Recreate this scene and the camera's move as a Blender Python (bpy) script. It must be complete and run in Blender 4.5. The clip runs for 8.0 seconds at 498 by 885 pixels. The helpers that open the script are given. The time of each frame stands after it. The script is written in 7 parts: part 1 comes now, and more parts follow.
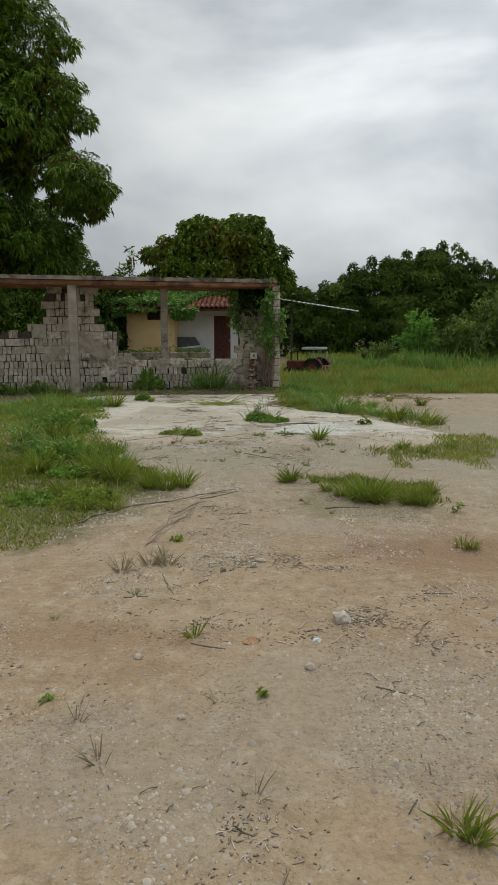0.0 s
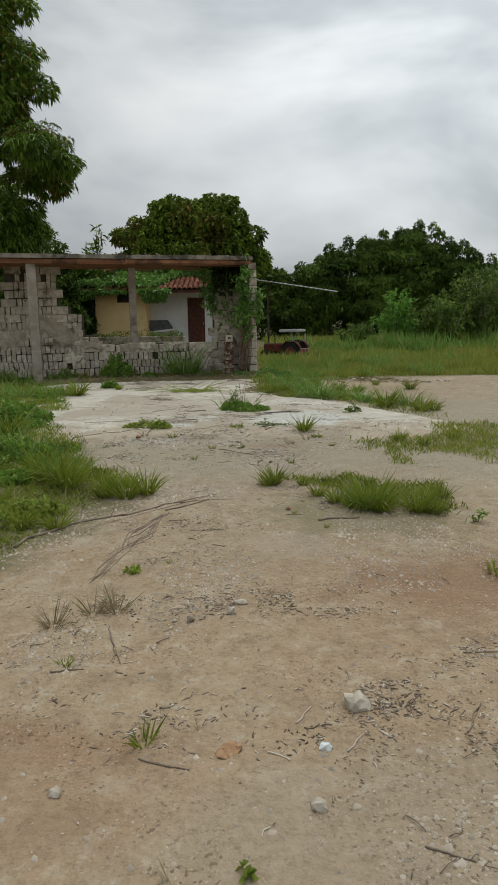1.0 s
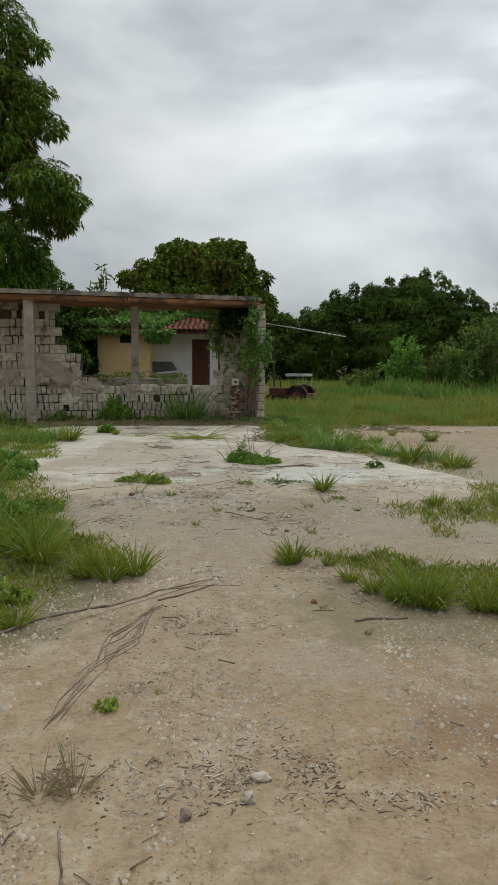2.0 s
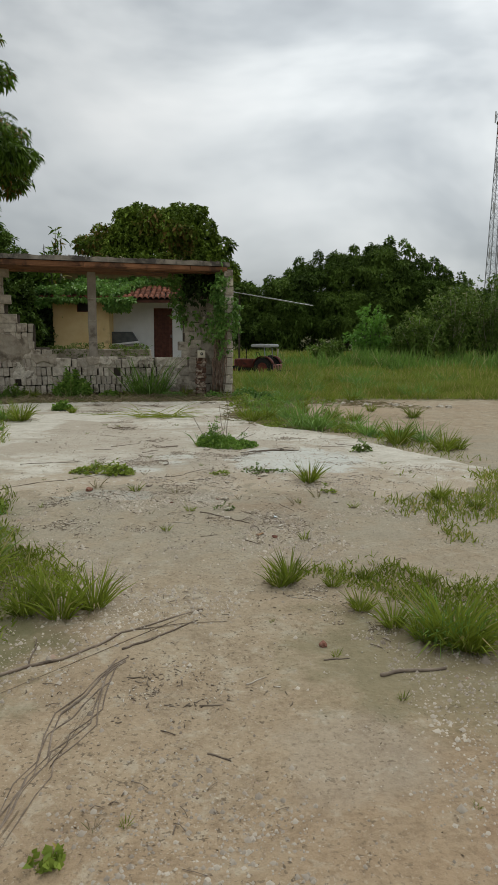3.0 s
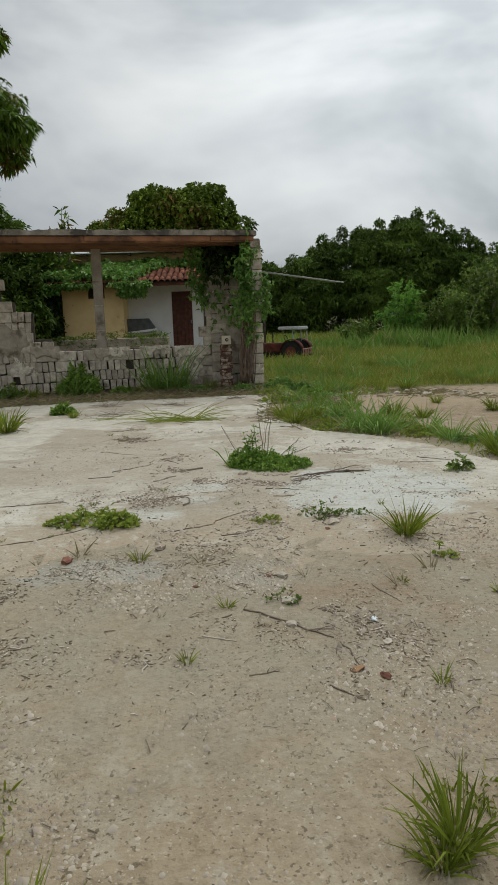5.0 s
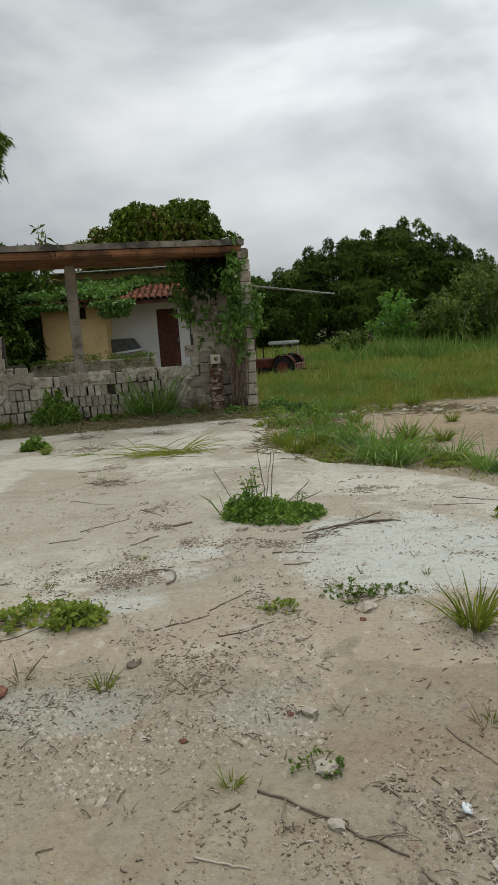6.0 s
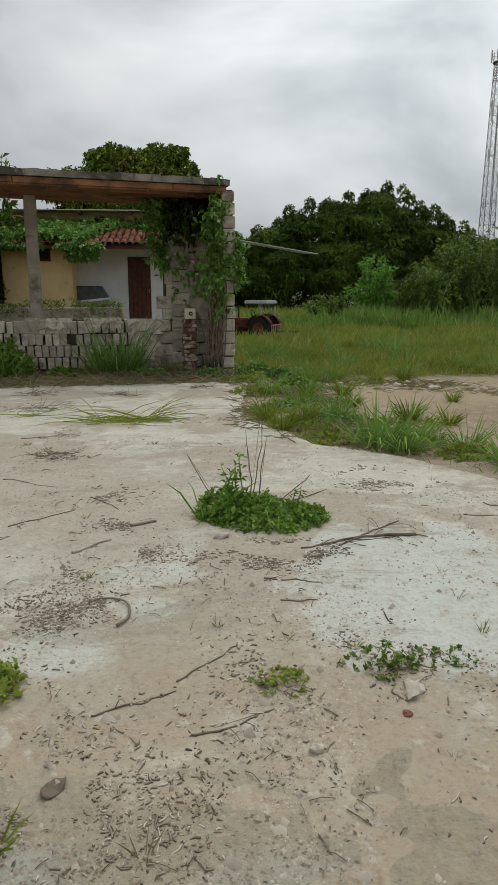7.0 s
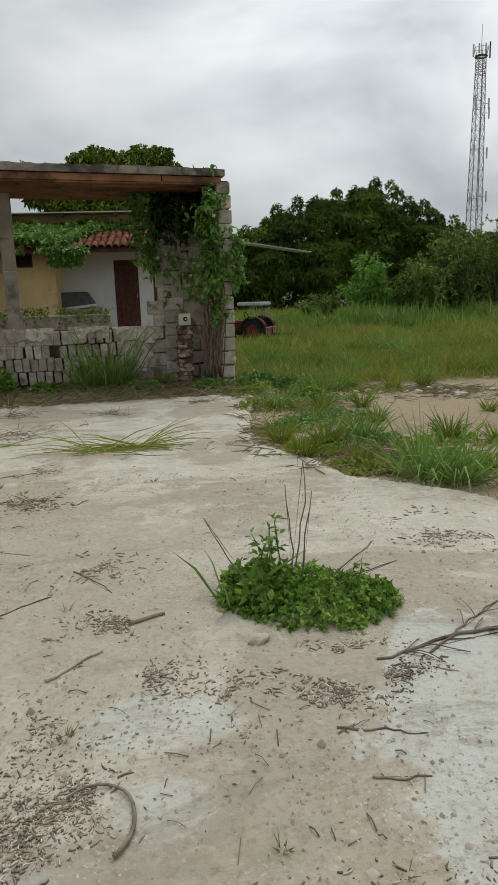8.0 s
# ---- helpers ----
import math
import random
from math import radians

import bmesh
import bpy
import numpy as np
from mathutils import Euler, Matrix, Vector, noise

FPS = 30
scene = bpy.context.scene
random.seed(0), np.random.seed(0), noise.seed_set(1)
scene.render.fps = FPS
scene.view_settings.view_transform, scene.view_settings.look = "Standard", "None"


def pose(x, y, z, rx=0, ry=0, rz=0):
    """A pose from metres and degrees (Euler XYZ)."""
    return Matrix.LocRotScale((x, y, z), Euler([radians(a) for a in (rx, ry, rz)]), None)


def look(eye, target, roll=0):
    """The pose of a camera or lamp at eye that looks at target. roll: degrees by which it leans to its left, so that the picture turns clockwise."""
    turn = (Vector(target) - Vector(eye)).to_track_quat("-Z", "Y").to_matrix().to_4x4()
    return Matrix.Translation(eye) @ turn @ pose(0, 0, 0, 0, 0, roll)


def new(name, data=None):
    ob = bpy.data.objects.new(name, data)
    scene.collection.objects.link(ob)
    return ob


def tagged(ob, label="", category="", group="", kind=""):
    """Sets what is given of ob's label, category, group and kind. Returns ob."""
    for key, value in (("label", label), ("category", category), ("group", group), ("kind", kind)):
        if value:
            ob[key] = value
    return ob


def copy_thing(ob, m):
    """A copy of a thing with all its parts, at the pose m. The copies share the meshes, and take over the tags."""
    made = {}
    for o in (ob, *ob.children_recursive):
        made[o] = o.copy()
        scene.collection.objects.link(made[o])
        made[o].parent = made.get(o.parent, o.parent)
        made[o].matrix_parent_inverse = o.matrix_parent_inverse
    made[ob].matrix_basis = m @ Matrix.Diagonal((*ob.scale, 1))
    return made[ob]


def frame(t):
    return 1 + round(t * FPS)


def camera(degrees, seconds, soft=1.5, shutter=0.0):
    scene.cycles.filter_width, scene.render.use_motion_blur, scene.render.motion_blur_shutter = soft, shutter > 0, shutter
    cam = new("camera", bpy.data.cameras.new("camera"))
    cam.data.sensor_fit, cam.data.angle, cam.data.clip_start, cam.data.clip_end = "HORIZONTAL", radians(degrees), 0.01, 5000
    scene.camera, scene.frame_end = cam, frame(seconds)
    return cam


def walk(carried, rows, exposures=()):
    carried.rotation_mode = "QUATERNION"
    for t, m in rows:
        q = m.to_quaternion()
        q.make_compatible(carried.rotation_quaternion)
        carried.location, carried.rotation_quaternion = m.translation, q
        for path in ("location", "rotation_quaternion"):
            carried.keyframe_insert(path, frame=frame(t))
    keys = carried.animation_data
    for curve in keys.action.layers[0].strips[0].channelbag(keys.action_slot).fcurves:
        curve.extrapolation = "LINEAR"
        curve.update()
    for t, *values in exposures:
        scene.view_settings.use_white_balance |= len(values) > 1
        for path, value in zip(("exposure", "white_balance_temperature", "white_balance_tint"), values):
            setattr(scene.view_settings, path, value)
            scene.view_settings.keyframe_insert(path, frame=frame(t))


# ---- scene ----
cam = camera(41.0, 8.0, 1.1)
PATH = [
    (0, (0.423, -0.578, 1.461), (0.33, 1.395, 1.149), -0.1),
    (0.5, (0.408, -0.047, 1.446), (0.315, 1.937, 1.217), -1.4),
    (1, (0.397, 0.491, 1.395), (0.37, 2.458, 1.036), -0.8),
    (1.5, (0.384, 1.033, 1.393), (0.291, 2.988, 0.986), -1.5),
    (1.7, (0.35, 1.231, 1.389), (0.294, 3.206, 1.075), -0.2),
    (2.9, (0.151, 2.378, 1.411), (0.2, 4.369, 1.238), -0.2),
    (3, (0.148, 2.461, 1.416), (0.23, 4.434, 1.095), 0.4),
    (3.5, (0.148, 2.967, 1.384), (0.206, 4.905, 0.893), 1.1),
    (4, (0.117, 3.479, 1.374), (0.059, 5.443, 1.001), -3.0),
    (4.2, (0.047, 3.722, 1.385), (0.074, 5.673, 0.948), -0.1),
    (5.3, (0.012, 4.955, 1.353), (0.041, 6.924, 1.002), -3.0),
    (5.5, (0.003, 5.174, 1.347), (0.126, 7.131, 0.95), -2.9),
    (6, (-0.004, 5.729, 1.388), (0.027, 7.702, 1.064), -3.9),
    (6.5, (-0.107, 6.322, 1.326), (-0.043, 8.29, 0.974), -1.2),
    (7, (-0.098, 6.813, 1.321), (0.033, 8.759, 0.878), 0.1),
    (7.5, (-0.1, 7.305, 1.328), (-0.053, 9.266, 0.935), -3.4),
    (8, (-0.21, 7.847, 1.321), (-0.056, 9.792, 0.882), -1.6),
]
walk(cam, [(t, look(eye, target, roll)) for t, eye, target, roll in PATH])

rng = np.random.default_rng(7)

# ---------------------------------------------------------------- world and light
SUN_AZ, SUN_EL = 26.0, 54.0
world = bpy.data.worlds.new("overcast_sky")
scene.world = world
world.use_nodes = True


class Nodes:
    """Short way to write a node tree: add() takes the node type, its settings and its inputs."""

    def __init__(self, tree):
        self.tree = tree
        tree.nodes.clear()

    def add(self, kind, settings=None, out=0, **inputs):
        node = self.tree.nodes.new(kind)
        settings = settings or {}
        if "operation" in settings:
            node.operation = settings["operation"]
        if "interpolation_type" in settings:
            node.interpolation_type = settings["interpolation_type"]
        if "feature" in settings:
            node.feature = settings["feature"]
        for key, value in inputs.items():
            name = key.replace("_", " ")
            socket = node.inputs[int(key[1:])] if key[0] == "i" and key[1:].isdigit() else node.inputs[name]
            if isinstance(value, bpy.types.NodeSocket):
                self.tree.links.new(value, socket)
            else:
                socket.default_value = value
        return node.outputs[out] if len(node.outputs) else None

    def math(self, op, a, b=0.0, c=0.0):
        return self.add("ShaderNodeMath", {"operation": op}, i0=a, i1=b, i2=c)

    def vec(self, op, a, b=(0, 0, 0), out=0):
        return self.add("ShaderNodeVectorMath", {"operation": op}, out=out, i0=a, i1=b)

    def ramp(self, fac, stops):
        node = self.tree.nodes.new("ShaderNodeValToRGB")
        self.tree.links.new(fac, node.inputs[0])
        while len(node.color_ramp.elements) < len(stops):
            node.color_ramp.elements.new(0.5)
        for el, (pos, col) in zip(node.color_ramp.elements, stops):
            el.position = pos
            el.color = (*col, 1) if len(col) == 3 else col
        return node.outputs[0]

    def step(self, x, lo, hi):
        return self.add("ShaderNodeMapRange", {"interpolation_type": "SMOOTHSTEP"}, i0=x, i1=lo, i2=hi, i3=0.0, i4=1.0)

    def mix(self, fac, a, b, blend="MIX"):
        node = self.tree.nodes.new("ShaderNodeMix")
        node.data_type, node.blend_type = "RGBA", blend
        for socket, value in ((node.inputs[0], fac), (node.inputs[6], a), (node.inputs[7], b)):
            if isinstance(value, bpy.types.NodeSocket):
                self.tree.links.new(value, socket)
            elif isinstance(value, tuple) and len(value) == 3:
                socket.default_value = (*value, 1)
            else:
                socket.default_value = value
        return node.outputs[2]

    def noise(self, at, scale, detail=4.0, rough=0.55, distortion=0.0):
        return self.add("ShaderNodeTexNoise", Vector=at, Scale=scale, Detail=detail, Roughness=rough, Distortion=distortion)


w = Nodes(world.node_tree)
way = w.add("ShaderNodeTexCoord", out=0)
sky = w.add("ShaderNodeTexSky")
sky.node.sky_type, sky.node.sun_disc = "NISHITA", False
sky.node.sun_elevation, sky.node.sun_rotation = radians(SUN_EL), radians(SUN_AZ)
sky = w.mix(1.0, sky, (0.10, 0.10, 0.10), "MULTIPLY")
up = w.add("ShaderNodeSeparateXYZ", out=2, Vector=way)
# cloud sheets seen in perspective: the way, spread out over a flat layer
flat = w.add("ShaderNodeMapping", Vector=way, Scale=(1.0, 1.0, 2.1), Location=(1.9, 0.45, 0.1))
billow = w.noise(flat, 2.0, 5.0, 0.5, 0.25)
sheet = w.noise(flat, 0.9, 3.0, 0.5, 0.2)
cover = w.math("ADD", w.math("MULTIPLY", billow, 0.62), w.math("MULTIPLY", sheet, 0.38))
sundir = (math.sin(radians(SUN_AZ)) * math.cos(radians(SUN_EL)), math.cos(radians(SUN_AZ)) * math.cos(radians(SUN_EL)), math.sin(radians(SUN_EL)))
glow = w.math("POWER", w.math("MAXIMUM", w.vec("DOT_PRODUCT", way, sundir, out=1), 0.0), 3.0)
cloud = w.ramp(cover, [(0.38, (0.337, 0.366, 0.387)), (0.455, (0.496, 0.531, 0.549)), (0.525, (0.735, 0.767, 0.770)), (0.60, (0.914, 0.933, 0.922))])
zenith = w.math("ADD", w.math("ADD", 0.56, w.math("MULTIPLY", w.step(up, 0.02, 0.26), 0.14)), w.math("MULTIPLY", w.step(up, 0.42, 0.95), 0.85))
zenith = w.math("ADD", zenith, w.math("MULTIPLY", glow, 0.88))


def sky_lobe(az, el, sharp):
    """How near the way is to one quarter of the sky, 1 at its middle."""
    to = (math.sin(radians(az)) * math.cos(radians(el)), math.cos(radians(az)) * math.cos(radians(el)), math.sin(radians(el)))
    return w.math("POWER", w.math("MAXIMUM", w.vec("DOT_PRODUCT", way, to, out=1), 0.0), sharp)


# the cloud thins towards the right of the mast and thickens over the ruin
zenith = w.math("ADD", zenith, w.math("MULTIPLY", sky_lobe(12, 22, 50), 0.14))
zenith = w.math("SUBTRACT", zenith, w.math("MULTIPLY", sky_lobe(-13, 22, 40), 0.16))
cloud = w.vec("SCALE", cloud)
w.tree.links.new(zenith, cloud.node.inputs["Scale"])
air = w.mix(0.93, sky, cloud)
back = w.add("ShaderNodeBackground", Color=air, Strength=1.0)
w.add("ShaderNodeOutputWorld", Surface=back)

sun = new("sun", bpy.data.lights.new("sun", "SUN"))
sun.data.energy, sun.data.angle, sun.data.color = 0.7, radians(40), (1.0, 0.96, 0.9)
sun.matrix_world = look((Vector(sundir) * 60)[:], (0, 0, 0))

# ---------------------------------------------------------------- the lie of the land


def lattice(ix, iy, seed):
    v = np.sin(ix * 127.1 + iy * 311.7 + seed * 74.7) * 43758.5453
    return v - np.floor(v)


def vnoise(x, y, seed=0):
    x, y = np.asarray(x, float), np.asarray(y, float)
    ix, iy = np.floor(x), np.floor(y)
    fx, fy = x - ix, y - iy
    fx, fy = fx * fx * (3 - 2 * fx), fy * fy * (3 - 2 * fy)
    a, b = lattice(ix, iy, seed), lattice(ix + 1, iy, seed)
    c, d = lattice(ix, iy + 1, seed), lattice(ix + 1, iy + 1, seed)
    return (a * (1 - fx) + b * fx) * (1 - fy) + (c * (1 - fx) + d * fx) * fy - 0.5


def fbm(x, y, scale, octaves=4, seed=0):
    total, amp = 0.0, 1.0
    for o in range(octaves):
        total = total + amp * vnoise(np.asarray(x) * scale, np.asarray(y) * scale, seed + o * 3)
        scale, amp = scale * 2.03, amp * 0.5
    return total


def smooth(x, a, b):
    t = np.clip((np.asarray(x, float) - a) / (b - a), 0, 1)
    return t * t * (3 - 2 * t)


def lie(x, y):
    """Broad height of the ground: level dirt, a slight rise to the slab, level by the ruin, a field that falls away."""
    x, y = np.asarray(x, float), np.asarray(y, float)
    z = 0.065 * smooth(y, 5.5, 9.0) - 0.07 * smooth(y, 9.5, 16.5)
    fall = smooth(x + 0.25 * (y - 17), 0.6, 3.5) * smooth(y, 14.0, 34.0)
    z = z - 0.52 * fall + 0.24 * smooth(y, 18.8, 25) * (1 - fall)
    return z


def height(x, y):
    x, y = np.asarray(x, float), np.asarray(y, float)
    near = np.exp(-np.maximum(0, np.hypot(x, y - 7) - 14) / 10)
    z = lie(x, y) + near * (0.030 * fbm(x, y, 0.9, 3, 1) + 0.014 * fbm(x, y, 5.0, 3, 5))
    z = z - 0.035 * np.exp(-((x - 1.7) / 0.7) ** 2 - ((y - 3.85) / 0.25) ** 2)
    z = z - 0.02 * np.exp(-((x + 0.5) / 0.9) ** 2 - ((y - 2.55) / 0.16) ** 2)
    return z


def h1(x, y):
    return float(height(x, y))


# ---------------------------------------------------------------- mesh helpers


def np_mesh(name, verts, faces):
    """A mesh from arrays: n x 3 places and m x 4 corners."""
    verts, faces = np.asarray(verts, np.float32), np.asarray(faces, np.int32)
    me = bpy.data.meshes.new(name)
    me.vertices.add(len(verts))
    me.vertices.foreach_set("co", verts.ravel())
    me.loops.add(faces.size)
    me.loops.foreach_set("vertex_index", faces.ravel())
    me.polygons.add(len(faces))
    me.polygons.foreach_set("loop_start", np.arange(0, faces.size, faces.shape[1], dtype=np.int32))
    me.update(calc_edges=True)
    me.validate()
    return me


def joined(pieces):
    vs, fs, n = [], [], 0
    for v, f in pieces:
        vs.append(v)
        fs.append(np.asarray(f) + n)
        n += len(v)
    return np.concatenate(vs), np.concatenate(fs)


def place(name, me, material, parent=None, label="", smooth_faces=False):
    if isinstance(me, bmesh.types.BMesh):
        bm, me = me, bpy.data.meshes.new(name)
        bm.to_mesh(me)
        bm.free()
    elif isinstance(me, tuple):
        me = np_mesh(name, *me)
    if material and not me.materials:
        me.materials.append(material)
    if smooth_faces:
        me.polygons.foreach_set("use_smooth", np.ones(len(me.polygons), bool))
    ob = new(name, me)
    if parent:
        ob.parent = parent
    return tagged(ob, label)


part = place


def empty(name, m, label, category, group="", kind=""):
    ob = new(name)
    ob.matrix_world = m
    return tagged(ob, label, category, group, kind)


def box(x0, x1, y0, y1, z0, z1, bevel=0.0, wobble=0.0, seed=0, cuts=0):
    bm = bmesh.new()
    bmesh.ops.create_cube(bm, size=1.0)
    for v in bm.verts:
        v.co = Vector((x0 + (v.co.x + 0.5) * (x1 - x0), y0 + (v.co.y + 0.5) * (y1 - y0), z0 + (v.co.z + 0.5) * (z1 - z0)))
    if cuts:
        bmesh.ops.subdivide_edges(bm, edges=bm.edges[:], cuts=cuts, use_grid_fill=True)
    if bevel:
        bmesh.ops.bevel(bm, geom=bm.edges[:] if not cuts else [e for e in bm.edges if len(e.link_faces) == 2 and e.calc_face_angle() > 0.5], offset=bevel, segments=1, affect="EDGES")
    if wobble:
        for v in bm.verts:
            v.co += wobble * noise.noise_vector(v.co * 3.1 + Vector((seed, 0, 0)))
    return bm


def merge(*bms):
    out = bmesh.new()
    for b in bms:
        me = bpy.data.meshes.new("merge")
        b.to_mesh(me)
        b.free()
        out.from_mesh(me)
        bpy.data.meshes.remove(me)
    return out


def unit(v):
    return v / (np.linalg.norm(v, axis=-1, keepdims=True) + 1e-9)


def leaf_quads(at, way_, length, width, fold=0.25, droop=0.15):
    """Pointed leaves: a base, two edges and a tip each."""
    n = len(at)
    length, width = np.broadcast_to(length, n)[:, None], np.broadcast_to(width, n)[:, None]
    way_ = unit(way_)
    side = unit(np.cross(way_, unit(np.array([0, 0, 1.0]) + 0.7 * rng.normal(size=(n, 3)))))
    nrm = np.cross(side, way_)
    nrm = nrm * np.sign(nrm[:, 2:3] + 1e-6)
    mid = at + way_ * length * 0.45
    tip = at + way_ * length - np.array([0, 0, 1.0]) * length * droop
    v = np.stack([at, mid + side * width / 2 + nrm * fold * width, tip, mid - side * width / 2 + nrm * fold * width], 1).reshape(-1, 3)
    f = np.arange(4 * n).reshape(n, 4)
    return v, f


def blade_quads(at, way_, length, width, droop=0.3):
    """Grass blades, each two bent strips narrowing to a tip."""
    n = len(at)
    length, width = np.broadcast_to(length, n)[:, None], np.broadcast_to(width, n)[:, None]
    droop = np.broadcast_to(droop, n)[:, None]
    way_ = unit(way_)
    ang = rng.uniform(0, 2 * np.pi, n)
    side = unit(np.cross(way_, np.stack([np.cos(ang), np.sin(ang), 0.3 * np.ones(n)], 1)))
    rows = []
    for u, ww in ((0.0, 0.8), (0.55, 0.95), (1.0, 0.06)):
        c = at + way_ * length * u - np.array([0, 0, 1.0]) * droop * length * u * u
        rows += [c - side * width * ww / 2, c + side * width * ww / 2]
    v = np.stack(rows, 1).reshape(-1, 3)
    b = 6 * np.arange(n)[:, None]
    f = np.concatenate([b + np.array([[0, 1, 3, 2]]), b + np.array([[2, 3, 5, 4]])])
    return v, f


def tube(points, radii, sides=6):
    """A round stem through the points."""
    pts = np.asarray(points, float)
    radii = np.broadcast_to(radii, len(pts))
    t = unit(np.gradient(pts, axis=0))
    ref = np.array([0.31, 0.17, 0.93]) if abs(t[0][2]) < 0.8 else np.array([0.9, 0.3, 0.1])
    a = unit(np.cross(t, ref))
    b = np.cross(t, a)
    ang = np.linspace(0, 2 * np.pi, sides, endpoint=False)
    v = (pts[:, None] + radii[:, None, None] * (np.cos(ang)[None, :, None] * a[:, None] + np.sin(ang)[None, :, None] * b[:, None])).reshape(-1, 3)
    f = []
    for i in range(len(pts) - 1):
        for k in range(sides):
            k2 = (k + 1) % sides
            f.append((i * sides + k, i * sides + k2, (i + 1) * sides + k2, (i + 1) * sides + k))
    c0, c1 = len(v), len(v) + 1
    v = np.concatenate([v, pts[:1], pts[-1:]])
    m = (len(pts) - 1) * sides
    for k in range(0, sides, 2):
        f.append((c0, (k + 2) % sides, k + 1, k))
        f.append((c1, m + k, m + k + 1, m + (k + 2) % sides))
    return v, np.array(f)


def crooked(a, b, n=7, amount=0.05, seed=0):
    """A wavering line from a to b."""
    r = np.random.default_rng(seed)
    a, b = np.asarray(a, float), np.asarray(b, float)
    u = np.linspace(0, 1, n)[:, None]
    off = np.cumsum(r.normal(size=(n, 3)), 0) * amount * np.linalg.norm(b - a) / np.sqrt(n)
    off = off - off[:1] * (1 - u) - off[-1:] * u
    return a + (b - a) * u + off


# ---------------------------------------------------------------- materials


def material(name):
    mt = bpy.data.materials.new(name)
    mt.use_nodes = True
    return mt, Nodes(mt.node_tree)


def finish(n, colour, rough=0.9, bump=None, strength=0.4, distance=0.01, metal=0.0, spec=0.3):
    kw = {}
    if bump is not None:
        kw["Normal"] = n.add("ShaderNodeBump", Height=bump, Strength=strength, Distance=distance)
    s = n.add("ShaderNodeBsdfPrincipled", Base_Color=colour, Roughness=rough, Metallic=metal, Specular_IOR_Level=spec, **kw)
    n.add("ShaderNodeOutputMaterial", Surface=s)


def surface(name, dark, light, scale=6.0, rough=0.85, grain=60.0, stain=None, stain_scale=1.5, stain_lo=0.52, bump=0.35, metal=0.0, vary=0.0, spec=0.3, local=False, distance=0.006):
    """A surface of two tones, with grain, stains and fine relief."""
    mt, n = material(name)
    at = n.add("ShaderNodeTexCoord", out=3) if local else n.add("ShaderNodeNewGeometry", out=0)
    big = n.noise(at, scale, 5.0, 0.6)
    fine = n.noise(at, grain, 3.0, 0.6)
    tone = n.math("ADD", n.math("MULTIPLY", n.step(big, 0.3, 0.7), 0.7), n.math("MULTIPLY", fine, 0.45))
    col = n.mix(tone, (*dark, 1), (*light, 1))
    if stain:
        mark = n.step(n.noise(at, stain_scale, 6.0, 0.65, 0.3), stain_lo, stain_lo + 0.12)
        col = n.mix(n.math("MULTIPLY", mark, 0.85), col, (*stain, 1))
    if vary:
        rnd = n.add("ShaderNodeObjectInfo", out=5)
        col = n.mix(n.math("MULTIPLY", rnd, vary), col, tuple(0.45 * c for c in dark) + (1,))
    finish(n, col, rough, n.math("ADD", n.math("MULTIPLY", big, 0.5), fine), bump, distance, metal, spec)
    return mt


def leafy(name, dark, light, accent=None, accent_lo=0.8, rough=0.45, patch=0.6, through_=0.25, spec=0.35, accent_patch=None):
    """Leaves: every one its own tone, with drifts of tone over the crown and some light let through."""
    mt, n = material(name)
    geo = n.add("ShaderNodeNewGeometry", out=0)
    rnd = geo.node.outputs["Random Per Island"]
    drift = n.noise(geo, patch, 3.0, 0.6)
    tone = n.math("ADD", n.math("MULTIPLY", rnd, 0.55), n.math("MULTIPLY", n.step(drift, 0.3, 0.7), 0.55))
    col = n.mix(tone, (*dark, 1), (*light, 1))
    if accent:
        pick = n.step(n.math("FRACT", n.math("MULTIPLY", rnd, 17.31)), accent_lo, accent_lo + 0.08)
        if accent_patch:
            pick = n.math("MULTIPLY", pick, n.step(n.noise(geo, accent_patch, 2.0, 0.5), 0.5, 0.6))
        col = n.mix(pick, col, (*accent, 1))
    s = n.add("ShaderNodeBsdfPrincipled", Base_Color=col, Roughness=rough, Specular_IOR_Level=spec)
    t = n.add("ShaderNodeBsdfTranslucent", Color=n.mix(0.5, col, (*[min(1, 1.6 * c) for c in light], 1)))
    n.add("ShaderNodeOutputMaterial", Surface=n.add("ShaderNodeMixShader", i0=through_, i1=s, i2=t))
    return mt


def spot(n, at, x, y, rx, ry, edge=0.6):
    """A stain of uneven outline round a place on the ground."""
    off = n.vec("MULTIPLY", n.vec("SUBTRACT", at, (x, y, 0)), (1 / rx, 1 / ry, 0))
    d = n.vec("LENGTH", off, out=1)
    d = n.math("ADD", d, n.math("MULTIPLY", n.math("SUBTRACT", n.noise(at, 3.5, 4.0, 0.65), 0.5), 1.5))
    return n.math("SUBTRACT", 1.0, n.step(d, edge, 1.15))


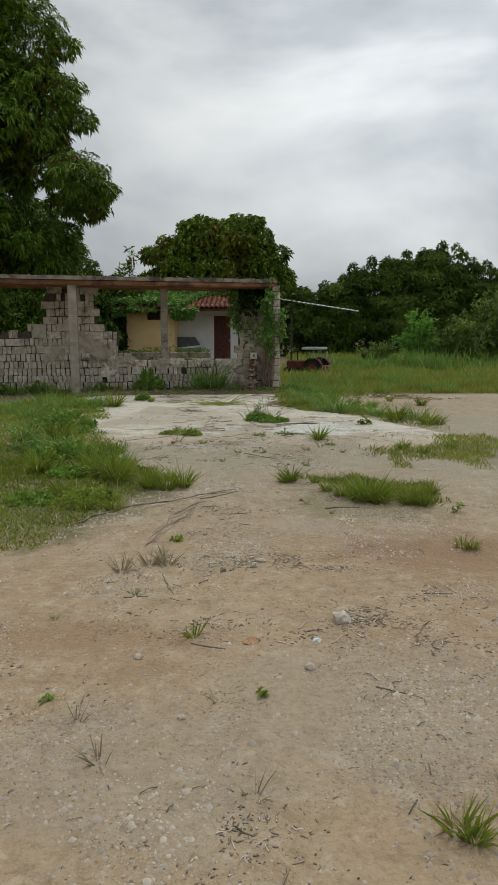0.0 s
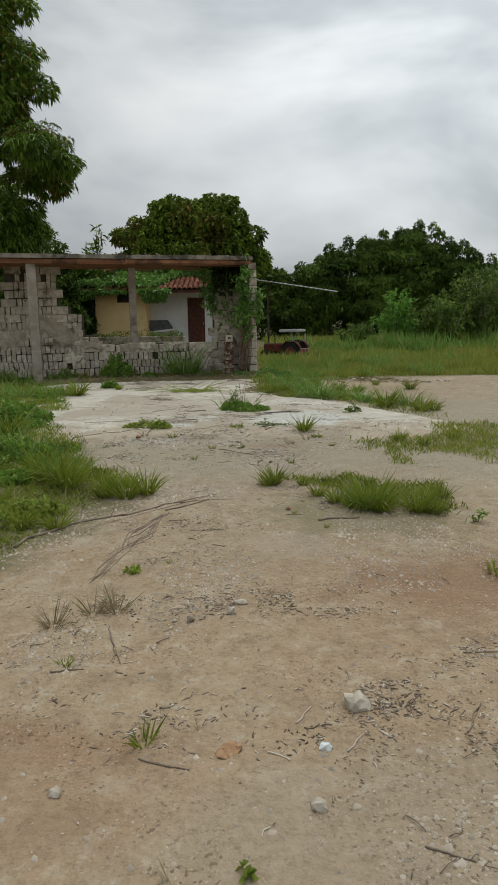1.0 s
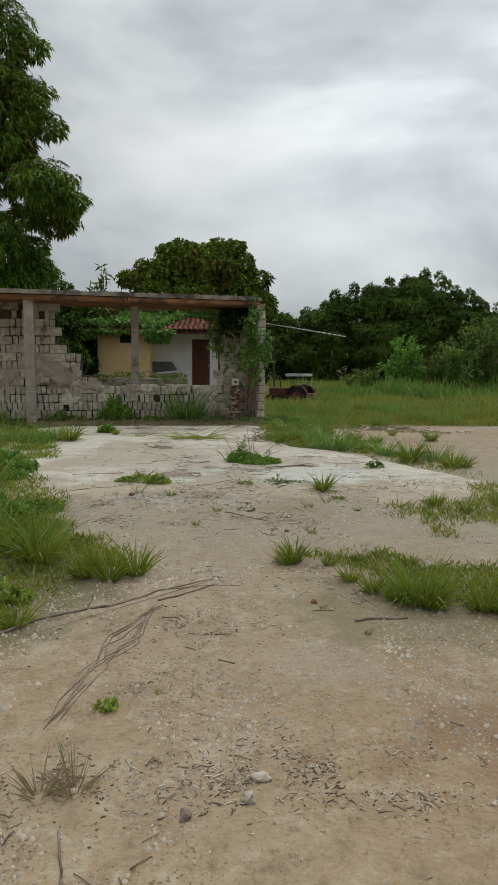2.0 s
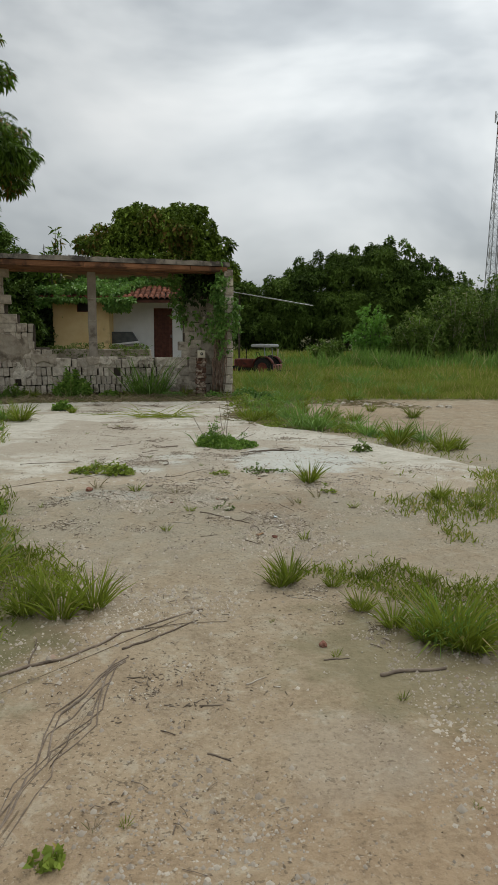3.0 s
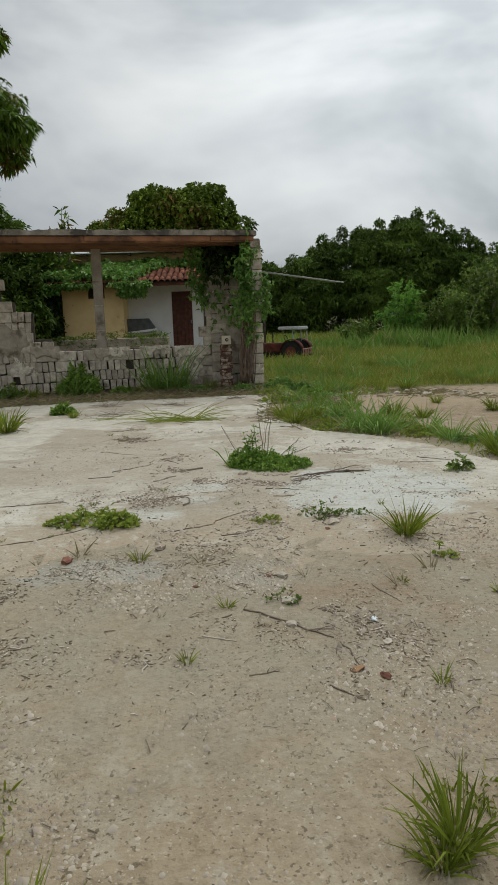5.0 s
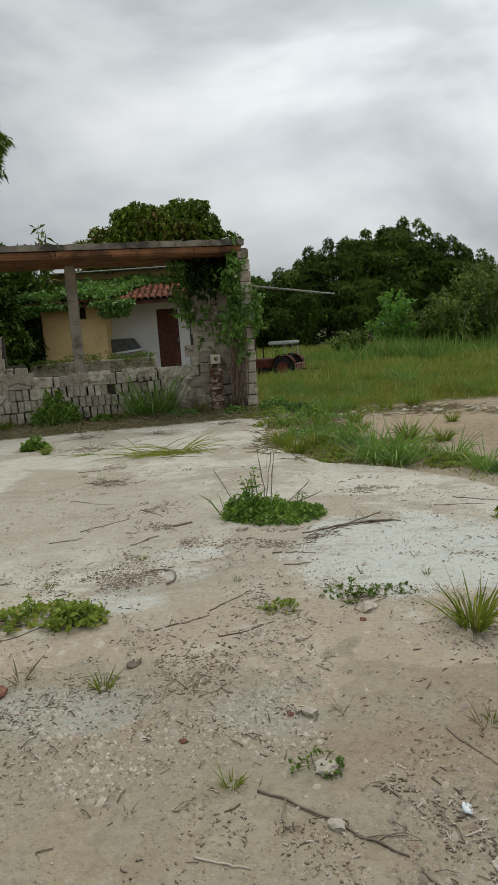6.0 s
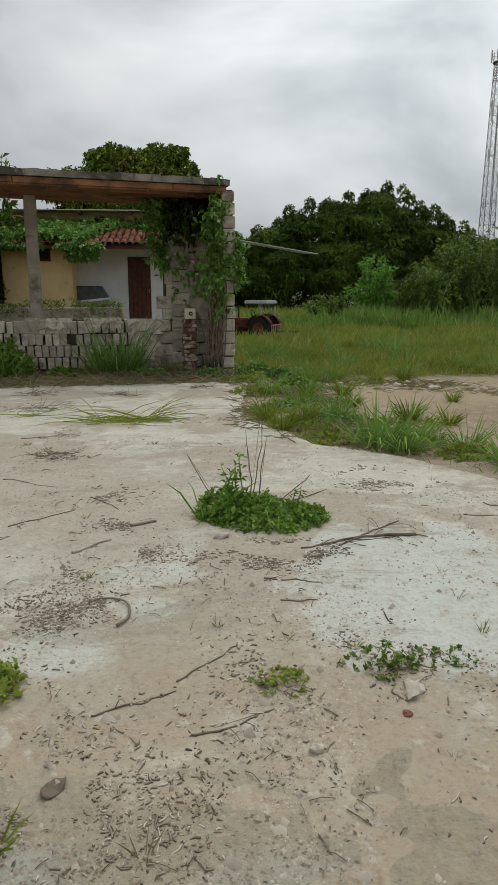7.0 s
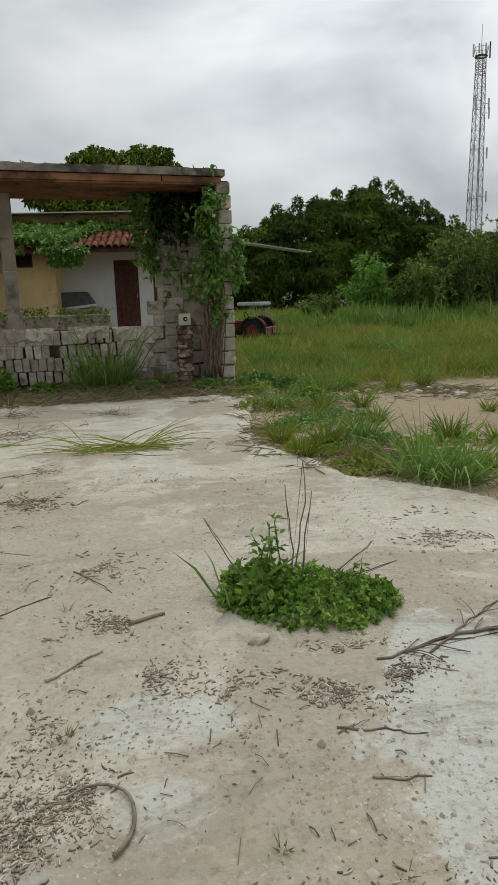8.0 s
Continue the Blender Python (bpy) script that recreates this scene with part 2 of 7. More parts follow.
def ground_material():
    mt, n = material("dry_dirt")
    at = n.add("ShaderNodeNewGeometry", out=0)
    x, y = n.add("ShaderNodeSeparateXYZ", out=0, Vector=at), n.add("ShaderNodeSeparateXYZ", out=1, Vector=at)
    broad, mid, fine = n.noise(at, 0.55, 4.0, 0.6, 0.3), n.noise(at, 3.2, 5.0, 0.65), n.noise(at, 38.0, 4.0, 0.7)
    col = n.mix(n.step(broad, 0.32, 0.68), (0.395, 0.286, 0.182), (0.453, 0.353, 0.238))
    col = n.mix(n.math("MULTIPLY", n.step(mid, 0.45, 0.75), 0.55), col, (0.300, 0.227, 0.153))
    pale = n.step(n.noise(at, 2.1, 5.0, 0.7, 0.4), 0.56, 0.68)
    col = n.mix(n.math("MULTIPLY", pale, 0.62), col, (0.516, 0.437, 0.321))
    mottle = n.noise(at, 8.5, 6.0, 0.72, 0.5)
    col = n.mix(n.math("MULTIPLY", n.step(mottle, 0.51, 0.63), 0.7), col, n.mix(1.0, col, (0.76, 0.74, 0.72), "MULTIPLY"))
    col = n.mix(n.math("MULTIPLY", n.step(mottle, 0.47, 0.36), 0.6), col, (0.52, 0.445, 0.335))
    # red earth
    red = n.math("MAXIMUM", spot(n, at, 1.75, 3.85, 0.95, 0.5), n.math("MULTIPLY", spot(n, at, -0.15, 2.35, 0.55, 0.35), 0.35))
    red = n.math("MAXIMUM", red, n.math("MULTIPLY", spot(n, at, 0.75, 4.3, 0.4, 0.5), 0.12))
    red = n.math("MAXIMUM", red, n.math("MULTIPLY", spot(n, at, 0.6, 7.6, 0.5, 0.5), 0.6))
    red = n.math("MAXIMUM", red, n.math("MULTIPLY", spot(n, at, -0.55, 2.5, 0.6, 0.16), 0.8))
    col = n.mix(n.math("MULTIPLY", red, 0.78), col, (0.315, 0.195, 0.118))
    lime = n.math("MAXIMUM", spot(n, at, -0.82, 8.0, 0.44, 0.17, 0.85), n.math("MAXIMUM", n.math("MULTIPLY", spot(n, at, 0.05, 7.95, 0.3, 0.2), 0.6), n.math("MULTIPLY", spot(n, at, 0.62, 4.5, 0.3, 0.3), 0.2)))
    col = n.mix(n.math("MULTIPLY", lime, 0.9), col, (0.50, 0.485, 0.425))
    # grey crushed stone on the near stretch
    grit = n.math("MAXIMUM", spot(n, at, 0.85, 1.9, 0.8, 0.6), spot(n, at, -0.05, 1.5, 0.6, 0.5))
    col = n.mix(n.math("MULTIPLY", grit, 0.4), col, (0.36, 0.315, 0.245))
    # trodden greyish band before the slab
    grey = n.math("MULTIPLY", n.math("MULTIPLY", n.step(y, 5.6, 7.2), n.math("SUBTRACT", 1.0, n.step(y, 10.5, 12.5))), n.math("ADD", 0.35, n.math("MULTIPLY", n.step(mid, 0.35, 0.6), 0.5)))
    col = n.mix(grey, col, (0.405, 0.342, 0.250))
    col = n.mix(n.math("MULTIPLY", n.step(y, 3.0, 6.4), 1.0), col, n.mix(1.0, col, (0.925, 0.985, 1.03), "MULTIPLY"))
    # clods, crumbs and foot-worn hollows
    crumb = n.noise(at, 13.0, 5.0, 0.7, 0.3)
    col = n.mix(n.math("MULTIPLY", n.step(crumb, 0.55, 0.7), 0.45), col, n.mix(1.0, col, (0.66, 0.63, 0.60), "MULTIPLY"))
    # grains
    cell = n.add("ShaderNodeTexVoronoi", Vector=at, Scale=75.0)
    shade = n.add("ShaderNodeTexVoronoi", out=1, Vector=at, Scale=75.0)
    peb = n.math("MULTIPLY", n.math("SUBTRACT", 1.0, n.step(cell, 0.1, 0.4)), n.step(n.noise(at, 1.6, 3.0, 0.6), 0.46, 0.6))
    col = n.mix(n.math("MULTIPLY", peb, 0.13), col, n.mix(0.75, shade, (0.458, 0.381, 0.285)))
    col = n.mix(n.step(fine, 0.4, 0.75), col, n.mix(1.0, col, (0.80, 0.78, 0.76), "MULTIPLY"))
    # crumbs, dark bits and pale grit
    bits, grit_ = n.noise(at, 62.0, 2.0, 0.5), n.noise(at, 85.0, 2.0, 0.5, 0.2)
    thick = n.math("ADD", 0.25, n.math("MULTIPLY", n.step(n.noise(at, 1.5, 4.0, 0.65), 0.44, 0.60), 0.75))
    col = n.mix(n.math("MULTIPLY", n.step(bits, 0.60, 0.66), n.math("MULTIPLY", thick, 0.75)), col, (0.13, 0.10, 0.072))
    col = n.mix(n.math("MULTIPLY", n.step(grit_, 0.62, 0.67), n.math("MULTIPLY", thick, 0.45)), col, (0.58, 0.51, 0.41))
    # damp, mossy soil under the grass
    moss = n.math("MULTIPLY", n.step(n.math("ADD", y, n.math("MULTIPLY", mid, 2.5)), 18.3, 19.4), 1.0)
    left = n.math("SUBTRACT", n.math("MULTIPLY", x, -1.0), n.math("ADD", 0.35, n.math("MULTIPLY", n.math("ABSOLUTE", n.math("SUBTRACT", y, 5.3)), 0.42)))
    left = n.math("MULTIPLY", n.step(n.math("ADD", left, n.math("MULTIPLY", n.math("SUBTRACT", mid, 0.5), 1.2)), 0.05, 0.5), n.step(n.math("ADD", y, n.math("MULTIPLY", mid, 1.6)), 4.2, 5.2))
    red_ = n.math("MULTIPLY", spot(n, at, 2.6, 15.0, 1.3, 0.9), 0.6)
    col = n.mix(red_, col, (0.40, 0.31, 0.205))
    right = n.math("MAXIMUM", spot(n, at, 1.15, 5.3, 0.75, 0.75), spot(n, at, 3.2, 8.0, 1.2, 1.1))
    col = n.mix(n.math("MULTIPLY", n.math("MAXIMUM", left, n.math("MULTIPLY", right, 0.6)), 0.84), col, (0.15, 0.145, 0.07))
    col = n.mix(n.math("MULTIPLY", moss, 0.88), col, (0.115, 0.12, 0.045))
    # brown mould of old leaves along the wall's foot
    foot = n.math("ADD", n.math("SUBTRACT", y, n.math("MULTIPLY", x, 0.203)), n.math("MULTIPLY", mid, 0.8))
    foot = n.math("MULTIPLY", n.step(foot, 16.75, 17.15), n.math("SUBTRACT", 1.0, n.step(n.math("ADD", x, mid), 0.9, 1.5)))
    col = n.mix(n.math("MULTIPLY", foot, 0.85), col, n.mix(n.step(fine, 0.35, 0.65), (0.115, 0.085, 0.052), (0.24, 0.18, 0.115)))
    col = n.mix(1.0, col, (0.87, 0.865, 0.84), "MULTIPLY")
    rel = n.math("ADD", n.math("ADD", n.math("MULTIPLY", fine, 0.28), n.math("MULTIPLY", crumb, 0.9)), n.math("ADD", n.math("MULTIPLY", mid, 1.0), n.math("MULTIPLY", n.noise(at, 140.0, 2.0, 0.6), 0.14)))
    finish(n, col, 0.95, rel, 0.8, 0.02, spec=0.15)
    return mt


def slab_material():
    mt, n = material("worn_concrete_slab")
    at = n.add("ShaderNodeNewGeometry", out=0)
    big, mid, fine = n.noise(at, 0.8, 5.0, 0.65, 0.5), n.noise(at, 4.5, 6.0, 0.7, 0.4), n.noise(at, 45.0, 4.0, 0.7)
    col = n.mix(n.step(mid, 0.3, 0.7), (0.449, 0.423, 0.344), (0.574, 0.549, 0.461))
    blue = n.math("MAXIMUM", spot(n, at, 0.95, 9.42, 0.62, 0.66, 1.02), n.math("MULTIPLY", spot(n, at, -0.7, 8.95, 0.28, 0.2), 0.9))
    blue = n.math("MAXIMUM", blue, n.math("MAXIMUM", n.math("MULTIPLY", spot(n, at, -0.34, 9.6, 0.22, 0.13, 0.8), 0.8), n.math("MULTIPLY", spot(n, at, -0.33, 9.25, 0.16, 0.11, 0.8), 0.8)))
    scour = n.noise(at, 9.0, 7.0, 0.75, 0.6)
    col = n.mix(n.math("MULTIPLY", blue, n.math("SUBTRACT", 0.85, n.math("MULTIPLY", n.step(scour, 0.5, 0.62), 0.5))), col, (0.515, 0.535, 0.485))
    dust = n.math("MAXIMUM", n.step(big, 0.49, 0.56), n.math("MULTIPLY", spot(n, at, -1.3, 10.8, 1.2, 1.5), 0.8))
    dust = n.math("MAXIMUM", dust, n.math("MAXIMUM", spot(n, at, -0.1, 9.0, 0.45, 0.6), n.math("MULTIPLY", spot(n, at, -0.7, 10.6, 0.8, 1.4, 0.3), 0.9)))
    dust = n.math("MULTIPLY", dust, n.math("SUBTRACT", 1.0, n.math("MULTIPLY", blue, 0.85)))
    col = n.mix(n.math("MULTIPLY", dust, 0.85), col, (0.368, 0.322, 0.246))
    y = n.add("ShaderNodeSeparateXYZ", out=1, Vector=at)
    near = n.math("SUBTRACT", 1.0, n.step(n.math("ADD", y, n.math("MULTIPLY", n.math("SUBTRACT", mid, 0.5), 3.0)), 8.3, 9.3))
    col = n.mix(n.math("MULTIPLY", n.math("MULTIPLY", near, n.math("SUBTRACT", 1.0, n.math("MULTIPLY", blue, 0.8))), 0.85), col, (0.380, 0.315, 0.222))
    col = n.mix(n.math("MULTIPLY", n.step(scour, 0.54, 0.68), 0.5), col, (0.30, 0.27, 0.215))
    col = n.mix(n.math("MULTIPLY", n.step(scour, 0.44, 0.32), 0.5), col, (0.58, 0.56, 0.49))
    streak = n.vec("MULTIPLY", at, (0.55, 1.5, 1.0))
    dark = n.step(n.noise(streak, 2.3, 7.0, 0.78, 0.5), 0.53, 0.62)
    col = n.mix(n.math("MULTIPLY", dark, 0.6), col, (0.296, 0.268, 0.204))
    crack = n.add("ShaderNodeTexVoronoi", {"feature": "DISTANCE_TO_EDGE"}, Vector=n.vec("ADD", at, n.vec("SCALE", n.noise(at, 1.3, 5.0, 0.7))), Scale=0.55)
    line = n.math("SUBTRACT", 1.0, n.step(crack, 0.004, 0.014))
    col = n.mix(n.math("MULTIPLY", line, 0.08), col, (0.180, 0.155, 0.117))
    col = n.mix(n.step(fine, 0.45, 0.8), col, n.mix(1.0, col, (0.78, 0.65, 0.63), "MULTIPLY"))
    # crumbs, dark bits and pale grit
    bits, grit_ = n.noise(at, 62.0, 2.0, 0.5), n.noise(at, 85.0, 2.0, 0.5, 0.2)
    thick = n.math("ADD", 0.08, n.math("MULTIPLY", n.step(n.noise(at, 1.5, 4.0, 0.65), 0.5, 0.62), 0.92))
    col = n.mix(n.math("MULTIPLY", n.step(bits, 0.60, 0.66), n.math("MULTIPLY", thick, 0.35)), col, (0.16, 0.10, 0.072))
    col = n.mix(n.math("MULTIPLY", n.step(grit_, 0.62, 0.67), n.math("MULTIPLY", thick, 0.7)), col, (0.62, 0.55, 0.44))
    rel = n.math("ADD", n.math("MULTIPLY", mid, 1.0), n.math("SUBTRACT", n.math("MULTIPLY", fine, 0.4), n.math("MULTIPLY", line, 0.12)))
    finish(n, col, 0.93, rel, 0.8, 0.015, spec=0.15)
    return mt


M_DIRT = ground_material()
M_SLAB = slab_material()
M_BLOCK = surface("grey_block", (0.35, 0.295, 0.23), (0.74, 0.665, 0.555), 9.0, 0.95, 55, (0.15, 0.115, 0.08), 2.8, 0.54, 0.8, vary=0.42)
M_PLASTER = surface("rough_render", (0.27, 0.225, 0.17), (0.50, 0.435, 0.35), 6.0, 0.95, 40, (0.15, 0.12, 0.09), 2.6, 0.57, 0.8)
M_LIME = surface("pale_lime_mortar", (0.46, 0.40, 0.32), (0.78, 0.72, 0.61), 14.0, 0.96, 45, (0.20, 0.165, 0.125), 7.0, 0.55, 0.8)
M_FLAKE = surface("flaking_brick_post", (0.05, 0.028, 0.02), (0.22, 0.115, 0.075), 16.0, 0.95, 50, (0.58, 0.48, 0.38), 9.0, 0.48, 0.9, vary=0.3)
M_MORTAR = surface("dark_mortar", (0.06, 0.052, 0.042), (0.13, 0.11, 0.09), 9.0, 0.97, 50)
M_POST = surface("cast_concrete", (0.23, 0.20, 0.165), (0.42, 0.37, 0.31), 4.0, 0.92, 60, (0.14, 0.115, 0.09), 1.8, 0.56)
M_SLABROOF = surface("weathered_concrete", (0.10, 0.09, 0.075), (0.36, 0.315, 0.26), 4.5, 0.95, 35, (0.05, 0.045, 0.04), 1.9, 0.52, 0.7)
M_FORM = surface("rust_brown_boards", (0.14, 0.064, 0.034), (0.42, 0.20, 0.10), 2.5, 0.85, 30, (0.07, 0.04, 0.028), 2.4, 0.52, 0.4, vary=0.5)
M_YELLOW = surface("yellow_limewash", (0.80, 0.56, 0.25), (0.94, 0.72, 0.38), 2.0, 0.9, 50, (0.50, 0.34, 0.17), 1.1, 0.62)
M_WHITE = surface("white_limewash", (0.76, 0.76, 0.74), (0.90, 0.90, 0.88), 2.0, 0.9, 50, (0.52, 0.48, 0.42), 0.9, 0.62)
# ochre broken up by large darker blotches
M_OCHRE = surface("blotched_ochre_wall", (0.20, 0.14, 0.06), (0.36, 0.26, 0.12), 2.0, 0.9, 40, (0.10, 0.08, 0.06), 0.9, 0.5)
M_TILE = surface("clay_tile", (0.15, 0.055, 0.034), (0.40, 0.145, 0.08), 6.0, 0.88, 60, (0.065, 0.045, 0.036), 3.0, 0.53, vary=0.6)
M_DOOR = surface("dark_red_wood", (0.06, 0.022, 0.014), (0.19, 0.065, 0.04), 7.0, 0.6, 80, vary=0.3)
M_DARK = surface("dark_opening", (0.015, 0.014, 0.012), (0.04, 0.035, 0.03), 5.0)
M_TUB = surface("dark_grey_plastic", (0.07, 0.08, 0.08), (0.14, 0.15, 0.15), 5.0, 0.55, 60)
M_SHEET = surface("grey_roof_sheet", (0.42, 0.43, 0.43), (0.66, 0.67, 0.67), 3.0, 0.6, 40, (0.22, 0.19, 0.17), 1.5, 0.57)
M_STEEL = surface("galvanised_steel", (0.25, 0.26, 0.27), (0.40, 0.41, 0.42), 3.0, 0.5, 40, metal=0.6)
M_RUST = surface("rusty_paint", (0.07, 0.022, 0.016), (0.22, 0.055, 0.035), 5.0, 0.7, 40, (0.06, 0.03, 0.022), 4.0, 0.5)
M_REDWHITE = surface("faded_red_paint", (0.40, 0.16, 0.13), (0.60, 0.30, 0.26), 3.0, 0.7, 30)
M_RUBBER = surface("old_rubber", (0.012, 0.012, 0.012), (0.035, 0.033, 0.03), 8.0, 0.85, 60)
M_CREAM = surface("cream_plastic", (0.62, 0.55, 0.42), (0.78, 0.71, 0.57), 6.0, 0.6, 70, (0.45, 0.36, 0.25), 5.0, 0.6)
M_BRICK = surface("broken_red_brick", (0.12, 0.050, 0.034), (0.30, 0.135, 0.09), 9.0, 0.95, 60, (0.46, 0.39, 0.32), 8.0, 0.53, vary=0.5)
M_BARK = surface("grey_brown_bark", (0.055, 0.045, 0.035), (0.15, 0.125, 0.10), 5.0, 0.95, 50, bump=0.8)
M_TWIG = surface("dead_wood", (0.13, 0.095, 0.07), (0.31, 0.25, 0.19), 14.0, 0.9, 90, (0.08, 0.06, 0.045), 9.0, 0.55, vary=0.35)
M_PALETWIG = surface("bleached_wood", (0.36, 0.30, 0.23), (0.58, 0.51, 0.42), 14.0, 0.9, 90, vary=0.25)
M_STONE = surface("pale_stone", (0.34, 0.295, 0.23), (0.58, 0.52, 0.43), 18.0, 0.95, 90, (0.32, 0.25, 0.18), 9.0, 0.58, vary=0.2, spec=0.1)
M_CYAN = surface("pale_scrap", (0.50, 0.56, 0.57), (0.74, 0.79, 0.80), 20.0, 0.6, 80, (0.45, 0.40, 0.34), 24.0, 0.56)
M_ORANGE = surface("dry_orange_leaf", (0.24, 0.125, 0.06), (0.46, 0.29, 0.16), 30.0, 0.85, 90, (0.15, 0.08, 0.05), 28.0, 0.52)
M_GRAVEL = leafy("loose_gravel", (0.20, 0.162, 0.124), (0.54, 0.475, 0.385), (0.36, 0.20, 0.13), 0.96, 0.93, 1.2, 0.0, 0.1)
M_LITTER = leafy("leaf_litter", (0.075, 0.055, 0.038), (0.27, 0.21, 0.15), (0.50, 0.43, 0.33), 0.86, 0.9, 1.5, 0.0, 0.1)
M_MANGO = leafy("mango_leaves", (0.007, 0.018, 0.003), (0.200, 0.345, 0.044), (0.28, 0.15, 0.04), 0.80, 0.42, 0.9, 0.06, 0.1, 0.3)
M_MANGO_FAR = leafy("mango_crown_leaves", (0.014, 0.034, 0.006), (0.235, 0.335, 0.046), (0.27, 0.17, 0.06), 0.70, 0.6, 0.4, 0.06, 0.08, 0.16)
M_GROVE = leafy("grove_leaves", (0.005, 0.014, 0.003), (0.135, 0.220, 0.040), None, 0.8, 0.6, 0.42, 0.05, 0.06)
M_BAMBOO = leafy("feathery_leaves", (0.008, 0.020, 0.004), (0.185, 0.285, 0.055), None, 0.8, 0.6, 0.42, 0.08, 0.06)
M_BUSH = leafy("fresh_green_leaves", (0.050, 0.131, 0.020), (0.236, 0.455, 0.079), None, 0.8, 0.45, 0.8, 0.22, 0.12)
M_SCRUB = leafy("scrub_leaves", (0.012, 0.030, 0.006), (0.235, 0.350, 0.072), (0.32, 0.32, 0.14), 0.90, 0.55, 0.7, 0.12, 0.08)
M_VINE = leafy("vine_leaves", (0.037, 0.094, 0.015), (0.228, 0.411, 0.088), (0.26, 0.30, 0.09), 0.9, 0.42, 1.2, 0.2, 0.28)
M_WEED = leafy("weed_leaves", (0.055, 0.130, 0.018), (0.225, 0.360, 0.062), (0.32, 0.43, 0.10), 0.85, 0.5, 5.0, 0.2, 0.12)
M_YELGREEN = leafy("yellow_green_leaves", (0.080, 0.130, 0.018), (0.310, 0.390, 0.068), (0.33, 0.27, 0.07), 0.85, 0.5, 5.0, 0.25, 0.12)
M_GRASS = leafy("grass_blades", (0.040, 0.068, 0.007), (0.270, 0.330, 0.042), (0.40, 0.34, 0.15), 0.86, 0.55, 1.6, 0.2, 0.1)
M_FIELD = leafy("field_grass", (0.080, 0.120, 0.016), (0.30, 0.345, 0.066), (0.42, 0.34, 0.14), 0.80, 0.6, 0.5, 0.25, 0.06)
M_TALL = leafy("tall_bright_grass", (0.055, 0.115, 0.016), (0.22, 0.36, 0.075), (0.36, 0.33, 0.14), 0.86, 0.5, 0.5, 0.2, 0.1)
M_DRY = leafy("dry_grass", (0.12, 0.095, 0.05), (0.33, 0.27, 0.16), (0.12, 0.15, 0.04), 0.75, 0.7, 2.0, 0.25)
M_CHIPS = leafy("broken_twigs_and_bark", (0.10, 0.076, 0.055), (0.40, 0.33, 0.25), (0.60, 0.54, 0.45), 0.72, 0.92, 3.0, 0.0, 0.1)
# darkened copy of the vine leaves, with shade put into the colour
M_VINE_SHADE = leafy("vine_leaves_shade_coloured", (0.005, 0.012, 0.004), (0.045, 0.075, 0.018), None, 0.8, 0.6, 1.0, 0.1, 0.15)

# ---------------------------------------------------------------- ground and slab


def spaced(parts_):
    out = []
    for a, b, n in parts_:
        out.append(np.linspace(a, b, n, endpoint=False))
    return np.concatenate(out)


def far_steps(start, end, n):
    return start + (end - start) * (np.linspace(0, 1, n) ** 3)


def ground():
    xs = np.concatenate([-far_steps(3.6, 500, 46)[::-1], spaced([(-3.55, 4.2, 230)]), far_steps(4.2, 500, 46)])
    ys = np.concatenate([-far_steps(0.6, 300, 26)[::-1], spaced([(-0.55, 10.5, 330), (10.5, 18, 120)]), far_steps(18, 900, 70)])
    gx, gy = np.meshgrid(xs, ys)
    v = np.stack([gx, gy, height(gx, gy)], -1).reshape(-1, 3)
    nx, ny = len(xs), len(ys)
    i = (np.arange(ny - 1)[:, None] * nx + np.arange(nx - 1)[None]).ravel()
    f = np.stack([i, i + 1, i + nx + 1, i + nx], 1)
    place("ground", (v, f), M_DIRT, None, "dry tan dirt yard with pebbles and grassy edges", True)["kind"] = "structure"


SLAB_RIGHT = ((16.9, 0.55), (14.4, 0.30), (13.4, 0.32), (12.9, 0.60), (12.2, 0.86), (11.85, 1.38), (11.4, 1.74), (10.7, 2.03), (9.9, 2.35), (9.0, 2.9), (8.2, 3.1), (7.0, 3.1))


def slab_edge(y):
    ys, xs = zip(*SLAB_RIGHT[::-1])
    return np.interp(y, ys, xs)


def slab_z(x, y):
    """The slab's top: above the dirt in its middle, sinking under it towards its near and outer edges."""
    edge = slab_edge(y) - x + 0.12 * fbm(x, y, 2.2, 3, 40)
    rise = np.minimum(np.minimum(edge * 0.5, 0.032), (y - 8.05 + 0.7 * fbm(x, y, 0.8, 4, 44)) * 0.035)
    rise = np.minimum(rise, (x + 4.6) * 0.05)
    rise = np.where(y > 16.3, np.minimum(rise, (16.75 - y) * 0.08), rise)
    return lie(x, y) + np.clip(rise, -0.08, 0.032) + 0.012 * fbm(x, y, 0.7, 3, 50) + 0.010 * fbm(x, y, 6.0, 3, 55)


def slab():
    xs, ys = np.arange(-5.0, 3.4, 0.045), np.arange(7.5, 17.2, 0.045)
    gx, gy = np.meshgrid(xs, ys)
    v = np.stack([gx, gy, slab_z(gx, gy)], -1).reshape(-1, 3)
    nx, ny = len(xs), len(ys)
    i = (np.arange(ny - 1)[:, None] * nx + np.arange(nx - 1)[None]).ravel()
    ok = (gx[:-1, :-1] < slab_edge(gy[:-1, :-1]) + 0.25).ravel()
    i = i[ok]
    place("pavement", (v, np.stack([i, i + 1, i + nx + 1, i + nx], 1)), M_SLAB, None, "cracked pale concrete slab strewn with dirt", True)["kind"] = "structure"


def top(x, y):
    """Height of whatever lies uppermost there, dirt or slab."""
    g = height(x, y)
    s = np.where((np.asarray(y) > 7.5) & (np.asarray(x) > -4.9) & (np.asarray(x) < slab_edge(y) + 0.2) & (np.asarray(y) < 17.1), slab_z(x, y), -9)
    return np.maximum(g, s)


def t1(x, y):
    return float(top(x, y))


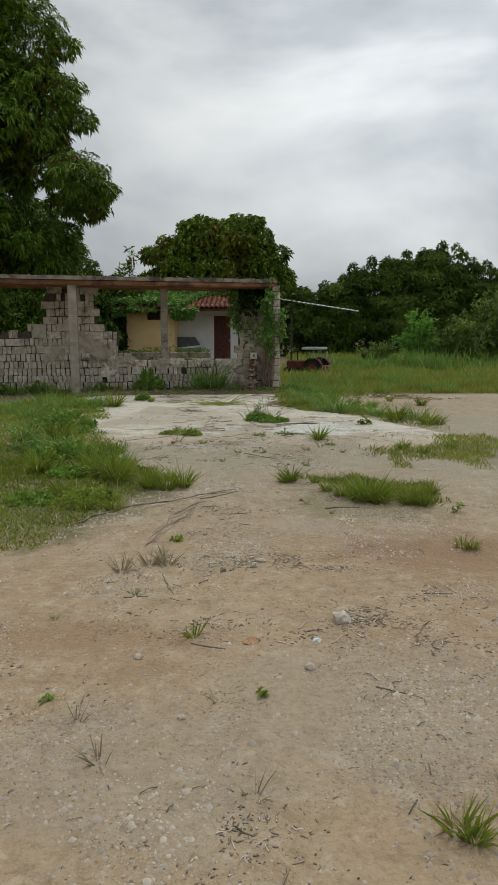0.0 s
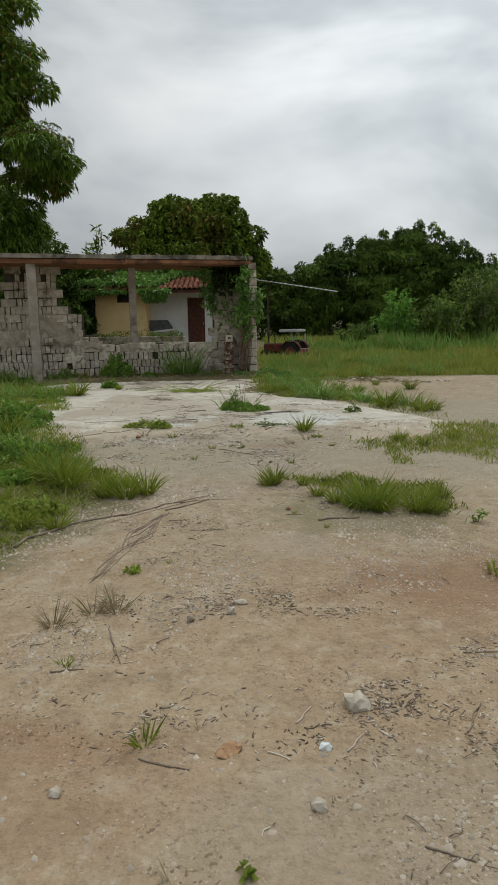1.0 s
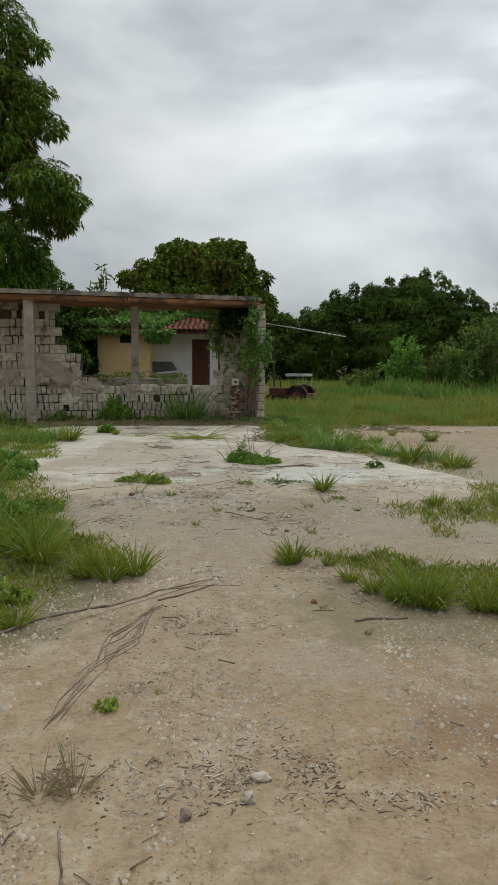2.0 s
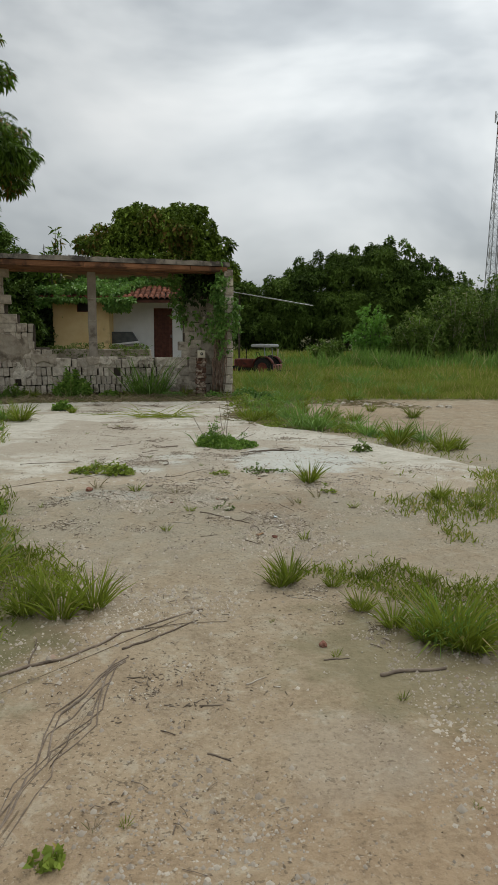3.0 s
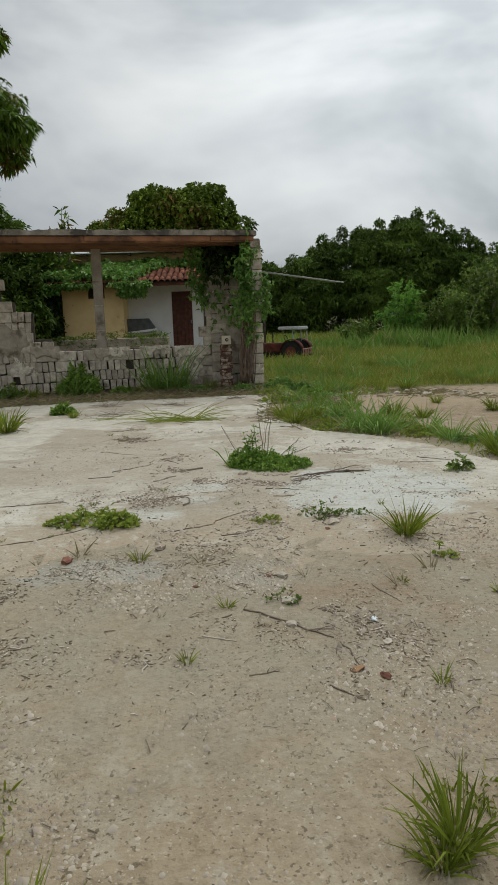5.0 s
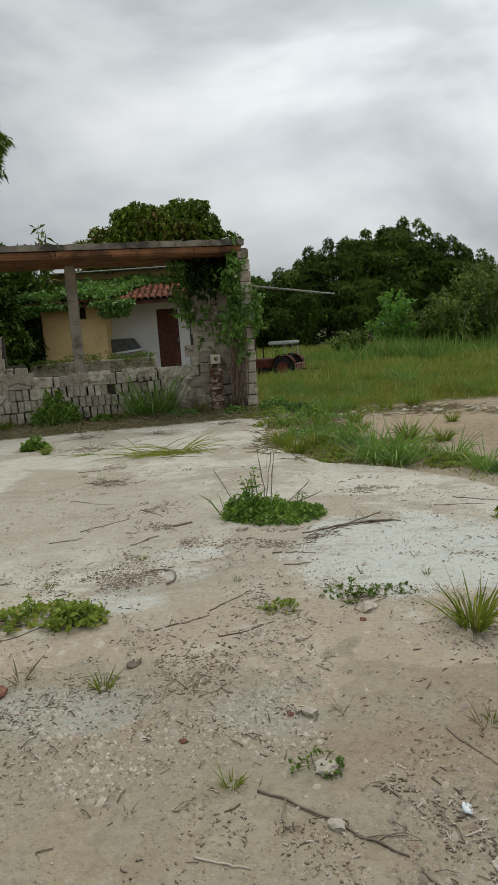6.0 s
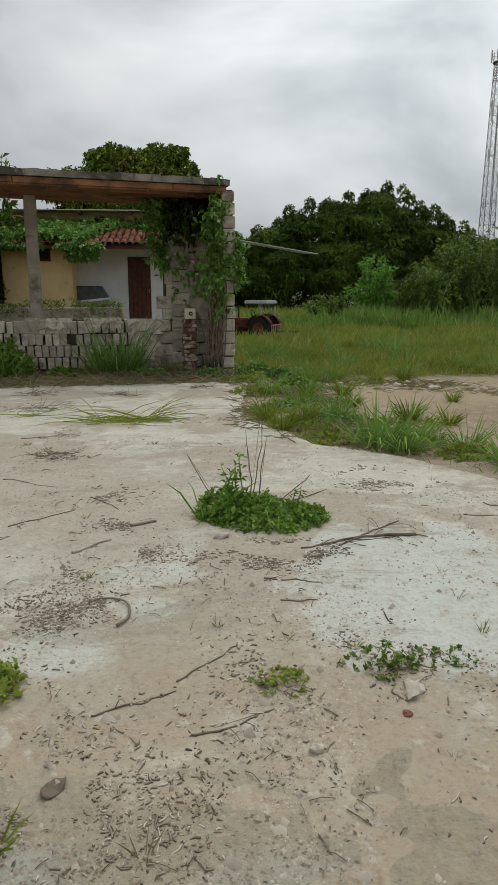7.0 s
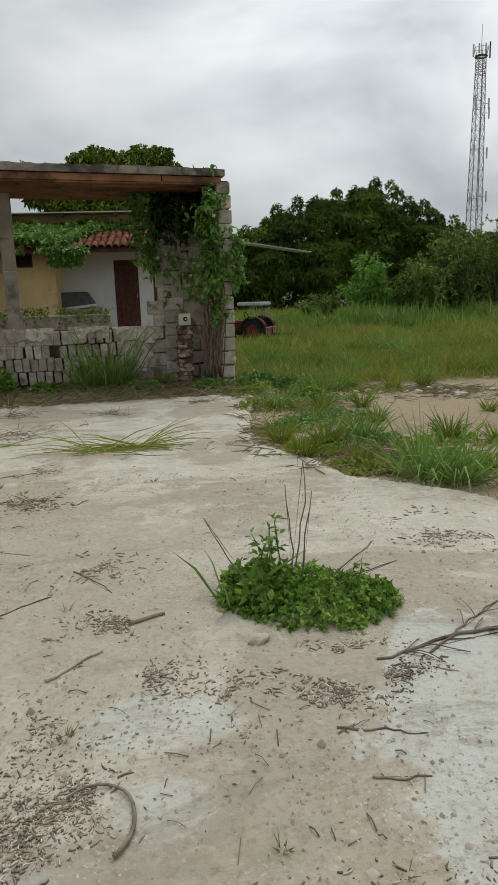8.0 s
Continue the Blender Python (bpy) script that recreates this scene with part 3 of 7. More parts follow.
ground()
slab()

# ---------------------------------------------------------------- the ruined porch
RUIN = Matrix.Translation((0.30, 17.55, 0)) @ Matrix.Rotation(radians(11.5), 4, "Z")


def at_ruin(s, d, z=0.0):
    return RUIN @ Vector((s, d, z))


def block_mesh(name, w_, d_, h_, seed=0):
    bm = box(-w_ / 2, w_ / 2, 0, d_, 0, h_, 0.011, 0.024, seed * 1.7)
    me = bpy.data.meshes.new(name)
    bm.to_mesh(me)
    bm.free()
    me.materials.append(M_BLOCK)
    return me


def wall_top(s):
    for edge, z in ((-7.3, 1.55), (-6.58, 1.64), (-6.2, 1.84), (-6.08, 2.04), (-4.84, 2.78), (-4.76, 2.04), (-4.52, 1.84), (-4.2, 1.62), (-3.9, 1.12), (-0.86, 0.88)):
        if s < edge:
            return z
    return 2.78


WIDE = 0.105
HALF = [block_mesh("end_block", WIDE, 0.20, 0.194, seed=k) for k in range(4)]
FULL = [block_mesh("long_block", 0.385, 0.20, 0.194, seed=9 + k) for k in range(3)]


def rear_wall():
    wall = empty("wall_rear", RUIN, "crumbling grey block wall with a stepped broken top", "wall", kind="structure")
    far = empty("wall_left", RUIN, "broken grey block wall stepping down to a low stretch", "wall", kind="structure")
    # the mortar heart of the wall, stepped as the courses are
    z0 = -0.06
    course, base = 0.198, 0.05
    spans = [(-9.6, -7.3), (-7.3, -6.58), (-6.58, -6.2), (-6.2, -6.08), (-6.08, -4.84), (-4.84, -4.76), (-4.76, -4.52), (-4.52, -4.2), (-4.2, -3.9), (-3.9, -0.86), (-0.86, -0.02)]
    for home, some in ((far, spans[:8]), (wall, spans[8:])):
        place("mortar", merge(*[box(a, b, 1.13, 1.2, z0, wall_top((a + b) / 2) - 0.03) for a, b in some]), M_MORTAR, home)
    r = random.Random(3)
    n = 0
    for row in range(14):
        z = base + row * course
        s = -9.55 + r.uniform(0, 0.1)
        while s < -0.12:
            # upright end-on blocks below and towards the door, long blocks higher up
            ends = (row < 3 and s < -1.5 and r.random() < 0.985) or (row == 3 and s < -1.5 and r.random() < 0.6) or (row < 5 and s < -4.9) or (3 <= row and s < -3.9 and r.random() < 0.75) or (4 <= row and r.random() < 0.3)
            slit = r.uniform(0.013, 0.030) if r.random() < (0.8 if ends else 0.3) else 0.0
            w_ = (WIDE if ends else 0.385) + slit
            mid = s + w_ / 2
            sag = 0.012 * math.sin(s * 1.7 + row) + r.uniform(-0.006, 0.006)
            if z + 0.15 <= wall_top(mid) + 0.02 and not (z + 0.36 > wall_top(mid) and row > 4 and r.random() < 0.22) and not (row < 5 and r.random() < 0.012):
                ob = new("block", r.choice(HALF if ends else FULL))
                ob.parent = wall if mid > -4.2 else far
                ob.matrix_local = Matrix.Translation((mid, 1.005 + r.uniform(-0.009, 0.007), z + sag)) @ Matrix.Rotation(r.uniform(-0.018, 0.018), 4, "Y") @ Matrix.Rotation(r.uniform(-0.02, 0.02), 4, "Z")
                n += 1
            s += w_ + r.uniform(-0.006, 0.004)
    # patches of old render still clinging to the blocks
    for k, (s0, s1, za, zb, lime) in enumerate(((-6.2, -5.6, 0.85, 1.45, 0), (-5.6, -4.75, 1.1, 1.75, 0), (-5.0, -4.3, 0.85, 1.5, 0), (-4.3, -3.75, 0.80, 1.06, 0), (-3.15, -2.7, 0.80, 1.0, 0),
                                              (-3.0, -2.4, 0.80, 1.0, 1), (-1.5, -0.9, 0.72, 0.98, 1), (-2.2, -1.6, 0.82, 1.0, 1), (-1.45, -0.95, 0.25, 0.7, 1), (-4.7, -4.2, 0.5, 0.9, 1))):
        nx, nz = 26, 16
        gs, gz = np.meshgrid(np.linspace(s0, s1, nx), np.linspace(za, zb, nz))
        u, q = (gs - s0) / (s1 - s0) * 2 - 1, (gz - za) / (zb - za) * 2 - 1
        rag = np.maximum(np.abs(u), np.abs(q)) + (2.2 if lime else 1.1) * fbm(gs, gz, 7.0 if lime else 4.0, 4, 70 + k)
        za, zb = za - 0.11, zb - 0.11
        gz = gz - 0.11
        depth = 0.992 - 0.012 + 0.05 * smooth(rag, 0.55, 0.85) + 0.022 * fbm(gs, gz, 5, 3, 90 + k)
        v = np.stack([gs, depth, gz], -1).reshape(-1, 3)
        i = (np.arange(nz - 1)[:, None] * nx + np.arange(nx - 1)[None]).ravel()
        part("render_patch", (v, np.stack([i, i + 1, i + nx + 1, i + nx], 1)), M_LIME if lime else M_PLASTER, wall if s0 > -4.5 else far, "pale smear of lime mortar" if lime else "rough grey cement render", True)
    return wall


def side_wall():
    """The short wall at the porch's end, from the front pillar back to the rear wall."""
    wall = empty("wall_side", RUIN, "dark overgrown block wall closing the porch end", "wall", kind="structure")
    place("mortar", box(-0.07, 0.05, 0.2, 1.02, -0.08, 2.76), M_MORTAR, wall)
    r = random.Random(8)
    for row in range(-1, 13):
        for k in range(2):
            ob = new("block", r.choice(FULL))
            ob.parent = wall
            ob.matrix_local = Matrix.Translation((0.09, 0.40 + k * 0.40 + (row % 2) * 0.02, 0.16 + row * 0.198)) @ Matrix.Rotation(radians(90), 4, "Z")
    return wall


def pillar(name, s, d, z0, z1, width, label, seed):
    """A pillar of stacked blocks, each slightly off the plumb line."""
    ob = empty(name, RUIN @ Matrix.Translation((s, d, z0)), label, "pillar")
    r = random.Random(seed)
    z = 0.0
    place("core", box(-width * 0.36, width * 0.36, 0.02, width * 0.72, 0, z1 - z0), M_MORTAR, ob)
    k = 0
    while z < z1 - z0 - 0.1:
        hh = min(0.19, z1 - z0 - z - 0.004)
        me = box(-width / 2, width / 2, 0, width * 0.8, 0, hh - 0.009, 0.012, 0.01, seed * 3 + k)
        b = part("block", me, M_BLOCK, ob)
        b.matrix_local = Matrix.Translation((r.uniform(-0.014, 0.014), r.uniform(-0.012, 0.012), z)) @ Matrix.Rotation(r.uniform(-0.03, 0.03), 4, "Z")
        z += hh + 0.006
        k += 1
    return ob


def concrete_post(s, d, z0, z1, width, label):
    ob = empty("concrete_post", RUIN @ Matrix.Translation((s, d, z0)), label, "post", "posts of the porch")
    part("shaft", box(-width / 2, width / 2, 0, width, 0, z1 - z0, 0.012, 0.012, s, 5), M_POST, ob)
    for k in range(3):
        zz = (z1 - z0) * (0.28 + 0.22 * k)
        part("joint", box(-width / 2 - 0.004, width / 2 + 0.004, -0.004, width + 0.004, zz, zz + 0.012, 0.002), M_STONE, ob, "pale line where two pours meet")
    return ob


def porch_roof():
    roof = empty("porch_roof", RUIN, "weathered flat concrete roof slab on brown formwork boards", "roof")
    nx, ny = 150, 16
    bm = bmesh.new()
    ss, dd = np.linspace(-9.6, 0.0, nx), np.linspace(-0.12, 1.62, ny)
    rows = {}
    for side in (0, 1):
        for i, s in enumerate(ss):
            for j, d in enumerate(dd):
                rag = 0.02 * float(fbm(s, d, 3.0, 3, 20))
                z = (2.965 + rag + 0.018 * float(fbm(s, d, 9.0, 2, 23)) + 0.0065 * (-s)) if side else 2.872 + 0.0065 * (-s)
                dj = d + (0.02 * float(fbm(s, 3.3 + side, 6.0, 3, 31)) if j in (0, ny - 1) else 0)
                rows[side, i, j] = bm.verts.new((s, dj, z))
    for i in range(nx - 1):
        for j in range(ny - 1):
            bm.faces.new([rows[1, i, j], rows[1, i + 1, j], rows[1, i + 1, j + 1], rows[1, i, j + 1]])
            bm.faces.new([rows[0, i, j + 1], rows[0, i + 1, j + 1], rows[0, i + 1, j], rows[0, i, j]])
        bm.faces.new([rows[0, i, 0], rows[0, i + 1, 0], rows[1, i + 1, 0], rows[1, i, 0]])
        bm.faces.new([rows[1, i, ny - 1], rows[1, i + 1, ny - 1], rows[0, i + 1, ny - 1], rows[0, i, ny - 1]])
    for j in range(ny - 1):
        bm.faces.new([rows[1, 0, j], rows[1, 0, j + 1], rows[0, 0, j + 1], rows[0, 0, j]])
        bm.faces.new([rows[0, nx - 1, j], rows[0, nx - 1, j + 1], rows[1, nx - 1, j + 1], rows[1, nx - 1, j]])
    part("slab", bm, M_SLABROOF, roof)
    # boards under the slab, running along it, and the edge boards before them
    r = random.Random(5)
    s = -9.5
    while s < -0.1:
        e = min(s + r.uniform(1.6, 2.6), -0.04)
        b = part("edge_board", box(0, e - s - 0.01, 0, 0.03, 0, 0.085 + r.uniform(-0.008, 0.0), 0.004, 0.006, s), M_FORM, roof, "rust-brown edge board")
        b.matrix_local = Matrix.Translation((s, -0.085 + r.uniform(-0.008, 0.008), 2.785 + 0.0065 * (-(s + e) / 2))) @ Matrix.Rotation(0.0065, 4, "Y")
        s = e
    for k in range(7):
        part("joist", box(-9.2 + 1.5 * k, -9.12 + 1.5 * k, -0.05, 1.55, 2.79, 2.872 + 0.0065 * (9.2 - 1.5 * k)), M_FORM, roof)
    m = 900
    ss_ = rng.uniform(-9, -0.1, m)
    ss_ = ss_[fbm(ss_, ss_ * 0, 1.4, 2, 57) > -0.05]
    q = np.stack([ss_, rng.uniform(-0.05, 1.4, len(ss_)), 2.975 + 0.0065 * -ss_], 1)
    dd_ = np.stack([rng.normal(size=len(ss_)), rng.normal(size=len(ss_)), rng.uniform(0.0, 0.9, len(ss_))], 1)
    part("debris", leaf_quads(q, dd_, rng.uniform(0.03, 0.11, len(ss_)), 0.025), M_LITTER, roof, "dead leaves on the slab")
    for k in range(8):
        d = -0.07 + k * 0.205
        s = -9.5
        while s < -0.15:
            e = min(s + r.uniform(2.2, 3.2), -0.1)
            b = part("board", box(0, e - s - 0.012, 0, 0.196, -0.026, 0, 0.004, 0.004, k + s), M_FORM, roof)
            b.matrix_local = Matrix.Translation((s, d, 2.790 + 0.0065 * (-(s + e) / 2) + r.uniform(-0.006, 0.0))) @ Matrix.Rotation(0.0065, 4, "Y")
            s = e
    return roof


def meter_post():
    ob = empty("meter_post", RUIN @ Matrix.Translation((-0.54, 0.42, t1(-0.3, 17.8) - 0.02)), "flaking brick post with a cream meter box on top", "post")
    r = random.Random(11)
    z = 0.0
    while z < 0.88:
        part("brick", box(-0.112, 0.112, 0, 0.17, 0, 0.066, 0.012, 0.022, z * 9), M_FLAKE, ob).matrix_local = Matrix.Translation((r.uniform(-0.012, 0.012), r.uniform(-0.02, 0.016), z)) @ Matrix.Rotation(r.uniform(-0.06, 0.06), 4, "Z")
        z += 0.068
    meter = part("meter_box", box(-0.085, 0.085, -0.03, 0.09, 0, 0.17, 0.01), M_CREAM, ob, "cream plastic box")
    meter.matrix_local = Matrix.Translation((0, 0.0, z + 0.002))
    ring = bmesh.new()
    bmesh.ops.create_cone(ring, cap_ends=True, segments=16, radius1=0.034, radius2=0.028, depth=0.02)
    dial = part("dial", ring, M_DARK, meter, "round dark dial")
    dial.matrix_local = Matrix.Translation((0.0, -0.038, 0.09)) @ Matrix.Rotation(radians(90), 4, "X")
    hub = bmesh.new()
    bmesh.ops.create_cone(hub, cap_ends=True, segments=10, radius1=0.014, radius2=0.012, depth=0.02)
    part("knob", hub, M_CREAM, meter).matrix_local = Matrix.Translation((0.0, -0.05, 0.09)) @ Matrix.Rotation(radians(90), 4, "X")
    return ob


porch_roof()
pillar("front_pillar", 0.0, 0.0, -0.08, 2.83, 0.2, "leaning pillar of stacked grey blocks wrapped in vines", 2)
pillar("rear_pillar", -0.60, 0.98, -0.08, 2.78, 0.3, "mossy block pillar at the end of the wall", 6)
concrete_post(-5.29, 0.0, -0.08, 2.84, 0.22, "tall square cast concrete post holding the roof slab")
concrete_post(-2.94, 1.02, 0.6, 2.80, 0.19, "slim square concrete post standing on the low wall")
meter_post()

# ---------------------------------------------------------------- the house behind
HZ = 0.26


def house():
    ob = empty("house", Matrix.Translation((-3.0, 28.2, HZ)), "low yellow and white house with an overgrown tile roof", "house")
    # plan, from the front left corner of the yellow room: it stands 1.05 m proud of the white wall
    yellow = part("yellow_wall", merge(box(-3.2, -1.1, 0.0, 0.15, 0, 2.42, 0.004), box(-3.2, -3.05, 0.15, 4.5, 0, 2.42, 0.004), box(-1.25, -1.1, 0.15, 1.05, 0, 2.42, 0.004)), M_YELLOW, ob, "faded yellow limewashed wall")
    part("white_wall", merge(box(-1.1, 0.46, 1.02, 1.17, 0, 2.42), box(1.22, 2.9, 1.02, 1.17, 0, 2.42), box(0.46, 1.22, 1.02, 1.17, 2.15, 2.42), box(2.75, 2.9, 1.17, 4.5, 0, 2.42), box(-3.05, 2.75, 4.4, 4.5, 0, 3.5)), M_WHITE, ob, "dusty white limewashed wall")
    door = part("door", box(0.475, 1.205, 1.08, 1.12, 0.02, 2.14, 0.004), M_DOOR, ob, "dark red-brown wooden door")
    for k in range(5):
        part("plank", box(0.485 + k * 0.144, 0.62 + k * 0.144, 1.062, 1.08, 0.05, 2.11, 0.005), M_DOOR, door)
    part("handle", box(1.13, 1.16, 1.03, 1.07, 1.0, 1.12, 0.006), M_STEEL, door, "small steel handle")
    part("door_frame", merge(box(0.42, 0.474, 1.0, 1.02, 0, 2.2), box(1.206, 1.26, 1.0, 1.02, 0, 2.2), box(0.42, 1.26, 1.0, 1.02, 2.145, 2.2)), M_WHITE, ob)
    win = part("window", box(-2.28, -1.72, -0.03, 0.0, 1.94, 2.36, 0.004), M_DOOR, ob, "small dark high window")
    part("pane", box(-2.24, -1.76, -0.036, -0.03, 1.98, 2.32), M_DARK, win)
    part("floor_slab", box(-3.3, 3.0, -0.3, 4.6, -0.3, 0.0, 0.01), M_POST, ob)
    # tile roof over the front, sloping down towards the yard
    roof = part("tile_roof", box(-3.55, 3.25, -0.62, 1.5, 0, 0.03), M_DARK, ob)
    tilt = Matrix.Translation((0, -0.62, 2.39)) @ Matrix.Rotation(radians(17.5), 4, "X") @ Matrix.Translation((0, 0.62, 0))
    roof.matrix_local = tilt
    ang = np.linspace(0, np.pi, 7)
    v, f = [], []
    for j, (yy, rr, zz) in enumerate(((0.0, 0.098, 0.0), (0.44, 0.078, 0.012))):
        for a in ang:
            v.append((rr * math.cos(a), yy, zz + rr * 0.8 * math.sin(a)))
        for a in ang:
            v.append(((rr - 0.012) * math.cos(a), yy, zz + (rr - 0.012) * 0.8 * math.sin(a)))
    for k in range(6):
        f.append((k, k + 1, 15 + k, 14 + k))
        f.append((7 + k + 1, 7 + k, 21 + k, 22 + k))
        f.append((k + 1, k, 7 + k, 8 + k))
    tile = np_mesh("tile", np.array(v), np.array(f))
    tile.materials.append(M_TILE)
    r = random.Random(4)
    for row in range(5):
        for k in range(34):
            t = new("tile", tile)
            t.parent = roof
            t.matrix_local = Matrix.Translation((-3.45 + k * 0.2, -0.70 + row * 0.41, 0.035 + r.uniform(0, 0.008))) @ Matrix.Rotation(r.uniform(-0.05, 0.05), 4, "Z")
    part("eave_board", box(-3.5, 3.2, -0.56, -0.53, 2.28, 2.40, 0.004), M_DOOR, ob)
    # the taller part behind, with a thin sheet roof
    part("upper_wall", box(-3.1, 2.8, 1.35, 1.5, 2.4, 3.52, 0.004), M_OCHRE, ob, "dark blotched ochre upper wall")
    sheet = part("sheet_roof", box(-3.5, 3.1, 1.0, 4.9, 3.54, 3.57, 0.004), M_SHEET, ob, "thin grey sheet roof")
    for k in range(4):
        part("rafter", box(-2.6 + 1.6 * k, -2.54 + 1.6 * k, 1.05, 4.8, 3.46, 3.535), M_BARK, sheet)
    return ob


def planter():
    ob = empty("planter_wall", Matrix.Translation((-3.9, 26.3, h1(-3.9, 26.3))), "low mossy wall with weeds growing along its top", "low wall")
    part("wall", box(-2.3, 1.55, 0, 0.25, -0.1, 0.62, 0.02, 0.03, 3, 6), M_PLASTER, ob)
    n = 2600
    x = rng.uniform(-2.3, 1.5, n)
    keep = fbm(x, x * 0, 1.3, 2, 12) > -0.45
    x = x[keep]
    p = np.stack([x, rng.uniform(-0.08, 0.3, len(x)), np.full(len(x), 0.6) + rng.uniform(-0.35, 0.15, len(x)) * (0.5 + 0.9 * smooth(fbm(x, x * 0, 2.6, 2, 13), -0.4, 0.3))], 1)
    d = np.stack([rng.normal(0, 0.5, len(x)), rng.normal(-0.2, 0.5, len(x)), rng.uniform(0.2, 1, len(x))], 1)
    part("weeds", leaf_quads(p, d, rng.uniform(0.05, 0.14, len(x)), 0.035), M_SCRUB, ob, "small dusty weeds")


def tub():
    """A long dark tub tipped against the white wall."""
    ob = empty("tub", pose(-3.6, 29.02, HZ + 0.76, 0, -6, 0), "long dark grey plastic tub tipped against the white wall", "tub")
    bm = box(-0.5, 0.5, -0.25, 0.1, 0, 0.46, 0.03)
    for v in bm.verts:
        if v.co.z > 0.3:
            v.co.x = v.co.x * 0.8 - 0.08
            v.co.z += 0.10 * (-v.co.x)
    part("body", bm, M_TUB, ob)
    part("rim", box(-0.55, 0.55, -0.28, -0.25, -0.03, 0.05, 0.008), M_WHITE, ob, "pale rim")
    base = empty("washing_bench", Matrix.Translation((-3.6, 28.95, HZ)), "plain cement bench along the white wall", "bench")
    part("bench_top", box(-0.5, 0.6, -0.3, 0.2, 0.64, 0.72, 0.01), M_POST, base)
    for xx in (-0.42, 0.44):
        part("leg", box(xx, xx + 0.1, -0.25, 0.2, 0, 0.64, 0.01), M_POST, base)


house()
planter()
tub()


def awning():
    ob = empty("awning", Matrix.Translation((0, 31.5, 0)), "thin sloping sheet roof of an open shed", "shed roof")
    v0, v1 = Vector((-0.1, 0, 3.33)), Vector((4.25, 1.3, 2.72))
    bm = bmesh.new()
    n = 60
    lo, hi = [], []
    for i in range(n + 1):
        u = i / n
        for k, (dy, dz) in enumerate(((0.0, 0.0), (3.6, 0.21))):
            p = v0.lerp(v1, u) + Vector((0, dy, dz + 0.012 * math.sin(i * 1.9)))
            (lo if k == 0 else hi).append((bm.verts.new(p), bm.verts.new(p - Vector((0, 0, 0.03)))))
    for i in range(n):
        bm.faces.new((lo[i][0], lo[i + 1][0], hi[i + 1][0], hi[i][0]))
        bm.faces.new((lo[i][1], hi[i][1], hi[i + 1][1], lo[i + 1][1]))
        bm.faces.new((lo[i][1], lo[i + 1][1], lo[i + 1][0], lo[i][0]))
        bm.faces.new((hi[i][0], hi[i + 1][0], hi[i + 1][1], hi[i][1]))
    bm.faces.new((lo[0][0], hi[0][0], hi[0][1], lo[0][1]))
    bm.faces.new((lo[n][1], hi[n][1], hi[n][0], lo[n][0]))
    part("sheet", bm, M_SHEET, ob)
    for x, y, z in ((0.2, 0.3, 3.2), (0.2, 3.4, 3.3), (1.0, 3.6, 3.25)):
        g = h1(x, 31.5 + y) - 0.05
        part("post", tube([(x, y, g), (x, y, (g + z) / 2), (x, y, z)], 0.05, 8), M_BARK, ob)


awning()


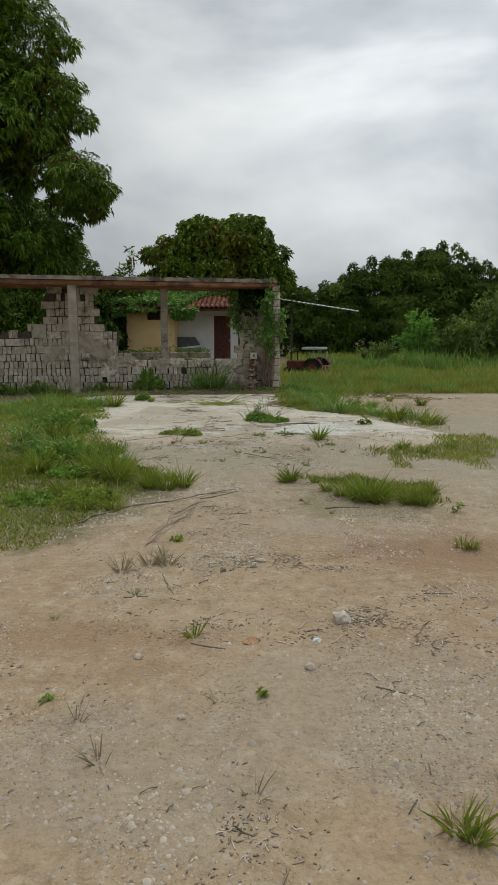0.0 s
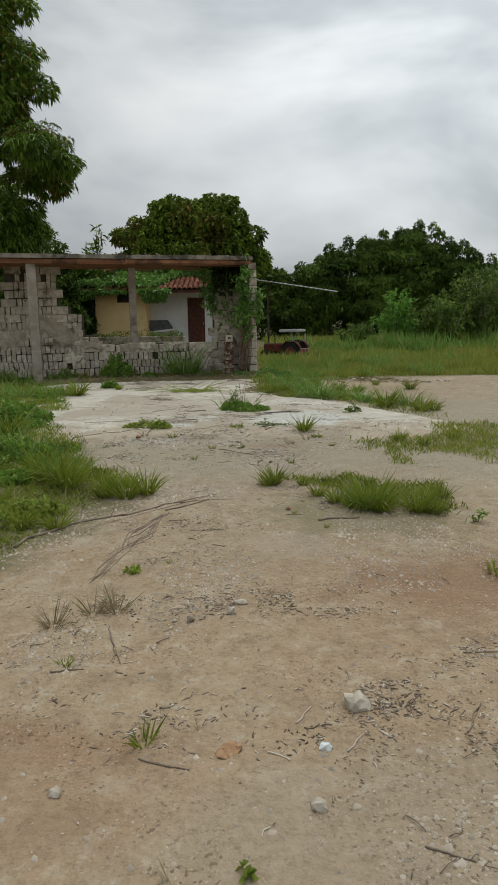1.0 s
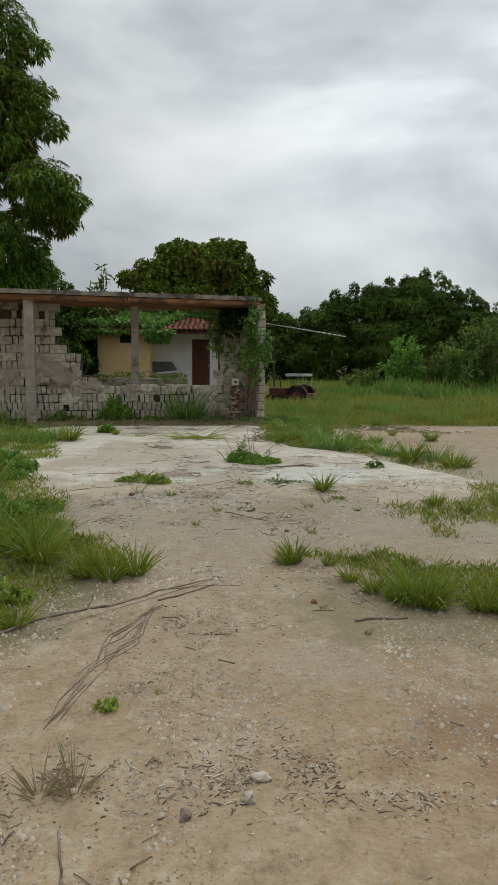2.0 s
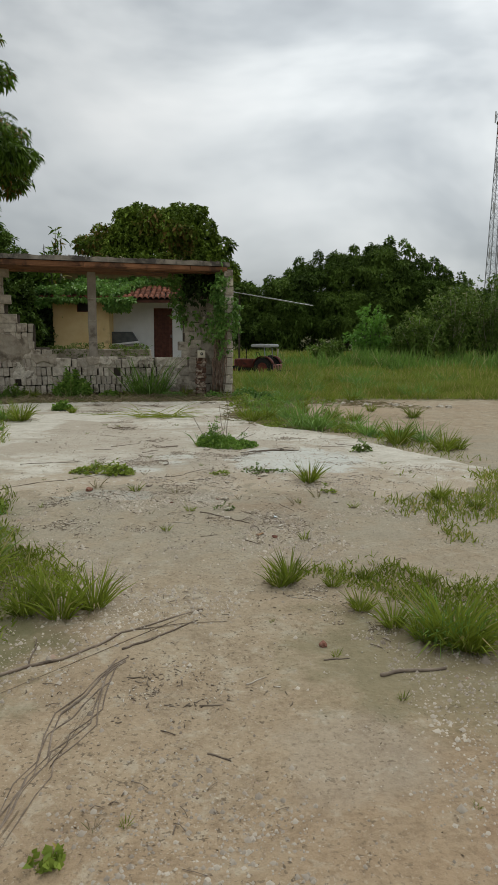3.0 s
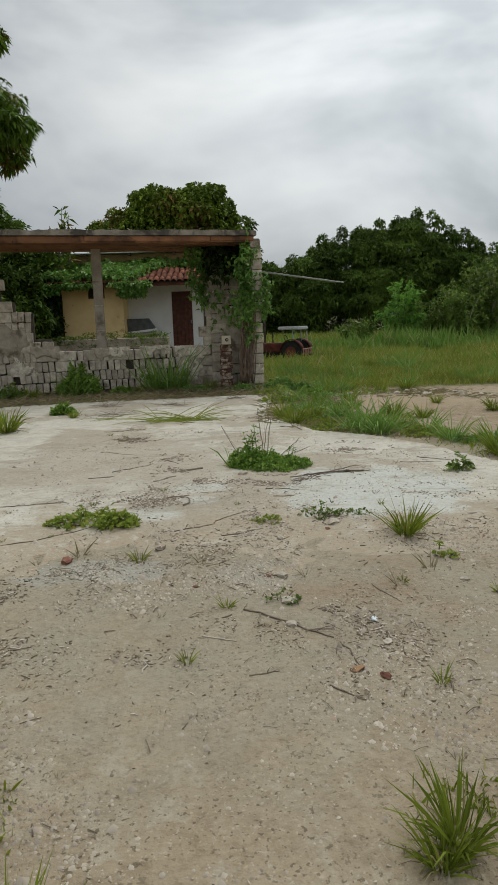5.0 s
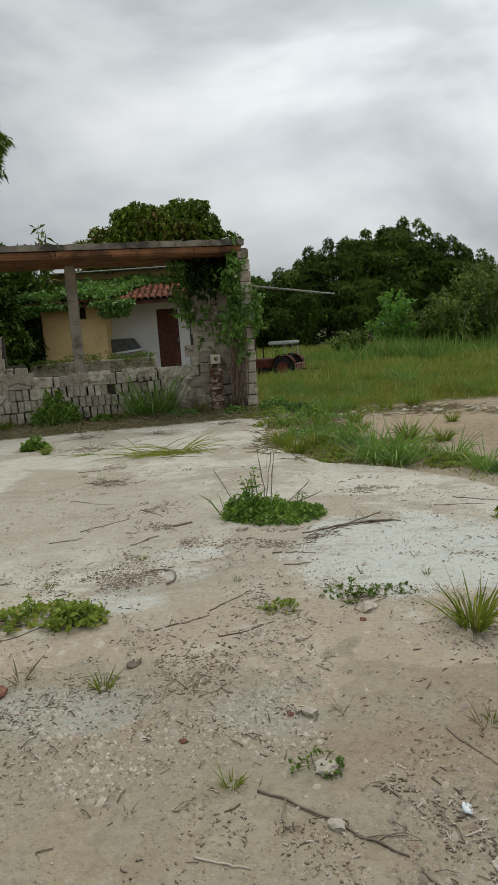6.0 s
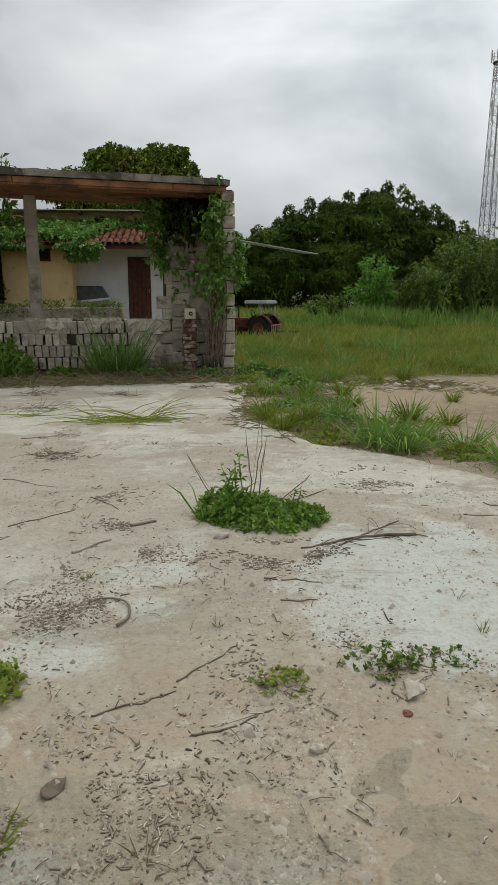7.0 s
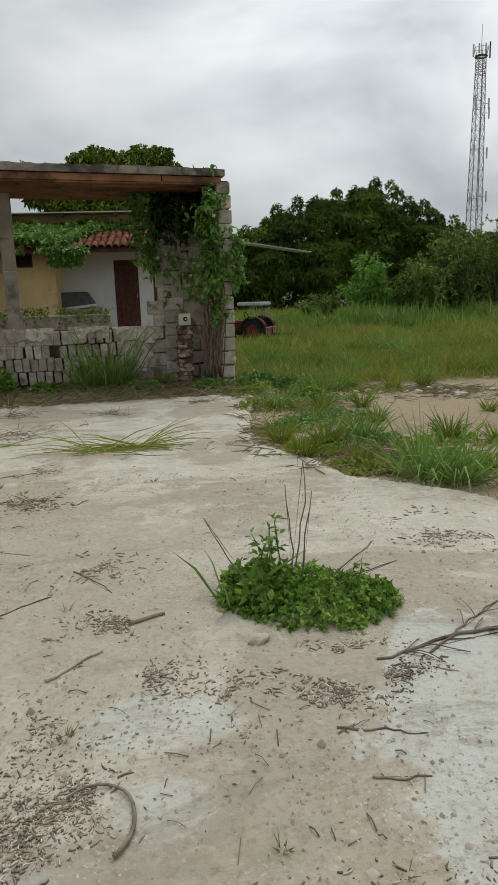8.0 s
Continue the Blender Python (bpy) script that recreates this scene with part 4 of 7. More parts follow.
def tractor():
    ob = empty("tractor", pose(1.85, 33.2, h1(1.85, 33.2), 0, 0, 62), "small old red tractor with a tin canopy in the grass", "tractor")
    hood = box(-0.24, 0.24, 0.1, 1.15, 0.42, 0.82, 0.05)
    part("hood", hood, M_RUST, ob, "rust-red hood")
    part("chassis", box(-0.2, 0.2, -0.6, 1.2, 0.3, 0.44, 0.02), M_RUBBER, ob)
    part("grille", box(-0.2, 0.2, 1.152, 1.18, 0.46, 0.78, 0.01), M_REDWHITE, ob)
    for k in range(6):
        part("bar", box(-0.5 + k * 0.18, -0.46 + k * 0.18, -0.98, -0.95, 0.3, 0.58, 0.005), M_REDWHITE, ob, "pale bar of the rear rack")
    part("rack_rail", box(-0.52, 0.46, -0.985, -0.945, 0.56, 0.6, 0.005), M_REDWHITE, ob)
    for sx in (-1, 1):
        for y, r, wd, nm in ((-0.45, 0.46, 0.24, "rear_wheel"), (0.95, 0.26, 0.14, "front_wheel")):
            tyre = bmesh.new()
            bmesh.ops.create_cone(tyre, cap_ends=True, segments=24, radius1=r, radius2=r, depth=wd)
            bmesh.ops.bevel(tyre, geom=[e for e in tyre.edges if e.calc_face_angle(0) > 1], offset=0.05, segments=2, affect="EDGES")
            wheel = part(nm, tyre, M_RUBBER, ob, "black lugged tyre")
            wheel.matrix_local = pose(sx * 0.48, y, r, 0, 90, 0)
            rim = bmesh.new()
            bmesh.ops.create_cone(rim, cap_ends=True, segments=16, radius1=r * 0.5, radius2=r * 0.4, depth=wd + 0.02)
            part("rim", rim, M_RUST, wheel, "rusty steel rim")
        fender = []
        for a in np.linspace(20, 170, 9):
            fender.append((sx * 0.48, -0.45 - 0.52 * math.cos(radians(a)), 0.46 + 0.52 * math.sin(radians(a))))
        fv = np.array([(x + dx, y, z) for x, y, z in fender for dx in (-0.14, 0.14)])
        ff = np.array([(2 * k, 2 * k + 1, 2 * k + 3, 2 * k + 2) for k in range(8)])
        fd = part("fender", (fv, ff), M_RUST, ob)
        fd.modifiers.new("thick", "SOLIDIFY").thickness = 0.02
    part("seat", merge(box(-0.2, 0.2, -0.55, -0.15, 0.66, 0.74, 0.03), box(-0.2, 0.2, -0.6, -0.52, 0.72, 1.0, 0.03)), M_RUBBER, ob)
    part("steering_wheel", tube([(0.17 * math.cos(a), 0.02 + 0.06 * math.sin(a), 0.98 + 0.15 * math.sin(a)) for a in np.linspace(0, 6.28, 14)], 0.015, 6), M_RUBBER, ob)
    part("exhaust", tube([(0.12, 0.7, 0.8), (0.12, 0.7, 1.05), (0.12, 0.7, 1.28)], 0.025, 8), M_RUBBER, ob)
    for sx in (-0.42, 0.42):
        part("canopy_post", tube([(sx, -0.5, 0.5), (sx, -0.5, 1.0), (sx, -0.45, 1.4)], 0.022, 6), M_STEEL, ob)
    part("canopy", box(-0.5, 0.5, -0.8, 0.2, 1.36, 1.5, 0.05, 0.02, 2, 3), M_SHEET, ob, "pale tin canopy")
    part("drawbar", box(-0.06, 0.06, -1.9, -0.9, 0.3, 0.36, 0.01), M_RUBBER, ob)
    fence = new("fence_post", None)
    tagged(fence, "thin pale wooden post standing in the grass", "post")
    fence.matrix_world = Matrix.Translation((2.85, 35.0, h1(2.85, 35)))
    part("stake", tube(crooked((0, 0, -0.1), (0.03, 0, 1.25), 5, 0.03, 2), 0.035, 7), M_PALETWIG, fence)


tractor()


def radio_mast():
    """A four-legged lattice tower with a platform and panel antennas."""
    ob = empty("radio_tower", Matrix.Translation((55.5, 140.0, -0.5)), "tall grey steel lattice radio tower with antennas", "tower")
    zt = 43.6

    def half(z):
        return 1.34 - 0.66 * z / zt

    corners = ((-1, -1), (1, -1), (1, 1), (-1, 1))
    for cx, cy in corners:
        part("leg", tube([(cx * half(z), cy * half(z), z) for z in (0, zt / 2, zt)], 0.085, 6), M_STEEL, ob)
    levels = np.linspace(0, zt, 25)
    for z0, z1 in zip(levels[:-1], levels[1:]):
        for (ax, ay), (bx, by) in zip(corners, corners[1:] + corners[:1]):
            a0, b0 = (ax * half(z0), ay * half(z0), z0), (bx * half(z0), by * half(z0), z0)
            a1, b1 = (ax * half(z1), ay * half(z1), z1), (bx * half(z1), by * half(z1), z1)
            for p, q in ((a0, b0), (a0, b1), (b0, a1)):
                part("brace", tube([p, tuple((np.array(p) + q) / 2), q], 0.04, 4), M_STEEL, ob)
    part("cable_run", box(0.25, 0.38, -0.12, 0.0, 0, zt), M_STEEL, ob, "bundle of feeder cables")
    ring = [(1.0 * math.cos(q), 1.0 * math.sin(q), zt - 0.2) for q in np.linspace(0, 6.2832, 17)]
    part("platform", tube(ring, 0.2, 8), M_BARK, ob, "dark ring platform")
    part("guard_rail", tube([(1.35 * x, 1.35 * y, zt + 1.2) for x, y, _ in ring], 0.045, 5), M_STEEL, ob)
    for k in range(6):
        q = 0.3 + k * math.pi / 3
        c, d = math.cos(q), math.sin(q)
        part("rail_post", tube([(1.0 * c, 1.0 * d, zt - 0.2), (1.25 * c, 1.25 * d, zt + 0.6), (1.38 * c, 1.38 * d, zt + 1.5)], 0.05, 5), M_STEEL, ob)
    for sx, sy, z0, z1 in ((-1.4, 0.3, -0.2, 2.0), (1.5, -0.4, -0.6, 2.2), (1.2, 0.8, 0.2, 2.4), (-0.9, -1.1, 0.0, 1.7)):
        part("panel_antenna", box(sx - 0.12, sx + 0.12, sy - 0.1, sy + 0.1, zt + z0, zt + z1, 0.04), M_BARK if sx > 1.3 else M_SHEET, ob)
    for z in (zt - 1.2, zt - 2.1, zt - 3.0):
        part("antenna_ring", tube([(0.95 * x, 0.95 * y, z) for x, y, _ in ring], 0.06, 5), M_REDWHITE, ob, "faded red ring")
    part("whip", tube([(0, 0, zt - 0.5), (0, 0, zt + 3), (0, 0, zt + 5.2)], 0.05, 6), M_STEEL, ob, "thin whip aerial")
    for z, sx in ((35.6, -1.35), (33.4, 1.4), (35.0, 1.3), (27.0, -1.3), (26.4, 1.35), (18.3, -1.6), (18.6, 1.6), (18.9, 0.9), (34.0, -1.2)):
        part("antenna_arm", box(min(sx, 0), max(sx, 0), -1.36, -1.3, z - 0.05, z + 0.05), M_STEEL, ob)
        part("panel_antenna", box(sx - 0.13, sx + 0.13, -1.5, -1.25, z - 1.0, z + 1.0, 0.04), M_SHEET, ob)


radio_mast()
# ---------------------------------------------------------------- trees


def lobe_points(lobes, count, depth=0.3, under=-2.0):
    """Places on and just inside the surface of a crown made of many lobes, with the way out of it."""
    lobes = np.asarray(lobes, float)
    c, r = lobes[:, :3], lobes[:, 3:6]
    weight = (r[:, 0] * r[:, 1] * r[:, 2]) ** (2 / 3)
    pick = rng.choice(len(lobes), count, p=weight / weight.sum())
    d = unit(rng.normal(size=(count, 3)))
    p = c[pick] + d * r[pick] * (1 - depth * rng.random((count, 1)) ** 1.6)
    inside = np.zeros(count, bool)
    for k in range(len(lobes)):
        inside |= (((p - c[k]) / r[k]) ** 2).sum(1) < 0.55
    p, d = p[~inside], d[~inside]
    # leaves gather on the lit upper side of every bough, with gaps below
    ok = d[:, 2] > under + 0.3 * rng.random(len(d)) - 0.15
    return p[ok], d[ok]


def crown_lobes(seed, big, count, size, squash=0.8):
    """Small lobes scattered over the big ones, for an uneven outline."""
    r = np.random.default_rng(seed)
    big = np.asarray(big, float)
    out = [b for b in big]
    w_ = (big[:, 3] * big[:, 5])
    for k in r.choice(len(big), count, p=w_ / w_.sum()):
        d = unit(r.normal(size=3))
        b = big[k]
        s = size * r.uniform(0.6, 1.3)
        out.append(np.r_[b[:3] + d * b[3:6] * r.uniform(0.74, 1.0), s, s, s * squash])
    return np.array(out)


def shrunk(big, k):
    b = np.array(big, float)
    b[:, 3:6] *= k
    return b


def rosettes(p, d, per, length, width, hang, spread=0.9):
    """A spray of leaves at every place."""
    n = len(p)
    q = np.repeat(p, per, 0)
    way_ = np.repeat(d, per, 0) * 0.7 + rng.normal(size=(n * per, 3)) * spread - np.array([0, 0, hang])
    ln = length * rng.uniform(0.65, 1.25, n * per)
    return leaf_quads(q + rng.normal(size=q.shape) * length * 0.12, way_, ln, width * rng.uniform(0.8, 1.2, n * per), 0.2, 0.2)


def umbrellas(p, d, per, length, width):
    """Whorls of long leaves at the shoot tips: they stand out all round the tip and droop."""
    n = len(p)
    a = unit(d * 0.8 + np.array([0, 0, 0.45]) + rng.normal(size=d.shape) * 0.2)
    e1 = unit(np.cross(a, np.array([0.3, 0.2, 1.0])))
    e2 = np.cross(a, e1)
    phi = (np.arange(per) * 2.4)[None] + rng.uniform(0, 6.28, (n, 1)) + rng.normal(0, 0.25, (n, per))
    tilt = rng.uniform(0.75, 1.75, (n, per))
    way_ = np.cos(tilt)[..., None] * a[:, None] + np.sin(tilt)[..., None] * (np.cos(phi)[..., None] * e1[:, None] + np.sin(phi)[..., None] * e2[:, None])
    way_ = way_ - np.array([0, 0, 0.4])
    q = np.repeat(p, per, 0) + rng.normal(size=(n * per, 3)) * 0.02
    return leaf_quads(q, way_.reshape(-1, 3), length * rng.uniform(0.65, 1.2, n * per), width * rng.uniform(0.8, 1.2, n * per), 0.15, 0.3)


def tree(name, base, trunk_top, trunk_r, lobes, sprays, per, length, width, hang, mat, label, category="tree", inner=0.25, group="", under=-0.25, whorls=False):
    x, y = base
    z = h1(x, y) - 0.1
    ob = empty(name, Matrix.Translation((x, y, z)), label, category, group)
    rel = np.array(lobes, float)
    rel[:, :3] -= (x, y, z)
    tops = rel[np.argsort(-rel[:, 3] * rel[:, 5])][:7]
    trunk = crooked((0, 0, 0), (trunk_top[0] - x, trunk_top[1] - y, trunk_top[2] - z), 7, 0.04, int(abs(x) * 10))
    bits = [tube(trunk, np.linspace(trunk_r, trunk_r * 0.6, 7), 10)]
    part("trunk", bits[0], M_BARK, ob, "", True)
    for k, t in enumerate(tops):
        part("limb", tube(crooked(trunk[-1 - k % 3], t[:3], 6, 0.06, k), np.linspace(trunk_r * 0.45, trunk_r * 0.1, 6), 6), M_BARK, ob)
    p, d = lobe_points(rel, int(sprays * 1.5), 0.22, under)
    pi, di = lobe_points(np.c_[rel[:, :3], rel[:, 3:6] * 0.72], int(sprays * inner))
    outer = umbrellas(p, d, per, length, width) if whorls else rosettes(p, d, per, length, width, hang)
    part("crown", joined([outer, rosettes(pi, di, max(3, per // 2), length * (1.15 if whorls else 1.9), width * (1.7 if whorls else 2.7), hang)]), mat, ob)
    return ob


def mango_near():
    big = [(-11.8, 26.0, 7.8, 4.4, 4.2, 6.2), (-8.8, 25.0, 12.0, 2.1, 2.1, 2.0), (-8.35, 24.6, 9.6, 2.0, 2.0, 1.9), (-7.1, 24.5, 7.0, 1.9, 1.9, 1.5), (-8.7, 25.0, 5.0, 1.9, 1.9, 1.4),
           (-10.4, 23.2, 5.4, 2.2, 1.9, 1.8), (-10.6, 22.8, 8.4, 2.2, 1.8, 2.0), (-10.8, 23.4, 11.0, 1.7, 1.7, 1.6), (-13.0, 23.5, 7.0, 3.0, 2.2, 4.0), (-11.3, 25.5, 14.2, 2.1, 2.2, 1.8), (-9.3, 25.8, 3.6, 2.3, 2.0, 1.8), (-12.2, 25.2, 3.2, 3.0, 2.0, 2.2)]
    lobes = crown_lobes(1, shrunk(big, 0.78), 150, 0.95, 0.5)
    tree("mango_tree", (-11.5, 26.0), (-11.3, 25.8, 5.0), 0.45, lobes, 11500, 13, 0.235, 0.046, 0.7, M_MANGO, "tall dense mango tree with drooping dark green leaves", inner=2.2, under=0.1, whorls=True)


def mango_far():
    big = [(-6.0, 67, 8.0, 6.6, 5.0, 4.6), (-3.2, 66.5, 10.0, 3.9, 3.6, 3.9), (-9.8, 67, 8.6, 3.6, 3.4, 3.2), (-0.9, 67, 7.4, 2.6, 2.8, 3.2), (-6.8, 66, 10.8, 3.6, 3.2, 2.3), (-11.9, 67.5, 6.2, 1.8, 2, 2.2)]
    lobes = crown_lobes(2, shrunk(big, 0.78), 150, 1.35, 0.55)
    tree("mango_tree", (-5.5, 67.5), (-5.3, 67.4, 5.5), 0.6, lobes, 13000, 7, 0.28, 0.12, 0.45, M_MANGO_FAR, "broad domed mango tree with patches of brown young leaves", inner=0.9, under=0.12)


def grove():
    """The dark wood along the far side of the field: tree beside tree."""
    big = [(6.6, 72, 4.0, 3.4, 3, 4.0), (9.5, 71.5, 5.6, 3.6, 3.2, 4.2), (13.0, 71, 6.0, 3.8, 3.4, 4.4), (16.6, 71, 7.0, 3.4, 3.2, 4.2), (19.6, 70.5, 5.4, 3.2, 3.0, 4.0), (22.6, 71, 4.2, 3.0, 3.0, 3.8)]
    for k, b in enumerate(big):
        lobes = crown_lobes(20 + k, shrunk([b, (b[0] - 0.8, b[1] - 1.6, b[2] - 2.3, b[3] * 0.9, b[4] * 0.8, 3.0)], 0.76), 46, 1.5, 0.5)
        up_ = [(b[0] + dx, b[1] - 0.5, b[2] + 0.72 * b[5] + dz, 0.5, 0.5, 0.8) for dx, dz in ((-1.6, -0.3), (0.3, 0.35), (1.7, 0.1), (2.4, -0.6))]
        lobes = np.concatenate([lobes, np.array(up_)])
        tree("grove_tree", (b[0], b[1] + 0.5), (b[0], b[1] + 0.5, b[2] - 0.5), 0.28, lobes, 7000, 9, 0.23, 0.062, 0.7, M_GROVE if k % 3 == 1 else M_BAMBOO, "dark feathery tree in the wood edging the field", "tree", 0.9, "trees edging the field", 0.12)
    rest = [(3.4, 74, 3.4, 2.2, 2.6, 3.0), (1.0, 76, 4.2, 2.6, 2.6, 3.0), (-15.5, 62, 3.6, 3.2, 2.5, 3.2), (-19, 58, 5, 4, 3, 5), (27, 74, 3.0, 3.6, 3, 3.4), (32, 78, 3.0, 4.2, 3, 4.0), (38, 84, 3.0, 5, 3, 4.2), (46, 92, 3.4, 6, 4, 4.6), (56, 104, 3.5, 7, 4, 5.2)]
    for k, b in enumerate(rest):
        lobes = crown_lobes(40 + k, [b], 26, 0.9, 0.8)
        tree("grove_tree", (b[0], b[1] + 0.5), (b[0], b[1] + 0.5, b[2]), 0.22, lobes, 1500, 7, 0.5, 0.14, 0.45, M_BAMBOO if k % 3 == 0 else M_GROVE, "dark low tree standing far behind the yard", "tree", 0.4, "trees edging the field")
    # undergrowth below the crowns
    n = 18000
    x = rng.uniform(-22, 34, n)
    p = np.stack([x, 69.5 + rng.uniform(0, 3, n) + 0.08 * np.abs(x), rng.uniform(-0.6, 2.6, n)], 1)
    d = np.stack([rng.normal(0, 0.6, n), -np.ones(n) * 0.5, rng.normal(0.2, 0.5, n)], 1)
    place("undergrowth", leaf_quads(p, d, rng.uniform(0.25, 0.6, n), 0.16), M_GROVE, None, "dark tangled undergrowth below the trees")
    tagged(bpy.data.objects["undergrowth"], "", "undergrowth", kind="stuff")


def shrub(name, x, y, w_, hgt, sprays, per, length, width, mat, label, seed, hang=-0.2):
    r = np.random.default_rng(seed)
    z = h1(x, y)
    ob = empty(name, Matrix.Translation((x, y, z - 0.05)), label, "shrub", "shrubs in the field")
    p = []
    for k in range(18):
        a = r.uniform(0, 2 * np.pi)
        tip = np.array([w_ * 0.42 * math.cos(a) * r.uniform(0.2, 1), w_ * 0.3 * math.sin(a), hgt * r.uniform(0.45, 1.0)])
        line = crooked((r.normal() * 0.1, r.normal() * 0.1, 0), tip, 6, 0.05, seed * 10 + k)
        part("stem", tube(line, np.linspace(0.028, 0.008, 6), 5), M_PALETWIG if mat is M_SCRUB else M_BARK, ob)
        u = np.clip(r.integers(2, 11, sprays // 18)[:, None] / 10 + r.normal(0, 0.02, (sprays // 18, 1)), 0.1, 0.99)
        i = np.minimum((u[:, 0] * 5).astype(int), 4)
        p.append(line[i] + (line[i + 1] - line[i]) * (u * 5 - i[:, None]) + r.normal(size=(len(i), 3)) * w_ * 0.05)
    p = np.concatenate(p)
    p[:, 2] = np.maximum(p[:, 2], 0.1)
    d = unit(p - np.array([0, 0, hgt * 0.4]))
    part("leaves", rosettes(p, d, per, length, width, hang), mat, ob)
    return ob


mango_near()
mango_far()
grove()
shrub("shrub", 9.6, 45.7, 3.0, 3.7, 560, 6, 0.30, 0.11, M_BUSH, "bright green leafy shrub at the field's edge", 3)
for k, (x, y, w_, hgt) in enumerate(((13.0, 45.5, 4.2, 3.7), (15.6, 46.5, 4.4, 5.5), (18.5, 47.5, 5.0, 6.0), (12.0, 48.0, 3.6, 2.6), (22.0, 50, 5.4, 5.6), (7.2, 46.5, 2.8, 1.5), (26.5, 53, 6.0, 5.2), (31.5, 57, 6.0, 5.0))):
    shrub("shrub", x, y, w_, hgt, 900, 7, 0.28, 0.09, M_SCRUB, "tall spindly grey-green shrub with bare stems", 30 + k, -0.1)
shrub("sapling", -6.25, 28.6, 1.2, 5.0, 200, 7, 0.36, 0.09, M_MANGO, "young tree rising behind the house roof", 61, 0.3)
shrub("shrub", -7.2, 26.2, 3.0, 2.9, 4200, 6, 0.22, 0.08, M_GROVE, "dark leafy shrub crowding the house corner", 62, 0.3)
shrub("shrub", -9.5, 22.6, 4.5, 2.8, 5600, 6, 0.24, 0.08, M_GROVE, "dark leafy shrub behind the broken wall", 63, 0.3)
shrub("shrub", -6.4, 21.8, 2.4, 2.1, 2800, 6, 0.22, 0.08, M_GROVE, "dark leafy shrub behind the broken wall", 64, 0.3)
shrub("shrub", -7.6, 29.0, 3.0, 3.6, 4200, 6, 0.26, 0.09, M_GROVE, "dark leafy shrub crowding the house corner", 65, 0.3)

# ---------------------------------------------------------------- vines


def vine_leaves(p, d, length, per=3, hang=0.5):
    return rosettes(p, d, per, length, length * 0.62, hang, 0.8)


def roof_vine():
    ob = empty("roof_vine", Matrix.Translation((-3.0, 28.2, HZ)), "thick green creeper spilling over the tile roof", "creeper")
    n = 4000
    x = rng.uniform(-3.7, 1.4, n)
    u = rng.random(n)
    limit = np.interp(x, [-3.7, -1.4, -0.6, -0.15, 0.3, 1.4], [1.0, 1.0, 0.95, 0.55, 0.25, 0.2])
    edge = 0.12 * fbm(x, x * 0, 2.0, 3, 17)
    keep = (u > 1 - limit + edge)
    x, u = x[keep], u[keep]
    p = np.stack([x, -0.72 + u * 2.1, 2.44 + u * 0.66 + rng.uniform(0, 0.2, len(x)) + 0.3 * fbm(x, u, 2.6, 3, 19)], 1)
    bits = [vine_leaves(p, np.tile([0, -0.5, 0.8], (len(p), 1)), 0.145)]
    stems = []
    for k in range(46):
        xx = float(rng.choice([rng.uniform(-3.6, -0.5), rng.uniform(-1.0, -0.15)]))
        drop = float(rng.uniform(0.04, 0.16) + (0.32 if -1.05 < xx < -0.2 else 0) + (0.2 if xx < -3.2 else 0))
        m = int(60 * drop / 0.3)
        q = np.stack([xx + rng.normal(0, 0.07, m), -0.76 + rng.normal(0, 0.06, m), 2.42 - rng.random(m) * drop], 1)
        bits.append(vine_leaves(q, np.tile([0, -0.6, -0.2], (m, 1)), 0.12))
        stems.append(tube(crooked((xx, -0.72, 2.46), (xx + rng.normal(0, 0.05), -0.76, 2.42 - drop), 4, 0.05, k), 0.006, 4))
    part("foliage", joined(bits), M_VINE, ob)
    part("stems", joined(stems), M_TWIG, ob)
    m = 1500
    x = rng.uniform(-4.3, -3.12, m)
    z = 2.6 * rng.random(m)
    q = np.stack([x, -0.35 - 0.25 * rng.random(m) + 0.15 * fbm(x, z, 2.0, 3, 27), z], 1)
    # the curtain wears the vine colour that has shade mixed in
    part("curtain", vine_leaves(q, np.tile([0.1, -0.7, -0.1], (m, 1)), 0.13), M_VINE_SHADE, ob, "dark curtain of creeper at the house corner")
    # along the upper roof
    m = 2000
    x = rng.uniform(-3.4, 2.6, m)
    x = x[fbm(x, x * 0, 1.6, 2, 33) > -0.1]
    p = np.stack([x, 1.2 + rng.uniform(-0.2, 0.15, len(x)), 3.0 + rng.uniform(-0.12, 0.16, len(x))], 1)
    part("upper_foliage", vine_leaves(p, np.tile([0, -0.6, 0.3], (len(p), 1)), 0.12), M_VINE, ob)


